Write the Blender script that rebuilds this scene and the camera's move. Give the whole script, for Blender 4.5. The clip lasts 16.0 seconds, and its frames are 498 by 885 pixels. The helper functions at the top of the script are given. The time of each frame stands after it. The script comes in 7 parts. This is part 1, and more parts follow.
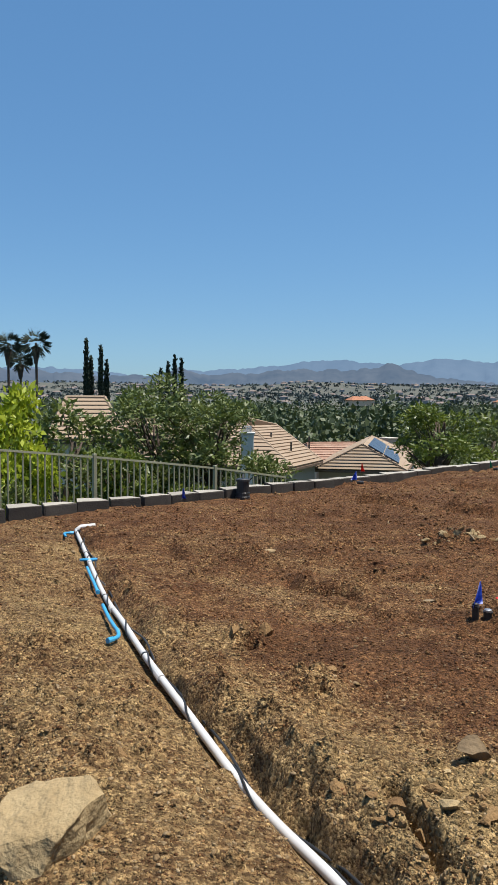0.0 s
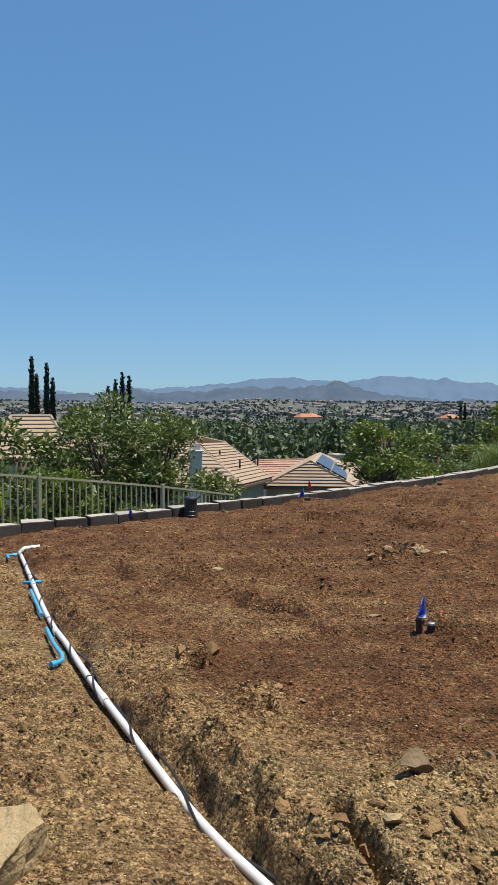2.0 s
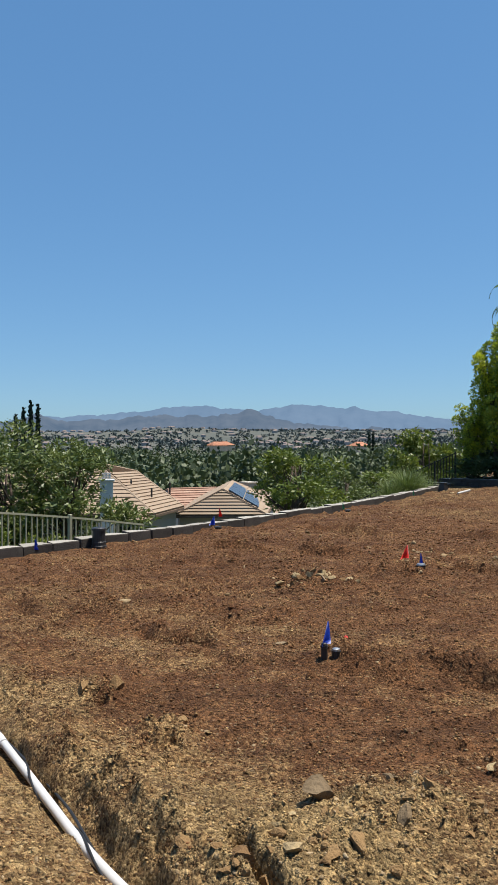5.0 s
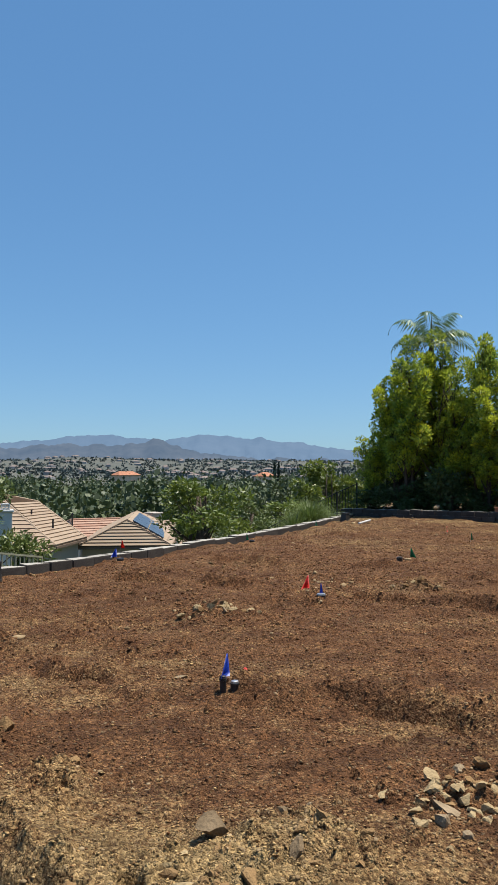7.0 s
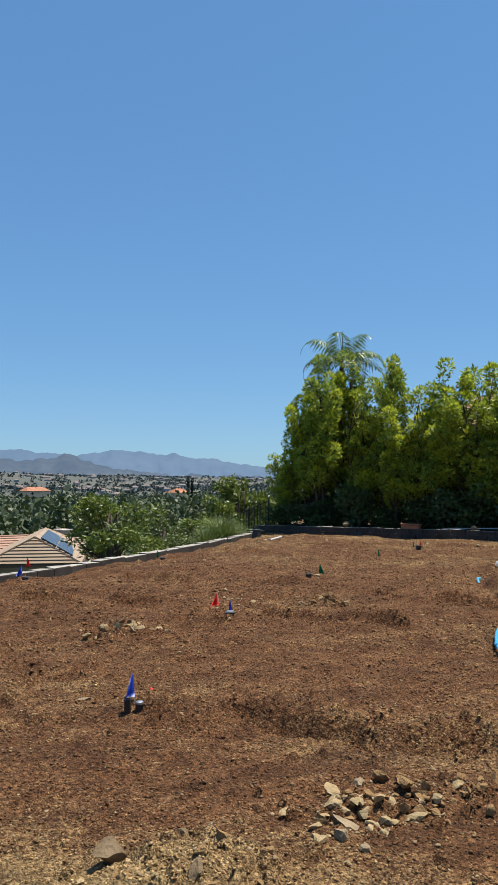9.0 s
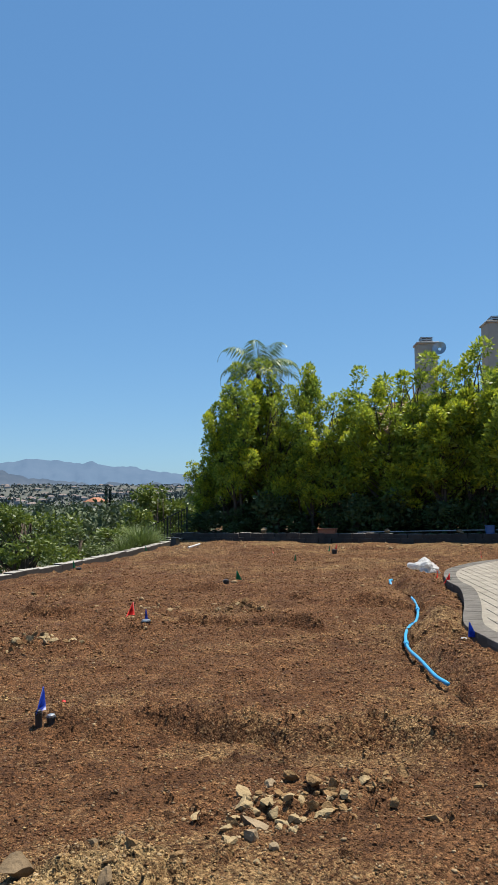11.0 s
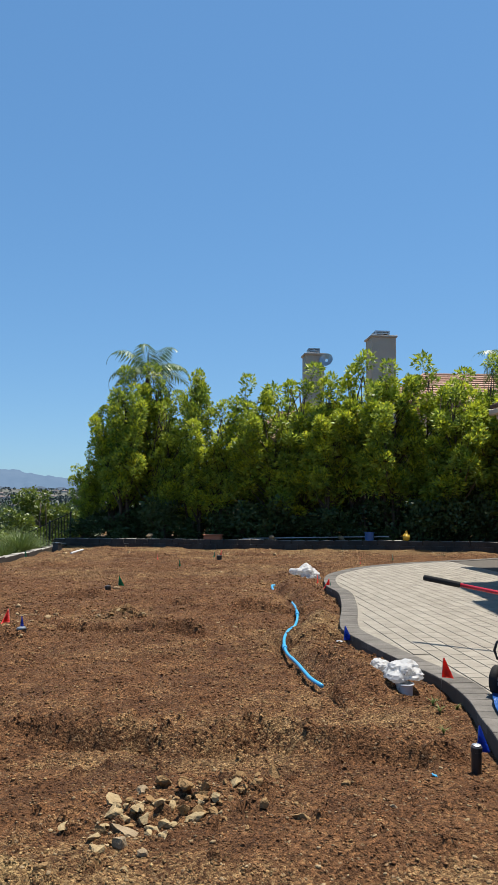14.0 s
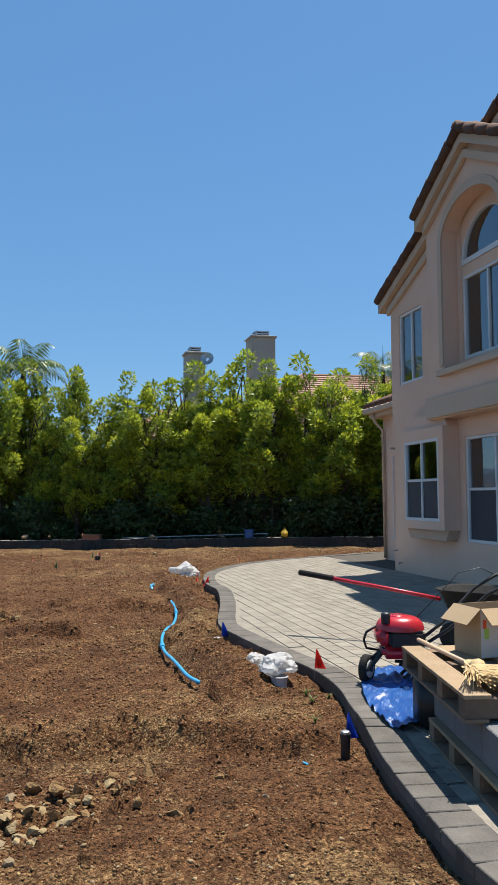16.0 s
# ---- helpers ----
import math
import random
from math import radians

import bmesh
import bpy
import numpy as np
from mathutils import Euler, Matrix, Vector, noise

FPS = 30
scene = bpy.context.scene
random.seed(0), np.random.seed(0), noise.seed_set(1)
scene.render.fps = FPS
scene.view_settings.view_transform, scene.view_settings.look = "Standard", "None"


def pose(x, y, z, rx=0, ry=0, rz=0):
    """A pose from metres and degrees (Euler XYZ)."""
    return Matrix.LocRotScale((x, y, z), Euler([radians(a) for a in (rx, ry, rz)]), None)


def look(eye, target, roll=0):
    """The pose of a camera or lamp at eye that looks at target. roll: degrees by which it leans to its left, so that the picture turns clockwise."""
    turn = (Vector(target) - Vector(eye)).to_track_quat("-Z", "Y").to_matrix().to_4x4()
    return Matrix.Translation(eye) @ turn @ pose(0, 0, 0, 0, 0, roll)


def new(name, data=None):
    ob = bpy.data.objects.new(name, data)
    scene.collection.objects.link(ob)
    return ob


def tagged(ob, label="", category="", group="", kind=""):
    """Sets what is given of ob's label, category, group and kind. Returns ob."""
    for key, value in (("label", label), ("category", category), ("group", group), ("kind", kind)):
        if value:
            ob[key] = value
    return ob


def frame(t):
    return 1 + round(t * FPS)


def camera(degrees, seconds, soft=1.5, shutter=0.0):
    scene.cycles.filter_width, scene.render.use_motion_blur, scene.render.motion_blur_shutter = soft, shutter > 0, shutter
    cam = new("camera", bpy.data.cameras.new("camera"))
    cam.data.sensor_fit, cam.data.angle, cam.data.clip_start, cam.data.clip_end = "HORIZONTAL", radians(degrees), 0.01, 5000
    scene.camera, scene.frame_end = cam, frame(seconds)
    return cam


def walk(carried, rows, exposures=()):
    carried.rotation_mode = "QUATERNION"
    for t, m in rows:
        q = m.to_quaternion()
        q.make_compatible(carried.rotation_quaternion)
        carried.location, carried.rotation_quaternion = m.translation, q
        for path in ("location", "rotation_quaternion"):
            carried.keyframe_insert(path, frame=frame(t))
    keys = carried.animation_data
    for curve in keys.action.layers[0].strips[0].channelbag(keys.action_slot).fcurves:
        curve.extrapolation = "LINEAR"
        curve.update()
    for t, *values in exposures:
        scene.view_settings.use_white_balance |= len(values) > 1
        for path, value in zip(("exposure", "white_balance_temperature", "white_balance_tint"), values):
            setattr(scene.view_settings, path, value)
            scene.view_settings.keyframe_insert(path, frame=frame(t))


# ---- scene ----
cam = camera(36.6, 16.0, soft=0.9)
PATH = [
    (0, (0.031, 0.045, 1.442), (0.1071, 2.0392, 1.3082), 0.43),
    (0.5, (0.036, 0.037, 1.447), (0.1421, 2.0307, 1.3255), 0.24),
    (1, (0.047, 0.039, 1.444), (0.1820, 2.0316, 1.3347), 0.15),
    (1.5, (0.053, 0.037, 1.444), (0.2309, 2.0269, 1.3461), 0.17),
    (2, (0.057, 0.030, 1.447), (0.2679, 2.0172, 1.3604), 0.08),
    (2.5, (0.066, 0.032, 1.447), (0.3078, 2.0161, 1.3706), 0.09),
    (3, (0.071, 0.029, 1.449), (0.3428, 2.0096, 1.3829), 0.11),
    (3.5, (0.079, 0.023, 1.451), (0.3887, 1.9985, 1.3983), 0.02),
    (4, (0.091, 0.021, 1.451), (0.4386, 1.9905, 1.4097), 0.03),
    (6.3, (0.127, -0.017, 1.460), (0.7099, 1.8963, 1.4974), 0.12),
    (6.5, (0.134, -0.008, 1.458), (0.7413, 1.8975, 1.5036), 0.23),
    (7, (0.140, -0.022, 1.464), (0.8160, 1.8596, 1.5325), 0.25),
    (7.5, (0.147, -0.029, 1.465), (0.8638, 1.8367, 1.5520), 0.37),
    (8, (0.151, -0.032, 1.467), (0.9008, 1.8201, 1.5665), 0.58),
    (8.5, (0.164, -0.040, 1.470), (0.9636, 1.7898, 1.5752), 0.60),
    (9, (0.171, -0.049, 1.473), (1.0555, 1.7409, 1.5864), 0.52),
    (9.2, (0.177, -0.068, 1.473), (1.0898, 1.7075, 1.5891), 0.43),
    (11.3, (0.195, -0.123, 1.475), (1.2975, 1.5403, 1.6055), -0.41),
    (11.5, (0.201, -0.112, 1.473), (1.3275, 1.5353, 1.6017), -0.40),
    (12, (0.210, -0.110, 1.467), (1.3828, 1.5055, 1.5974), -0.49),
    (12.5, (0.211, -0.129, 1.470), (1.4152, 1.4629, 1.6041), -0.58),
    (13, (0.210, -0.143, 1.471), (1.4505, 1.4194, 1.6099), -0.37),
    (13.5, (0.218, -0.147, 1.468), (1.4995, 1.3825, 1.6117), 0.05),
    (14, (0.217, -0.164, 1.467), (1.5225, 1.3445, 1.6154), 0.35),
    (14.5, (0.217, -0.172, 1.472), (1.5553, 1.3064, 1.6221), 0.46),
    (15, (0.224, -0.180, 1.462), (1.6137, 1.2507, 1.6162), 0.38),
    (15.5, (0.228, -0.196, 1.461), (1.6898, 1.1616, 1.6098), 0.09),
    (16, (0.236, -0.199, 1.458), (1.7619, 1.0866, 1.6033), -0.29),
]
walk(cam, [(t, look(eye, target, roll)) for t, eye, target, roll in PATH], [(0.0, 0.56), (4.0, 0.58), (8.0, 0.62), (12.0, 0.68), (16.0, 0.70)])

# ---- light ----
SUN_ELEV, SUN_AZ = radians(71.5), radians(92)      # azimuth from +y towards +x
SUN_DIR = Vector((math.sin(SUN_AZ) * math.cos(SUN_ELEV), math.cos(SUN_AZ) * math.cos(SUN_ELEV), math.sin(SUN_ELEV)))
world = bpy.data.worlds.new("sky")
world.use_nodes = True
scene.world = world
_n = world.node_tree.nodes
_sky = _n.new("ShaderNodeTexSky")
_sky.sky_type, _sky.sun_disc = "NISHITA", False
_sky.sun_elevation, _sky.sun_rotation = SUN_ELEV, SUN_AZ
_sky.altitude, _sky.air_density, _sky.dust_density, _sky.ozone_density = 300, 1.0, 0.25, 4.0
_hs, _tint = _n.new("ShaderNodeHueSaturation"), _n.new("ShaderNodeMix")
_hs.inputs["Saturation"].default_value = 1.18
_tint.data_type, _tint.blend_type = "RGBA", "MULTIPLY"
_tint.inputs["Factor"].default_value = 1.0
_tint.inputs["B"].default_value = (0.80, 1.02, 1.08, 1)
world.node_tree.links.new(_sky.outputs[0], _hs.inputs["Color"])
world.node_tree.links.new(_hs.outputs[0], _tint.inputs["A"])
_gam, _gain = _n.new("ShaderNodeGamma"), _n.new("ShaderNodeMix")
_gam.inputs["Gamma"].default_value = 0.5
_gain.data_type, _gain.blend_type = "RGBA", "MULTIPLY"
_gain.inputs["Factor"].default_value = 1.0
_gain.inputs["B"].default_value = (1.12, 1.50, 1.95, 1)
world.node_tree.links.new(_tint.outputs["Result"], _gam.inputs[0])
world.node_tree.links.new(_gam.outputs[0], _gain.inputs["A"])
world.node_tree.links.new(_gain.outputs["Result"], _n["Background"].inputs[0])
_n["Background"].inputs[1].default_value = 0.095
sun = new("sun", bpy.data.lights.new("sun", "SUN"))
sun.data.energy, sun.data.angle, sun.data.color = 5.0, radians(0.53), (1.0, 0.95, 0.87)
sun.matrix_world = look((0, 0, 60), Vector((0, 0, 60)) - SUN_DIR)


# ---- materials ----
def mat(name, a, b=None, scale=3.0, rough=0.8, metal=0.0, bump=0.0, bump_scale=40.0, fine=None, island=0.0, coat=0.0, trans=0.0):
    """Two colours mixed by broad and fine noise, with relief."""
    m = bpy.data.materials.new(name)
    m.use_nodes = True
    t = m.node_tree
    N, L, p = t.nodes, t.links, t.nodes["Principled BSDF"]
    p.inputs["Roughness"].default_value, p.inputs["Metallic"].default_value = rough, metal
    p.inputs["Coat Weight"].default_value = coat
    if rough >= 0.8:
        p.inputs["Specular IOR Level"].default_value = 0.15
    geo = N.new("ShaderNodeNewGeometry")
    b = b or tuple(c * 0.8 for c in a)
    n1 = N.new("ShaderNodeTexNoise")
    n1.inputs["Scale"].default_value, n1.inputs["Detail"].default_value = scale, 4
    n2 = N.new("ShaderNodeTexNoise")
    n2.inputs["Scale"].default_value, n2.inputs["Detail"].default_value = fine or scale * 14, 3
    for n in (n1, n2):
        L.new(geo.outputs["Position"], n.inputs["Vector"])
    add = N.new("ShaderNodeMath")
    add.operation = "MULTIPLY_ADD"
    L.new(n2.outputs[0], add.inputs[0])
    add.inputs[1].default_value = 0.6
    sub = N.new("ShaderNodeMath")
    sub.operation = "MULTIPLY_ADD"
    sub.inputs[1].default_value, sub.inputs[2].default_value = 1.6, -0.6
    L.new(n1.outputs[0], sub.inputs[0])
    L.new(sub.outputs[0], add.inputs[2])
    last = add
    if island:
        k = N.new("ShaderNodeMath")
        k.operation = "MULTIPLY_ADD"
        k.inputs[1].default_value = island
        L.new(geo.outputs["Random Per Island"], k.inputs[0])
        L.new(add.outputs[0], k.inputs[2])
        last = N.new("ShaderNodeMath")
        last.operation = "SUBTRACT"
        last.inputs[1].default_value = island / 2
        L.new(k.outputs[0], last.inputs[0])
    ramp = N.new("ShaderNodeMix")
    ramp.data_type = "RGBA"
    ramp.inputs["A"].default_value, ramp.inputs["B"].default_value = (*a, 1), (*b, 1)
    L.new(last.outputs[0], ramp.inputs["Factor"])
    L.new(ramp.outputs["Result"], p.inputs["Base Color"])
    if bump:
        n3 = N.new("ShaderNodeTexNoise")
        n3.inputs["Scale"].default_value, n3.inputs["Detail"].default_value = bump_scale, 5
        L.new(geo.outputs["Position"], n3.inputs["Vector"])
        bp = N.new("ShaderNodeBump")
        bp.inputs["Strength"].default_value, bp.inputs["Distance"].default_value = bump, 0.02
        L.new(n3.outputs[0], bp.inputs["Height"])
        L.new(bp.outputs[0], p.inputs["Normal"])
    if trans:
        tr = N.new("ShaderNodeBsdfTranslucent")
        L.new(ramp.outputs["Result"], tr.inputs[0])
        mx = N.new("ShaderNodeMixShader")
        mx.inputs[0].default_value = trans
        L.new(p.outputs[0], mx.inputs[1])
        L.new(tr.outputs[0], mx.inputs[2])
        L.new(mx.outputs[0], N["Material Output"].inputs["Surface"])
    return m


def dirt_material(relief=True):
    """Loose soil: red-brown crumb, dry tan subsoil in patches and heaps, pebbles, dark streaks."""
    m = bpy.data.materials.new("soil" if relief else "soil crumbs")
    m.use_nodes = True
    t = m.node_tree
    N, L, p = t.nodes, t.links, t.nodes["Principled BSDF"]
    p.inputs["Roughness"].default_value = 0.95
    p.inputs["Specular IOR Level"].default_value = 0.15
    geo = N.new("ShaderNodeNewGeometry")
    tan = N.new("ShaderNodeAttribute")
    tan.attribute_name = "subsoil"

    def noise_node(scale, detail=4, rough=0.6):
        n = N.new("ShaderNodeTexNoise")
        n.inputs["Scale"].default_value, n.inputs["Detail"].default_value, n.inputs["Roughness"].default_value = scale, detail, rough
        L.new(geo.outputs["Position"], n.inputs["Vector"])
        return n

    def math_node(op, x, y, clamp=False):
        n = N.new("ShaderNodeMath")
        n.operation, n.use_clamp = op, clamp
        for k, v in enumerate((x, y)):
            if isinstance(v, (int, float)):
                n.inputs[k].default_value = v
            else:
                L.new(v, n.inputs[k])
        return n.outputs[0]

    def mix(f, x, y):
        n = N.new("ShaderNodeMix")
        n.data_type = "RGBA"
        L.new(f, n.inputs["Factor"])
        for key, v in (("A", x), ("B", y)):
            if isinstance(v, tuple):
                n.inputs[key].default_value = (*v, 1)
            else:
                L.new(v, n.inputs[key])
        return n.outputs["Result"]

    def sharp(x, lo, hi):
        n = N.new("ShaderNodeMapRange")
        n.inputs["From Min"].default_value, n.inputs["From Max"].default_value = lo, hi
        L.new(x, n.inputs["Value"])
        return n.outputs[0]

    def grains(scale):
        n = N.new("ShaderNodeTexVoronoi")
        n.inputs["Scale"].default_value = scale
        L.new(warp.outputs[0], n.inputs["Vector"])
        c = N.new("ShaderNodeSeparateColor")
        L.new(n.outputs["Color"], c.inputs[0])
        return n.outputs["Distance"], c.outputs[0], c.outputs[1]

    def tint(col, v):
        n = N.new("ShaderNodeMix")
        n.data_type, n.blend_type = "RGBA", "MULTIPLY"
        n.inputs["Factor"].default_value = 1.0
        L.new(col, n.inputs["A"])
        L.new(v, n.inputs["B"])
        return n.outputs["Result"]

    mid, fine, grit = noise_node(4, 5), noise_node(26, 5, 0.7), noise_node(130, 4, 0.7)
    # the grains' outlines are broken, not round
    jag, warp = noise_node(70, 3, 0.7), N.new("ShaderNodeVectorMath")
    warp.operation = "MULTIPLY_ADD"
    L.new(jag.outputs["Color"], warp.inputs[0])
    warp.inputs[1].default_value = (0.009, 0.009, 0.009)
    L.new(geo.outputs["Position"], warp.inputs[2])
    d_small, k_small, _ = grains(88)
    d_crumb, k_crumb, pick = grains(48)
    d_clod, k_clod, pick_clod = grains(15)
    f = math_node("ADD", tan.outputs["Fac"], math_node("MULTIPLY", math_node("SUBTRACT", mid.outputs[0], 0.5), 1.0))
    f = math_node("ADD", f, math_node("MULTIPLY", math_node("SUBTRACT", fine.outputs[0], 0.5), 0.7))
    f = math_node("ADD", f, math_node("MULTIPLY", math_node("SUBTRACT", k_small, 0.5), 0.35))
    brown = mix(sharp(mid.outputs[0], 0.3, 0.7), BROWN_A, BROWN_B)
    sub = mix(sharp(fine.outputs[0], 0.3, 0.7), TAN_A, TAN_B)
    col = mix(sharp(f, 0.15, 0.85), brown, sub)
    # each grain and crumb has a shade of its own
    col = tint(col, math_node("ADD", math_node("MULTIPLY", k_small, 1.0), 0.5))
    col = tint(col, math_node("ADD", math_node("MULTIPLY", k_crumb, 0.75), 0.62))
    stone = math_node("MULTIPLY", sharp(pick, 0.93, 0.95), sharp(d_crumb, 0.42, 0.36))
    col = mix(math_node("MULTIPLY", stone, 0.5), col, (0.30, 0.22, 0.13))
    # long dark brown streaks
    streak = N.new("ShaderNodeTexNoise")
    streak.inputs["Scale"].default_value, streak.inputs["Detail"].default_value, streak.inputs["Roughness"].default_value = 1.0, 6, 0.65
    turn = N.new("ShaderNodeMapping")
    turn.inputs["Rotation"].default_value = (0, 0, radians(35))
    turn.inputs["Scale"].default_value = (0.55, 2.6, 1.0)
    L.new(geo.outputs["Position"], turn.inputs["Vector"])
    L.new(turn.outputs[0], streak.inputs["Vector"])
    streak_dark = math_node("MULTIPLY", sharp(streak.outputs[0], 0.5, 0.66), 0.42)
    col = mix(streak_dark, col, (0.036, 0.016, 0.009))
    L.new(col, p.inputs["Base Color"])
    # relief in metres: domed grains, crumbs and a few clods
    h = math_node("MULTIPLY", d_small, -0.0115)
    h = math_node("ADD", h, math_node("MULTIPLY", math_node("MULTIPLY", d_crumb, -0.024), sharp(pick, 0.4, 0.65)))
    h = math_node("ADD", h, math_node("MULTIPLY", math_node("MULTIPLY", sharp(d_clod, 0.5, 0.0), 0.032), sharp(pick_clod, 0.66, 0.74)))
    h = math_node("ADD", h, math_node("MULTIPLY", fine.outputs[0], 0.032))
    h = math_node("ADD", h, math_node("MULTIPLY", grit.outputs[0], 0.0085))
    bp = N.new("ShaderNodeBump")
    bp.inputs["Strength"].default_value, bp.inputs["Distance"].default_value = 1.0, 1.0
    L.new(h, bp.inputs["Height"])
    if relief:
        L.new(bp.outputs[0], p.inputs["Normal"])
    return m


BROWN_A, BROWN_B = (0.095, 0.0418, 0.0175), (0.172, 0.0835, 0.0360)
TAN_A, TAN_B = (0.218, 0.140, 0.058), (0.352, 0.243, 0.114)
SOIL, SOIL_CRUMB = dirt_material(), dirt_material(False)
# one concrete: shade goes into the side colour, sunlight into the top colour
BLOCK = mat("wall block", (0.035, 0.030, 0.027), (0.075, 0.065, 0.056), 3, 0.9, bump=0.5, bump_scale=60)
BLOCK_LIT_TOP = mat("sunlit block top", (0.2655, 0.2439, 0.207), (0.3393, 0.3096, 0.2655), 5, 0.9, bump=0.3, bump_scale=80)
STUCCO = mat("stucco", (0.65, 0.440, 0.322), (0.73, 0.510, 0.382), 1.2, 0.9, bump=0.35, bump_scale=70)
LEAF_HEDGE = mat("hedge leaves", (0.115, 0.185, 0.022), (0.43, 0.49, 0.055), 1.5, 0.5, island=0.8, trans=0.45)
BARK = mat("bark", (0.060, 0.045, 0.034), (0.11, 0.085, 0.065), 6, 0.95, bump=0.6)
PAVER = mat("paver", (0.215, 0.190, 0.152), (0.315, 0.283, 0.230), 4, 0.85, bump=0.25, bump_scale=120, island=0.5)
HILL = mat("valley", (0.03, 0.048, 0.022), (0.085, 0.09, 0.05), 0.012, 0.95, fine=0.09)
# haze is mixed into this base colour, used beyond 700 m
HILL_FAR = mat("hazed dry hillside", (0.06, 0.0736, 0.068), (0.132, 0.1216, 0.0976), 0.006, 0.95, fine=0.03)


# ---- small helpers ----
def mesh_data(name, verts, faces, material, smooth=False):
    me = bpy.data.meshes.new(name)
    me.from_pydata([tuple(v) for v in verts], [], [tuple(f) for f in faces])
    me.materials.append(material)
    if smooth:
        me.shade_smooth()
    return me


def piece(name, verts, faces, material, parent=None, label="", smooth=False):
    ob = new(name, mesh_data(name, verts, faces, material, smooth))
    if parent:
        ob.parent = parent
    return tagged(ob, label)


def part(name, bm, material, parent=None, label="", smooth=False):
    me = bpy.data.meshes.new(name)
    bm.to_mesh(me)
    bm.free()
    me.materials.append(material)
    if smooth:
        me.shade_smooth()
    ob = new(name, me)
    if parent:
        ob.parent = parent
    return tagged(ob, label)


def thing(name, m, label, category, group="", kind=""):
    ob = new(name)
    ob.matrix_basis = m
    return tagged(ob, label, category, group, kind)


def box(bm, x0, x1, y0, y1, z0, z1, m=None, bevel=0.0, seg=1):
    r = bmesh.ops.create_cube(bm, size=1)["verts"]
    k = Matrix.Translation(((x0 + x1) / 2, (y0 + y1) / 2, (z0 + z1) / 2)) @ Matrix.Diagonal((x1 - x0, y1 - y0, z1 - z0, 1))
    bmesh.ops.transform(bm, matrix=(m @ k) if m else k, verts=r)
    if bevel:
        es = list({e for v in r for e in v.link_edges})
        bmesh.ops.bevel(bm, geom=es, offset=bevel, segments=seg, affect="EDGES")
    return bm


def tube(bm, pts, radii, n=8, cap=True):
    """A round rod along points."""
    pts = [Vector(p) for p in pts]
    if isinstance(radii, (int, float)):
        radii = [radii] * len(pts)
    rings, side = [], None
    for i, p in enumerate(pts):
        d = (pts[min(i + 1, len(pts) - 1)] - pts[max(i - 1, 0)]).normalized()
        if side is None:
            side = d.orthogonal().normalized()
        side = (side - d * side.dot(d)).normalized()
        up = d.cross(side)
        rings.append([bm.verts.new(p + radii[i] * (math.cos(2 * math.pi * k / n) * side + math.sin(2 * math.pi * k / n) * up)) for k in range(n)])
    for a, b in zip(rings, rings[1:]):
        for k in range(n):
            bm.faces.new((a[k], a[(k + 1) % n], b[(k + 1) % n], b[k]))
    if cap:
        bm.faces.new(rings[0][::-1])
        bm.faces.new(rings[-1])
    return bm


def smoothline(pts, step=0.1):
    """Catmull-Rom through points, in even steps."""
    P = [np.array(p, float) for p in pts]
    P = [2 * P[0] - P[1]] + P + [2 * P[-1] - P[-2]]
    out = []
    for i in range(1, len(P) - 2):
        n = max(2, int(np.linalg.norm(P[i + 1] - P[i]) / step))
        for k in range(n):
            s = k / n
            out.append(0.5 * (2 * P[i] + (P[i + 1] - P[i - 1]) * s + (2 * P[i - 1] - 5 * P[i] + 4 * P[i + 1] - P[i + 2]) * s**2 + (3 * P[i] - P[i - 1] - 3 * P[i + 1] + P[i + 2]) * s**3))
    return out + [P[-2]]


def value_noise(x, y, seed=0):
    """Smooth noise from 0 to 1 on a unit grid."""
    xi, yi = np.floor(x).astype(np.int64), np.floor(y).astype(np.int64)
    fx, fy = x - xi, y - yi
    fx, fy = fx * fx * (3 - 2 * fx), fy * fy * (3 - 2 * fy)

    def h(i, j):
        k = (i * 374761393 + j * 668265263 + seed * 974634777) & 0x7FFFFFFF
        k = ((k ^ (k >> 13)) * 1274126177) & 0x7FFFFFFF
        return ((k ^ (k >> 16)) & 0xFFFF) / 65535.0

    return (h(xi, yi) * (1 - fx) + h(xi + 1, yi) * fx) * (1 - fy) + (h(xi, yi + 1) * (1 - fx) + h(xi + 1, yi + 1) * fx) * fy


def fbm(x, y, octaves=4, seed=0):
    s, a, n = 0, 0.5, 0
    for k in range(octaves):
        s, n, a = s + a * value_noise(x * 2**k + 17 * k, y * 2**k - 9 * k, seed + k), n + a, a * 0.5
    return s / n


def line_distance(x, y, pts):
    """Distance to a polyline, positive to its left."""
    best, sign = np.full(x.shape, 1e9), np.ones(x.shape)
    for (ax, ay), (bx, by) in zip(pts, pts[1:]):
        dx, dy = bx - ax, by - ay
        s = np.clip(((x - ax) * dx + (y - ay) * dy) / (dx * dx + dy * dy), 0, 1)
        ex, ey = x - ax - s * dx, y - ay - s * dy
        d = np.hypot(ex, ey)
        near = d < best
        best = np.where(near, d, best)
        sign = np.where(near, np.where(dx * ey - dy * ex > 0, 1, -1), sign)
    return best * sign


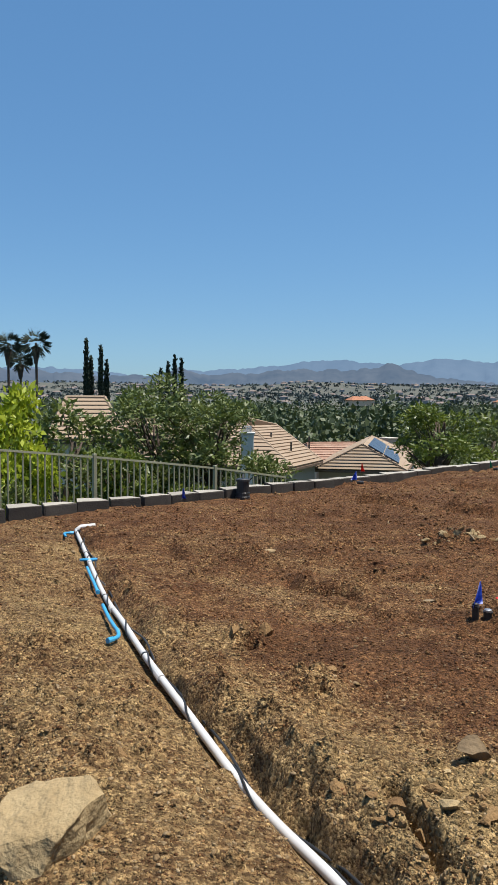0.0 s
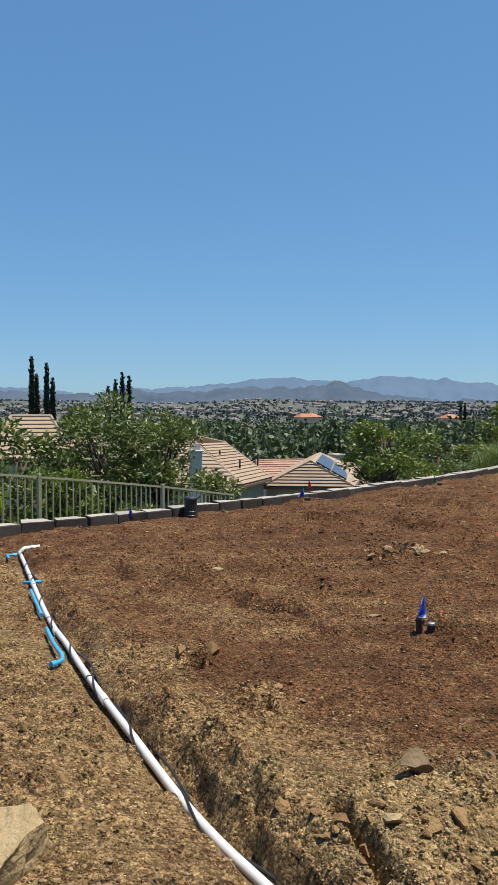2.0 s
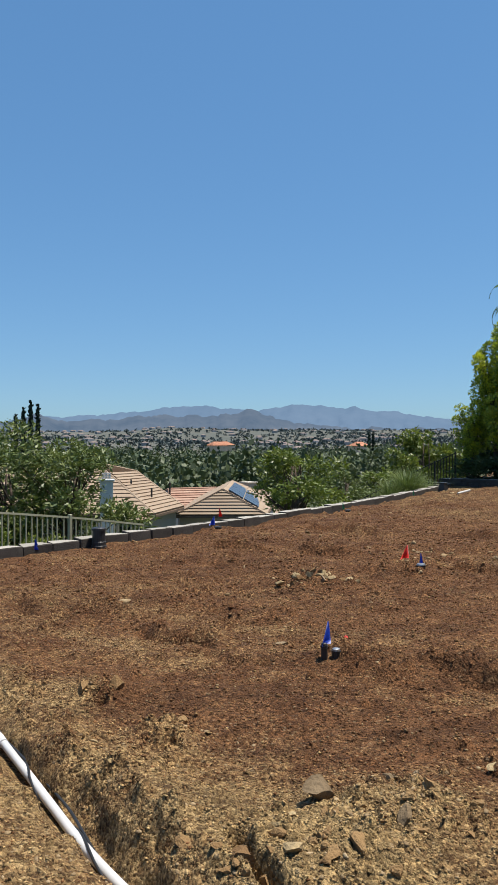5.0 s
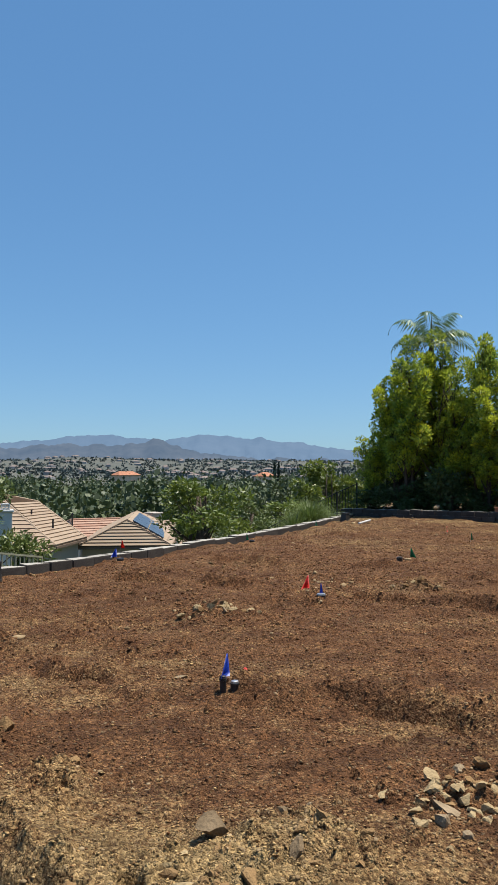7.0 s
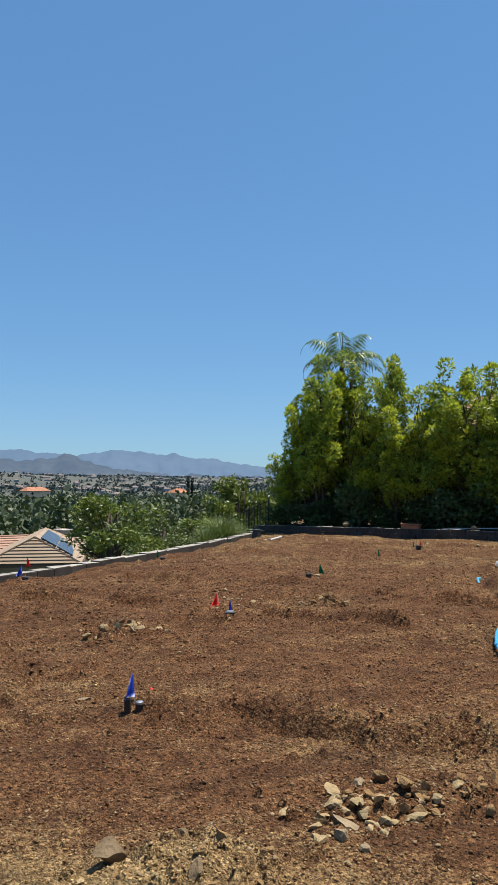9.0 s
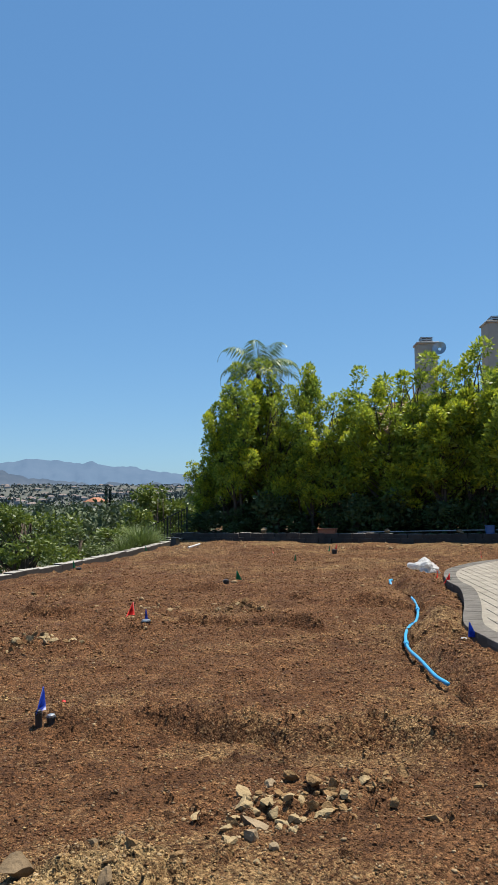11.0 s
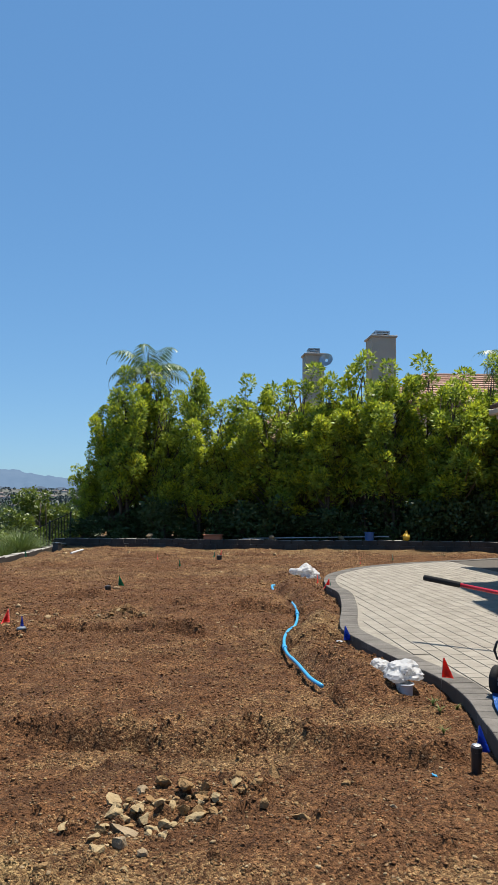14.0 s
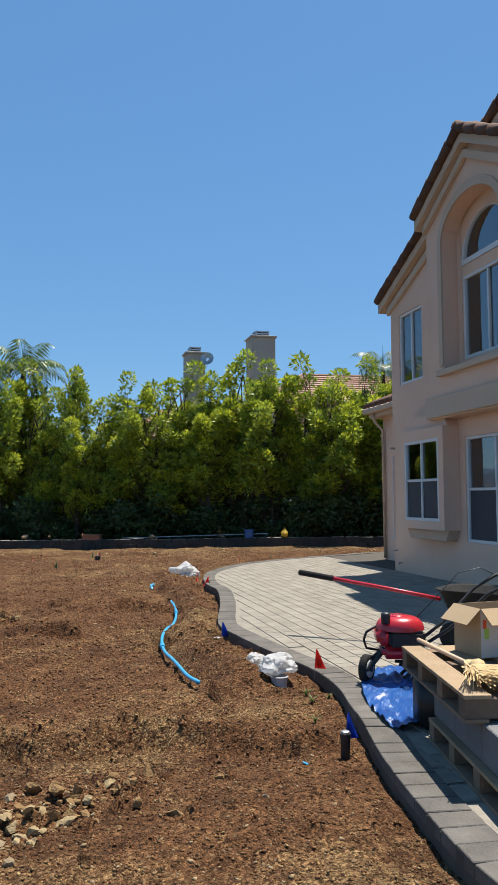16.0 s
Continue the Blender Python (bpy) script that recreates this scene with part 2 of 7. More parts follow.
# ---- ground ----
WALL = [(-9, 4.6), (-6, 6.95), (-2.76, 9.5), (-0.94, 10.8), (0.86, 12.2), (2.58, 13.55), (4.56, 15.3), (6.55, 17.2), (9.8, 20.75), (12.9, 24.5)]
WALL_LINE = [tuple(p) for p in smoothline(WALL, 0.25)]
EDGE = [(-60, -36)] + WALL + [(28, 44), (60, 95)]
TRENCH = [(-1.6, 8.56), (-1.18, 6.97), (-0.85, 5.79), (-0.63, 5.12), (-0.45, 4.54), (-0.28, 4.04), (-0.11, 3.58), (0.0, 3.28), (0.12, 2.96), (0.245, 2.67), (0.345, 2.47), (0.44, 2.27), (0.74, 1.6), (0.95, 0.7)]
HEAPS = [(0.18, 4.47, 0.16, 0.08), (0.51, 3.74, 0.20, 0.09), (1.05, 2.50, 0.42, 0.09), (1.40, 2.66, 0.26, 0.06), (2.25, 3.0, 0.35, 0.05), (2.75, 2.85, 0.30, 0.03), (2.44, 7.45, 0.4, 0.09), (5.7, 8.8, 0.4, 0.08), (3.75, 8.0, 0.5, 0.05), (0.15, 6.75, 0.35, 0.06), (0.55, 2.75, 0.30, 0.03), (0.30, 3.35, 0.2, 0.05), (-0.6, 3.3, 0.7, 0.08), (5.4, 4.4, 0.5, 0.08), (12, 18, 0.8, 0.08), (9, 17.5, 0.7, 0.06), (-0.95, 4.3, 0.4, 0.05), (1.95, 4.5, 0.3, 0.05), (12.4, 20.5, 0.9, 0.12), (14.5, 16.5, 0.8, 0.10), (15.8, 13.6, 0.8, 0.10)]
RUT_FAR = [(2.2, 10.9), (3.5, 9.4), (4.5, 8.01), (5.56, 6.42), (6.4, 5.2)]
RUT = [(-1.1, 7.63), (-0.65, 7.43), (0.14, 6.72), (0.81, 5.71), (1.21, 5.08), (1.78, 4.62), (2.69, 4.16), (2.97, 3.74), (3.49, 3.5), (3.62, 3.14), (3.93, 2.66)]
RUT_MID = [(4.3, 12.4), (5.9, 10.6), (7.0, 8.7), (7.6, 7.6)]
RED_EDGE = [(-1.0, 7.0), (-0.2, 5.4), (0.25, 4.3), (0.6, 3.6), (1.05, 3.2), (1.6, 3.02), (2.0, 2.55), (2.9, 1.8), (3.6, 0.9)]
CREVICE = [(0.64, 2.62), (0.66, 2.5), (0.70, 2.36), (0.73, 2.2)]
BLUE = [(9.8, 10.1), (9.33, 9.74), (8.23, 8.08), (7.52, 7.25), (6.73, 6.5), (5.98, 5.88), (5.59, 5.45), (5.19, 4.89), (4.77, 4.32), (4.6, 4.01)]
PATIO = [(20, 9.6), (17, 10.3), (15.4, 10.75), (14.4, 10.95), (13.0, 10.9), (11.52, 10.33), (10.64, 9.7), (9.75, 8.8), (9.15, 8.0), (8.4, 7.25), (7.7, 6.61), (7.05, 6.05), (6.6, 5.6), (6.26, 5.06), (5.8, 4.25), (5.42, 3.5), (5.06, 3.02), (4.67, 2.65), (4.38, 2.37), (4.05, 2.09), (3.78, 1.84), (3.56, 1.62), (3.37, 1.42), (3.17, 1.2), (2.98, 0.95), (2.75, 0.5), (2.6, 0), (2.55, -1)]


def slope(x, y):
    """The yard falls gently away from the house."""
    return 0.00524 * x - 0.01396 * y


PITS = [(0.20, 4.38, 0.055, 0.09), (0.53, 3.63, 0.05, 0.07), (0.9, 5.3, 0.09, 0.06), (1.15, 4.98, 0.07, 0.06), (1.30, 4.92, 0.06, 0.05), (0.28, 3.08, 0.05, 0.05), (0.40, 2.72, 0.05, 0.06)]


def worley(x, y, scale, seed):
    """Distance to the nearest of scattered centres, in cells, and a number of that centre's own."""
    x, y = x * scale, y * scale
    xi, yi = np.floor(x).astype(np.int64), np.floor(y).astype(np.int64)
    best, own = np.full(x.shape, 9.0), np.zeros(x.shape)
    for i in (-1, 0, 1):
        for j in (-1, 0, 1):
            k = ((xi + i) * 374761393 + (yi + j) * 668265263 + seed * 974634777) & 0x7FFFFFFF
            k = ((k ^ (k >> 13)) * 1274126177) & 0x7FFFFFFF
            k = k ^ (k >> 16)
            d = np.hypot(xi + i + (k & 255) / 255 - x, yi + j + ((k >> 8) & 255) / 255 - y)
            near = d < best
            best, own = np.where(near, d, best), np.where(near, ((k >> 16) & 255) / 255, own)
    return best, own


def trench_depth(r):
    return 0.11 * np.clip(1.35 - r / 9, 0.2, 1)


def ground_height(x, y):
    r = np.hypot(x, y)
    sd = line_distance(x, y, EDGE)
    inside = 1 / (1 + np.exp(np.clip((sd - 0.25) * 14, -50, 50)))
    yard = 0.09 * (fbm(x * 0.35, y * 0.35, 3, 3) - 0.5) + 0.09 * (fbm(x * 1.1, y * 1.1, 3, 5) - 0.5)
    yard += 0.035 * (fbm(x * 3.2, y * 3.2, 3, 11) - 0.5) + 0.016 * (fbm(x * 11, y * 11, 3, 21) - 0.5)
    along, across = 0.82 * x - 0.57 * y, 0.57 * x + 0.82 * y
    band = fbm(along * 0.35, across * 1.5, 4, 97)
    yard += 0.19 * (band - 0.5) * np.clip(r / 4, 0.3, 1)
    wander = 0.34 * (fbm(x * 2.2, y * 2.2, 2, 14) - 0.5) + 0.06 * (fbm(x * 9, y * 9, 1, 15) - 0.5)
    rough = 0.5 * np.clip(4 * (fbm(x * 0.7, y * 0.7, 3, 16) - 0.57), 0, 1)
    for hx, hy, hw, hh in HEAPS:
        q = np.exp(-((x - hx) ** 2 + (y - hy) ** 2) / hw**2)
        yard += q * hh * (0.5 + fbm(x * 5, y * 5, 3, 91))
        rough = np.maximum(rough, q)
    for pts, up, down, seed in ((RUT, 0.095, 0.10, 95), (RUT_FAR, 0.12, 0.07, 94), (RUT_MID, 0.10, 0.06, 93)):
        d = line_distance(x, y, pts) + wander
        gate = np.clip(5 * (fbm(x * 1.4, y * 1.4, 2, seed) - 0.36), 0, 1)
        yard += gate * (up * np.exp(-((d - 0.17) / 0.16) ** 2) - down * np.exp(-((d + 0.03) / 0.075) ** 2))
        rough = np.maximum(rough, 0.8 * gate * np.exp(-((d - 0.05) / 0.22) ** 2))
    dt = -line_distance(x, y, TRENCH)
    ragged = dt + 0.18 * (fbm(x * 4, y * 4, 2, 41) - 0.5) + 0.06 * (fbm(x * 12, y * 12, 1, 42) - 0.5)
    close = np.clip(1.25 - r / 9, 0, 1)
    bank = np.clip((-ragged - 0.11) * 11, 0, 1) * np.exp(-np.clip(-dt - 0.15, 0, None) / 0.4) * (0.03 + 0.11 * fbm(x * 2.5, y * 2.5, 2, 44)) * close
    rough = np.maximum(rough, 0.75 * np.exp(-((dt + 0.2) / 0.12) ** 2) * close)
    mound = np.exp(-((dt - 0.75) / 0.42) ** 2) * 0.09 * close
    cut = np.where(dt < 0, np.clip((0.10 + ragged) * 16, 0, 1), 1 / (1 + np.exp(np.clip((0.7 * dt + 0.3 * ragged - 0.085) * 42, -50, 50))))
    yard = (yard + bank + mound) * (1 - cut) - cut * trench_depth(r)
    yard -= 0.13 * np.exp(-((line_distance(x, y, CREVICE) + 0.12 * wander) / 0.035) ** 2)
    for px, py, pw, pd in PITS:
        yard -= pd * np.exp(-(((x - px) ** 2 + (y - py) ** 2) / pw**2) ** 2)
    # loose clods, thick on the heaps and along the ruts
    free = 1 - cut
    d, own = worley(x, y, 8, 1)
    yard += free * np.where(own < 0.008 + 0.02 * np.clip(r / 4 - 1, 0, 1) + 0.40 * rough, 0.042 * np.clip(1 - (d / (0.26 + 0.9 * np.mod(own * 7, 0.25))) ** 2, 0, 1) ** 0.8, 0)
    d, own = worley(x + 0.02 * fbm(x * 20, y * 20, 2, 17), y, 20, 2)
    yard += free * np.where(own < 0.04 + 0.10 * np.clip(r / 4 - 0.8, 0, 1) + 0.5 * rough, 0.015 * np.clip(1 - (d / 0.5) ** 2, 0, 1) ** 0.7, 0)
    d, own = worley(x, y, 42, 3)
    yard += free * np.where(own < 0.15 + 0.4 * rough, 0.007 * np.clip(1 - (d / 0.5) ** 2, 0, 1), 0)
    db = line_distance(x, y, BLUE)
    yard += np.exp(-((db - 0.34) / 0.20) ** 2) * 0.13 * (0.4 + fbm(x * 2, y * 2, 3, 51)) - np.exp(-(db / 0.12) ** 2) * 0.06
    dp = line_distance(x, y, PATIO)
    under = 1 / (1 + np.exp(np.clip((0.04 - dp) * 40, -50, 50)))
    yard = yard * (1 - under) - 0.06 * under - 0.05 * np.exp(-(dp / 0.25) ** 2) * (1 - under)
    yard += slope(x, y) * np.clip(2 - r / 40, 0, 1)
    d = np.clip(sd, 0, None)
    out = -0.2 - np.minimum(d * 0.8, 2.6) - 4.5 * (1 - np.exp(-np.clip(d - 4, 0, None) / 18)) - 8 * (1 - np.exp(-np.clip(d - 10, 0, None) / 90))
    out += 0.4 * (fbm(x * 0.2, y * 0.2, 3, 61) - 0.5)
    far = np.clip((r - 650) / 900, 0, 1.6)
    out += far * far * 14 + np.clip(r / 900 - 0.5, 0, 1) * 22 * (fbm(x / 260, y / 260, 4, 71) - 0.45)
    return yard * inside + out * (1 - inside)


def subsoil(x, y):
    """Where the dry tan subsoil lies on top."""
    r = np.hypot(x, y)
    dt = -line_distance(x, y, TRENCH)
    de = line_distance(x, y, RED_EDGE) + 0.5 * (fbm(x * 2, y * 2, 3, 82) - 0.5)
    dr = line_distance(x, y, RUT)
    s = 0.52 / (1 + np.exp(np.clip(de * 9, -50, 50))) * np.clip(1.35 - r / 9, 0.3, 1) * np.clip(1.5 - x * 0.45, 0.35, 1)
    s += 0.22 * np.exp(-((dt - 0.6) / 0.6) ** 2)
    s += 0.45 * np.exp(-(np.hypot((x - 0.85) / 0.5, (y - 2.45) / 0.45)) ** 2)
    s += 0.25 * np.exp(-((dr + 0.35) / 0.22) ** 2) + 0.14 * np.exp(-((dr - 0.7) / 0.5) ** 2)
    s += 0.35 * np.exp(-(np.hypot((x - 6.8) / 0.9, (y - 5.9) / 1.0)) ** 2)
    s += 0.28 * np.clip((r - 14) / 10, 0, 1) + 0.03 * np.clip(r / 4 - 1, 0, 1)
    s += 0.5 * (fbm(x * 0.6, y * 0.9, 3, 81) - 0.5)
    s += 0.6 * (fbm((0.82 * x - 0.57 * y) * 0.3, (0.57 * x + 0.82 * y) * 1.4, 4, 98) - 0.5)
    return np.clip(s, 0, 1)


def build_ground():
    fine = np.radians(np.linspace(-19, 72, 580))
    rest = np.radians(np.linspace(72, 341, 80)[1:-1])
    ang = np.concatenate([fine, rest])
    rad = [0.004]
    while rad[-1] < 2400:
        rad.append(rad[-1] * (1.6 if rad[-1] < 0.4 else 1.05 if rad[-1] < 1.7 else 1.0053 if rad[-1] < 26 else 1.016))
    rad = np.array(rad)
    A, R = np.meshgrid(ang, rad)
    x, y = R * np.sin(A), R * np.cos(A)
    z = ground_height(x, y)
    n, m = z.shape
    verts = np.stack([x, y, z], -1).reshape(-1, 3)
    i, j = np.meshgrid(np.arange(n - 1), np.arange(m), indexing="ij")
    k = (j + 1) % m
    faces = np.stack([i * m + j, i * m + k, (i + 1) * m + k, (i + 1) * m + j], -1).reshape(-1, 4)[:, ::-1]
    me = bpy.data.meshes.new("ground")
    me.vertices.add(len(verts))
    me.vertices.foreach_set("co", verts.ravel())
    me.loops.add(faces.size)
    me.loops.foreach_set("vertex_index", faces.ravel())
    me.polygons.add(len(faces))
    me.polygons.foreach_set("loop_start", np.arange(0, faces.size, 4))
    me.polygons.foreach_set("loop_total", np.full(len(faces), 4))
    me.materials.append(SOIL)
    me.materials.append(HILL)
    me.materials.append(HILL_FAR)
    sd = line_distance(x, y, EDGE)
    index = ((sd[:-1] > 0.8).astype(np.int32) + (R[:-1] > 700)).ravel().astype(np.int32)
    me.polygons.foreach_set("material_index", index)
    me.update()
    me.validate()
    me.shade_smooth()
    at = me.attributes.new("subsoil", "FLOAT", "POINT")
    at.data.foreach_set("value", subsoil(x, y).ravel().astype(np.float32))
    tagged(new("ground", me), "bare churned brown garden soil falling away to a green valley", "ground", kind="structure")


build_ground()


def gz(x, y):
    return float(ground_height(np.array([x], float), np.array([y], float))[0])


# ---- more materials ----
LEAF_TIP = mat("new leaves", (0.38, 0.44, 0.025), (0.74, 0.72, 0.055), 1.3, 0.5, island=0.6, trans=0.45)
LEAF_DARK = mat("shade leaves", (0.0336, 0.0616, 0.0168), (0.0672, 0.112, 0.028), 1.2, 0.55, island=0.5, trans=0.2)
LEAF_OLIVE = mat("grey-green leaves", (0.053, 0.086, 0.018), (0.164, 0.193, 0.045), 1.0, 0.5, island=0.6, trans=0.25)
LEAF_BRIGHT = mat("bright leaves", (0.0615, 0.1013, 0.012), (0.1785, 0.2093, 0.0307), 1.0, 0.45, island=0.5, trans=0.35)
LEAF_LIME = mat("lime leaves", (0.1886, 0.2645, 0.0138), (0.4899, 0.5278, 0.0471), 1.3, 0.5, island=0.7, trans=0.35)
LEAF_CYPRESS = mat("cypress leaves", (0.012, 0.022, 0.012), (0.03, 0.045, 0.02), 0.6, 0.7, island=0.4)
LEAF_FOREST = mat("forest leaves", (0.022, 0.042, 0.014), (0.085, 0.105, 0.034), 0.03, 0.6, fine=0.3, island=0.7, trans=0.15)
FROND = mat("palm frond", (0.0686, 0.1274, 0.0294), (0.1372, 0.196, 0.0588), 1.0, 0.4, island=0.4, trans=0.25)
GRASS = mat("fountain grass", (0.0917, 0.1379, 0.0287), (0.161, 0.1953, 0.0574), 1.0, 0.6, island=0.6, trans=0.3)
PLASTER = mat("white plaster", (0.508, 0.492, 0.459), (0.574, 0.558, 0.525), 1.0, 0.9, bump=0.15)
GREYSTUCCO = mat("grey stucco", (0.394, 0.344, 0.287), (0.459, 0.41, 0.344), 1.0, 0.9, bump=0.2)
TILE_TAN = mat("tan roof tile", (0.2624, 0.1904, 0.1312), (0.328, 0.2496, 0.1768), 0.8, 0.85, bump=0.2, bump_scale=20, island=0.3)
TILE_RED = mat("red roof tile", (0.328, 0.139, 0.082), (0.41, 0.205, 0.123), 0.8, 0.85, island=0.4)
TILE_MIX = mat("mixed roof tile", (0.2788, 0.153, 0.1045), (0.3901, 0.2652, 0.1955), 1.5, 0.85, island=0.6)
TILE_BROWN = mat("brown roof tile", (0.08, 0.0425, 0.03), (0.14, 0.08, 0.055), 2.0, 0.8, bump=0.3, island=0.5)
TRIM = mat("trim stucco", (0.50, 0.375, 0.28), (0.56, 0.43, 0.325), 1.5, 0.85, bump=0.25, bump_scale=80)
WHITE = mat("white vinyl", (0.5888, 0.5888, 0.5805), (0.6339, 0.6339, 0.6265), 2, 0.4)
# near-black that puts the shade inside rooms and porch into colour
DARKVOID = mat("near-black inside shade", (0.02, 0.02, 0.02), (0.03, 0.03, 0.03), 2, 0.9)
SCREEN = mat("insect screen", (0.035, 0.038, 0.045), (0.05, 0.052, 0.06), 2, 0.7, bump=0.1, bump_scale=300)
CURTAIN = mat("curtain", (0.42, 0.46, 0.50), (0.50, 0.54, 0.58), 4, 0.9)
SOLAR = mat("solar panel", (0.035, 0.045, 0.065), (0.06, 0.075, 0.10), 3, 0.3)
OLIVE_IRON = mat("olive painted iron", (0.26, 0.26, 0.17), (0.34, 0.33, 0.23), 4, 0.5, 0.3)
BLACK_IRON = mat("black iron", (0.012, 0.012, 0.012), (0.03, 0.028, 0.026), 5, 0.5, 0.3)
BLACK_PLASTIC = mat("black plastic", (0.012, 0.012, 0.013), (0.025, 0.025, 0.026), 6, 0.45)
RUBBER = mat("rubber", (0.015, 0.015, 0.015), (0.035, 0.033, 0.03), 12, 0.85, bump=0.2)
PVC = mat("white pvc", (0.4869, 0.4725, 0.45), (0.576, 0.5679, 0.5535), 6, 0.35)
PVC_BLUE = mat("blue pvc", (0.03, 0.27, 0.52), (0.06, 0.36, 0.62), 7, 0.35)
FLAG_BLUE = mat("blue flag", (0.008, 0.04, 0.384), (0.016, 0.064, 0.48), 9, 0.4, trans=0.3)
FLAG_RED = mat("red flag", (0.55, 0.015, 0.01), (0.68, 0.03, 0.02), 9, 0.4, trans=0.3)
FLAG_GREEN = mat("green flag", (0.0, 0.14, 0.07), (0.01, 0.20, 0.10), 9, 0.4, trans=0.3)
WIRE = mat("steel wire", (0.3, 0.3, 0.3), (0.4, 0.4, 0.4), 9, 0.4, 1.0)
BAG = mat("clear plastic bag", (0.59, 0.582, 0.566), (0.705, 0.697, 0.681), 14, 0.5, trans=0.5)
BUCKET_GREY = mat("grey bucket", (0.42, 0.42, 0.43), (0.50, 0.50, 0.51), 5, 0.5)
BUCKET_BLUE = mat("blue bucket", (0.03, 0.10, 0.28), (0.05, 0.14, 0.34), 5, 0.5)
JUG = mat("yellow jug", (0.62, 0.36, 0.02), (0.72, 0.45, 0.04), 5, 0.45)
ROCK_TAN = mat("tan rock", (0.225, 0.1575, 0.0792), (0.378, 0.2835, 0.153), 9, 0.9, bump=0.8, bump_scale=35)
ROCK_GREY = mat("grey rock", (0.155, 0.112, 0.066), (0.30, 0.225, 0.14), 12, 0.9, bump=0.6, bump_scale=45)
STONES = mat("field stones", (0.144, 0.09, 0.0432), (0.36, 0.261, 0.1485), 1.5, 0.95, island=0.9, bump=0.4, bump_scale=90)
ROCK_BROWN = mat("brown rock", (0.105, 0.072, 0.040), (0.21, 0.15, 0.088), 12, 0.9, bump=0.6, bump_scale=45)
CRUMBS = mat("soil clods", (0.105, 0.052, 0.022), (0.25, 0.155, 0.07), 0.8, 0.95, island=0.8, bump=0.6, bump_scale=90)
WOOD = mat("weathered pallet wood", (0.2655, 0.1845, 0.1107), (0.3834, 0.2808, 0.1773), 3, 0.85, bump=0.4, bump_scale=50)
# darker copy of the wood with the shade below the deck put in
WOOD_SHADED = mat("shaded pallet wood", (0.17, 0.115, 0.075), (0.29, 0.20, 0.13), 3, 0.85, bump=0.4, bump_scale=50)
RIM = mat("pale wheel rim", (0.50, 0.50, 0.48), (0.60, 0.60, 0.58), 6, 0.5)
WOOD_DARK = mat("dark pallet block", (0.12, 0.085, 0.06), (0.20, 0.14, 0.10), 3, 0.85, bump=0.4)
HANDLE = mat("broom handle", (0.50, 0.33, 0.20), (0.60, 0.42, 0.27), 6, 0.6)
STRAW = mat("broom straw", (0.55, 0.40, 0.20), (0.68, 0.52, 0.29), 20, 0.85, island=0.5)
CARD = mat("cardboard", (0.369, 0.2655, 0.1548), (0.4284, 0.3177, 0.1989), 3, 0.9)
CARD_WHITE = mat("printed carton", (0.492, 0.467, 0.426), (0.558, 0.533, 0.492), 3, 0.8)
INK_BLUE = mat("blue print", (0.03, 0.08, 0.30), (0.04, 0.10, 0.34), 5, 0.7)
INK_DARK = mat("dark print", (0.03, 0.03, 0.03), (0.05, 0.05, 0.05), 5, 0.7)
INK_RED = mat("red print", (0.55, 0.08, 0.03), (0.6, 0.1, 0.04), 5, 0.7)
INK_GREEN = mat("green print", (0.25, 0.42, 0.06), (0.3, 0.48, 0.08), 5, 0.7)
MOWER_RED = mat("red engine cover", (0.42, 0.012, 0.02), (0.50, 0.02, 0.03), 6, 0.3, coat=0.3)
RED_PAINT = mat("red painted steel", (0.48, 0.015, 0.03), (0.56, 0.03, 0.04), 6, 0.35)
GREEN_PLASTIC = mat("green plastic", (0.01, 0.16, 0.10), (0.02, 0.21, 0.13), 6, 0.4)
TARP = mat("blue tarp", (0.0066, 0.0468, 0.22), (0.0275, 0.11, 0.319), 7, 0.3, bump=1.0, bump_scale=18)
METAL = mat("galvanised metal", (0.35, 0.35, 0.35), (0.5, 0.5, 0.5), 8, 0.4, 0.9)
BRICK_RED = mat("terracotta", (0.30, 0.12, 0.07), (0.38, 0.17, 0.10), 8, 0.9, bump=0.3)
JOINT = mat("joint sand", (0.075, 0.066, 0.055), (0.11, 0.098, 0.082), 8, 0.95)
BORDER = mat("border paver", (0.082, 0.074, 0.064), (0.165, 0.150, 0.130), 5, 0.85, bump=0.35, bump_scale=90)


def glass_material():
    m = bpy.data.materials.new("window glass")
    m.use_nodes = True
    N, L = m.node_tree.nodes, m.node_tree.links
    N.remove(N["Principled BSDF"])
    a, b, f, x = N.new("ShaderNodeBsdfTransparent"), N.new("ShaderNodeBsdfGlossy"), N.new("ShaderNodeFresnel"), N.new("ShaderNodeMixShader")
    a.inputs[0].default_value = (0.92, 0.94, 0.95, 1)
    b.inputs["Roughness"].default_value = 0.02
    f.inputs[0].default_value = 3.2
    L.new(f.outputs[0], x.inputs[0]), L.new(a.outputs[0], x.inputs[1]), L.new(b.outputs[0], x.inputs[2])
    L.new(x.outputs[0], N["Material Output"].inputs["Surface"])
    return m


GLASS = glass_material()


def hazed_material(name, a, b, scale, haze_glow):
    """Far land in the sun; the air's haze is put in as emission and bluish base colour."""
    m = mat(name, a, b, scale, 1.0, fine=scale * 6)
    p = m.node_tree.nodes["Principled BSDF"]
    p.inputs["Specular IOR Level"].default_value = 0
    p.inputs["Emission Color"].default_value = (*haze_glow, 1)
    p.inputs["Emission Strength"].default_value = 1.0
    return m


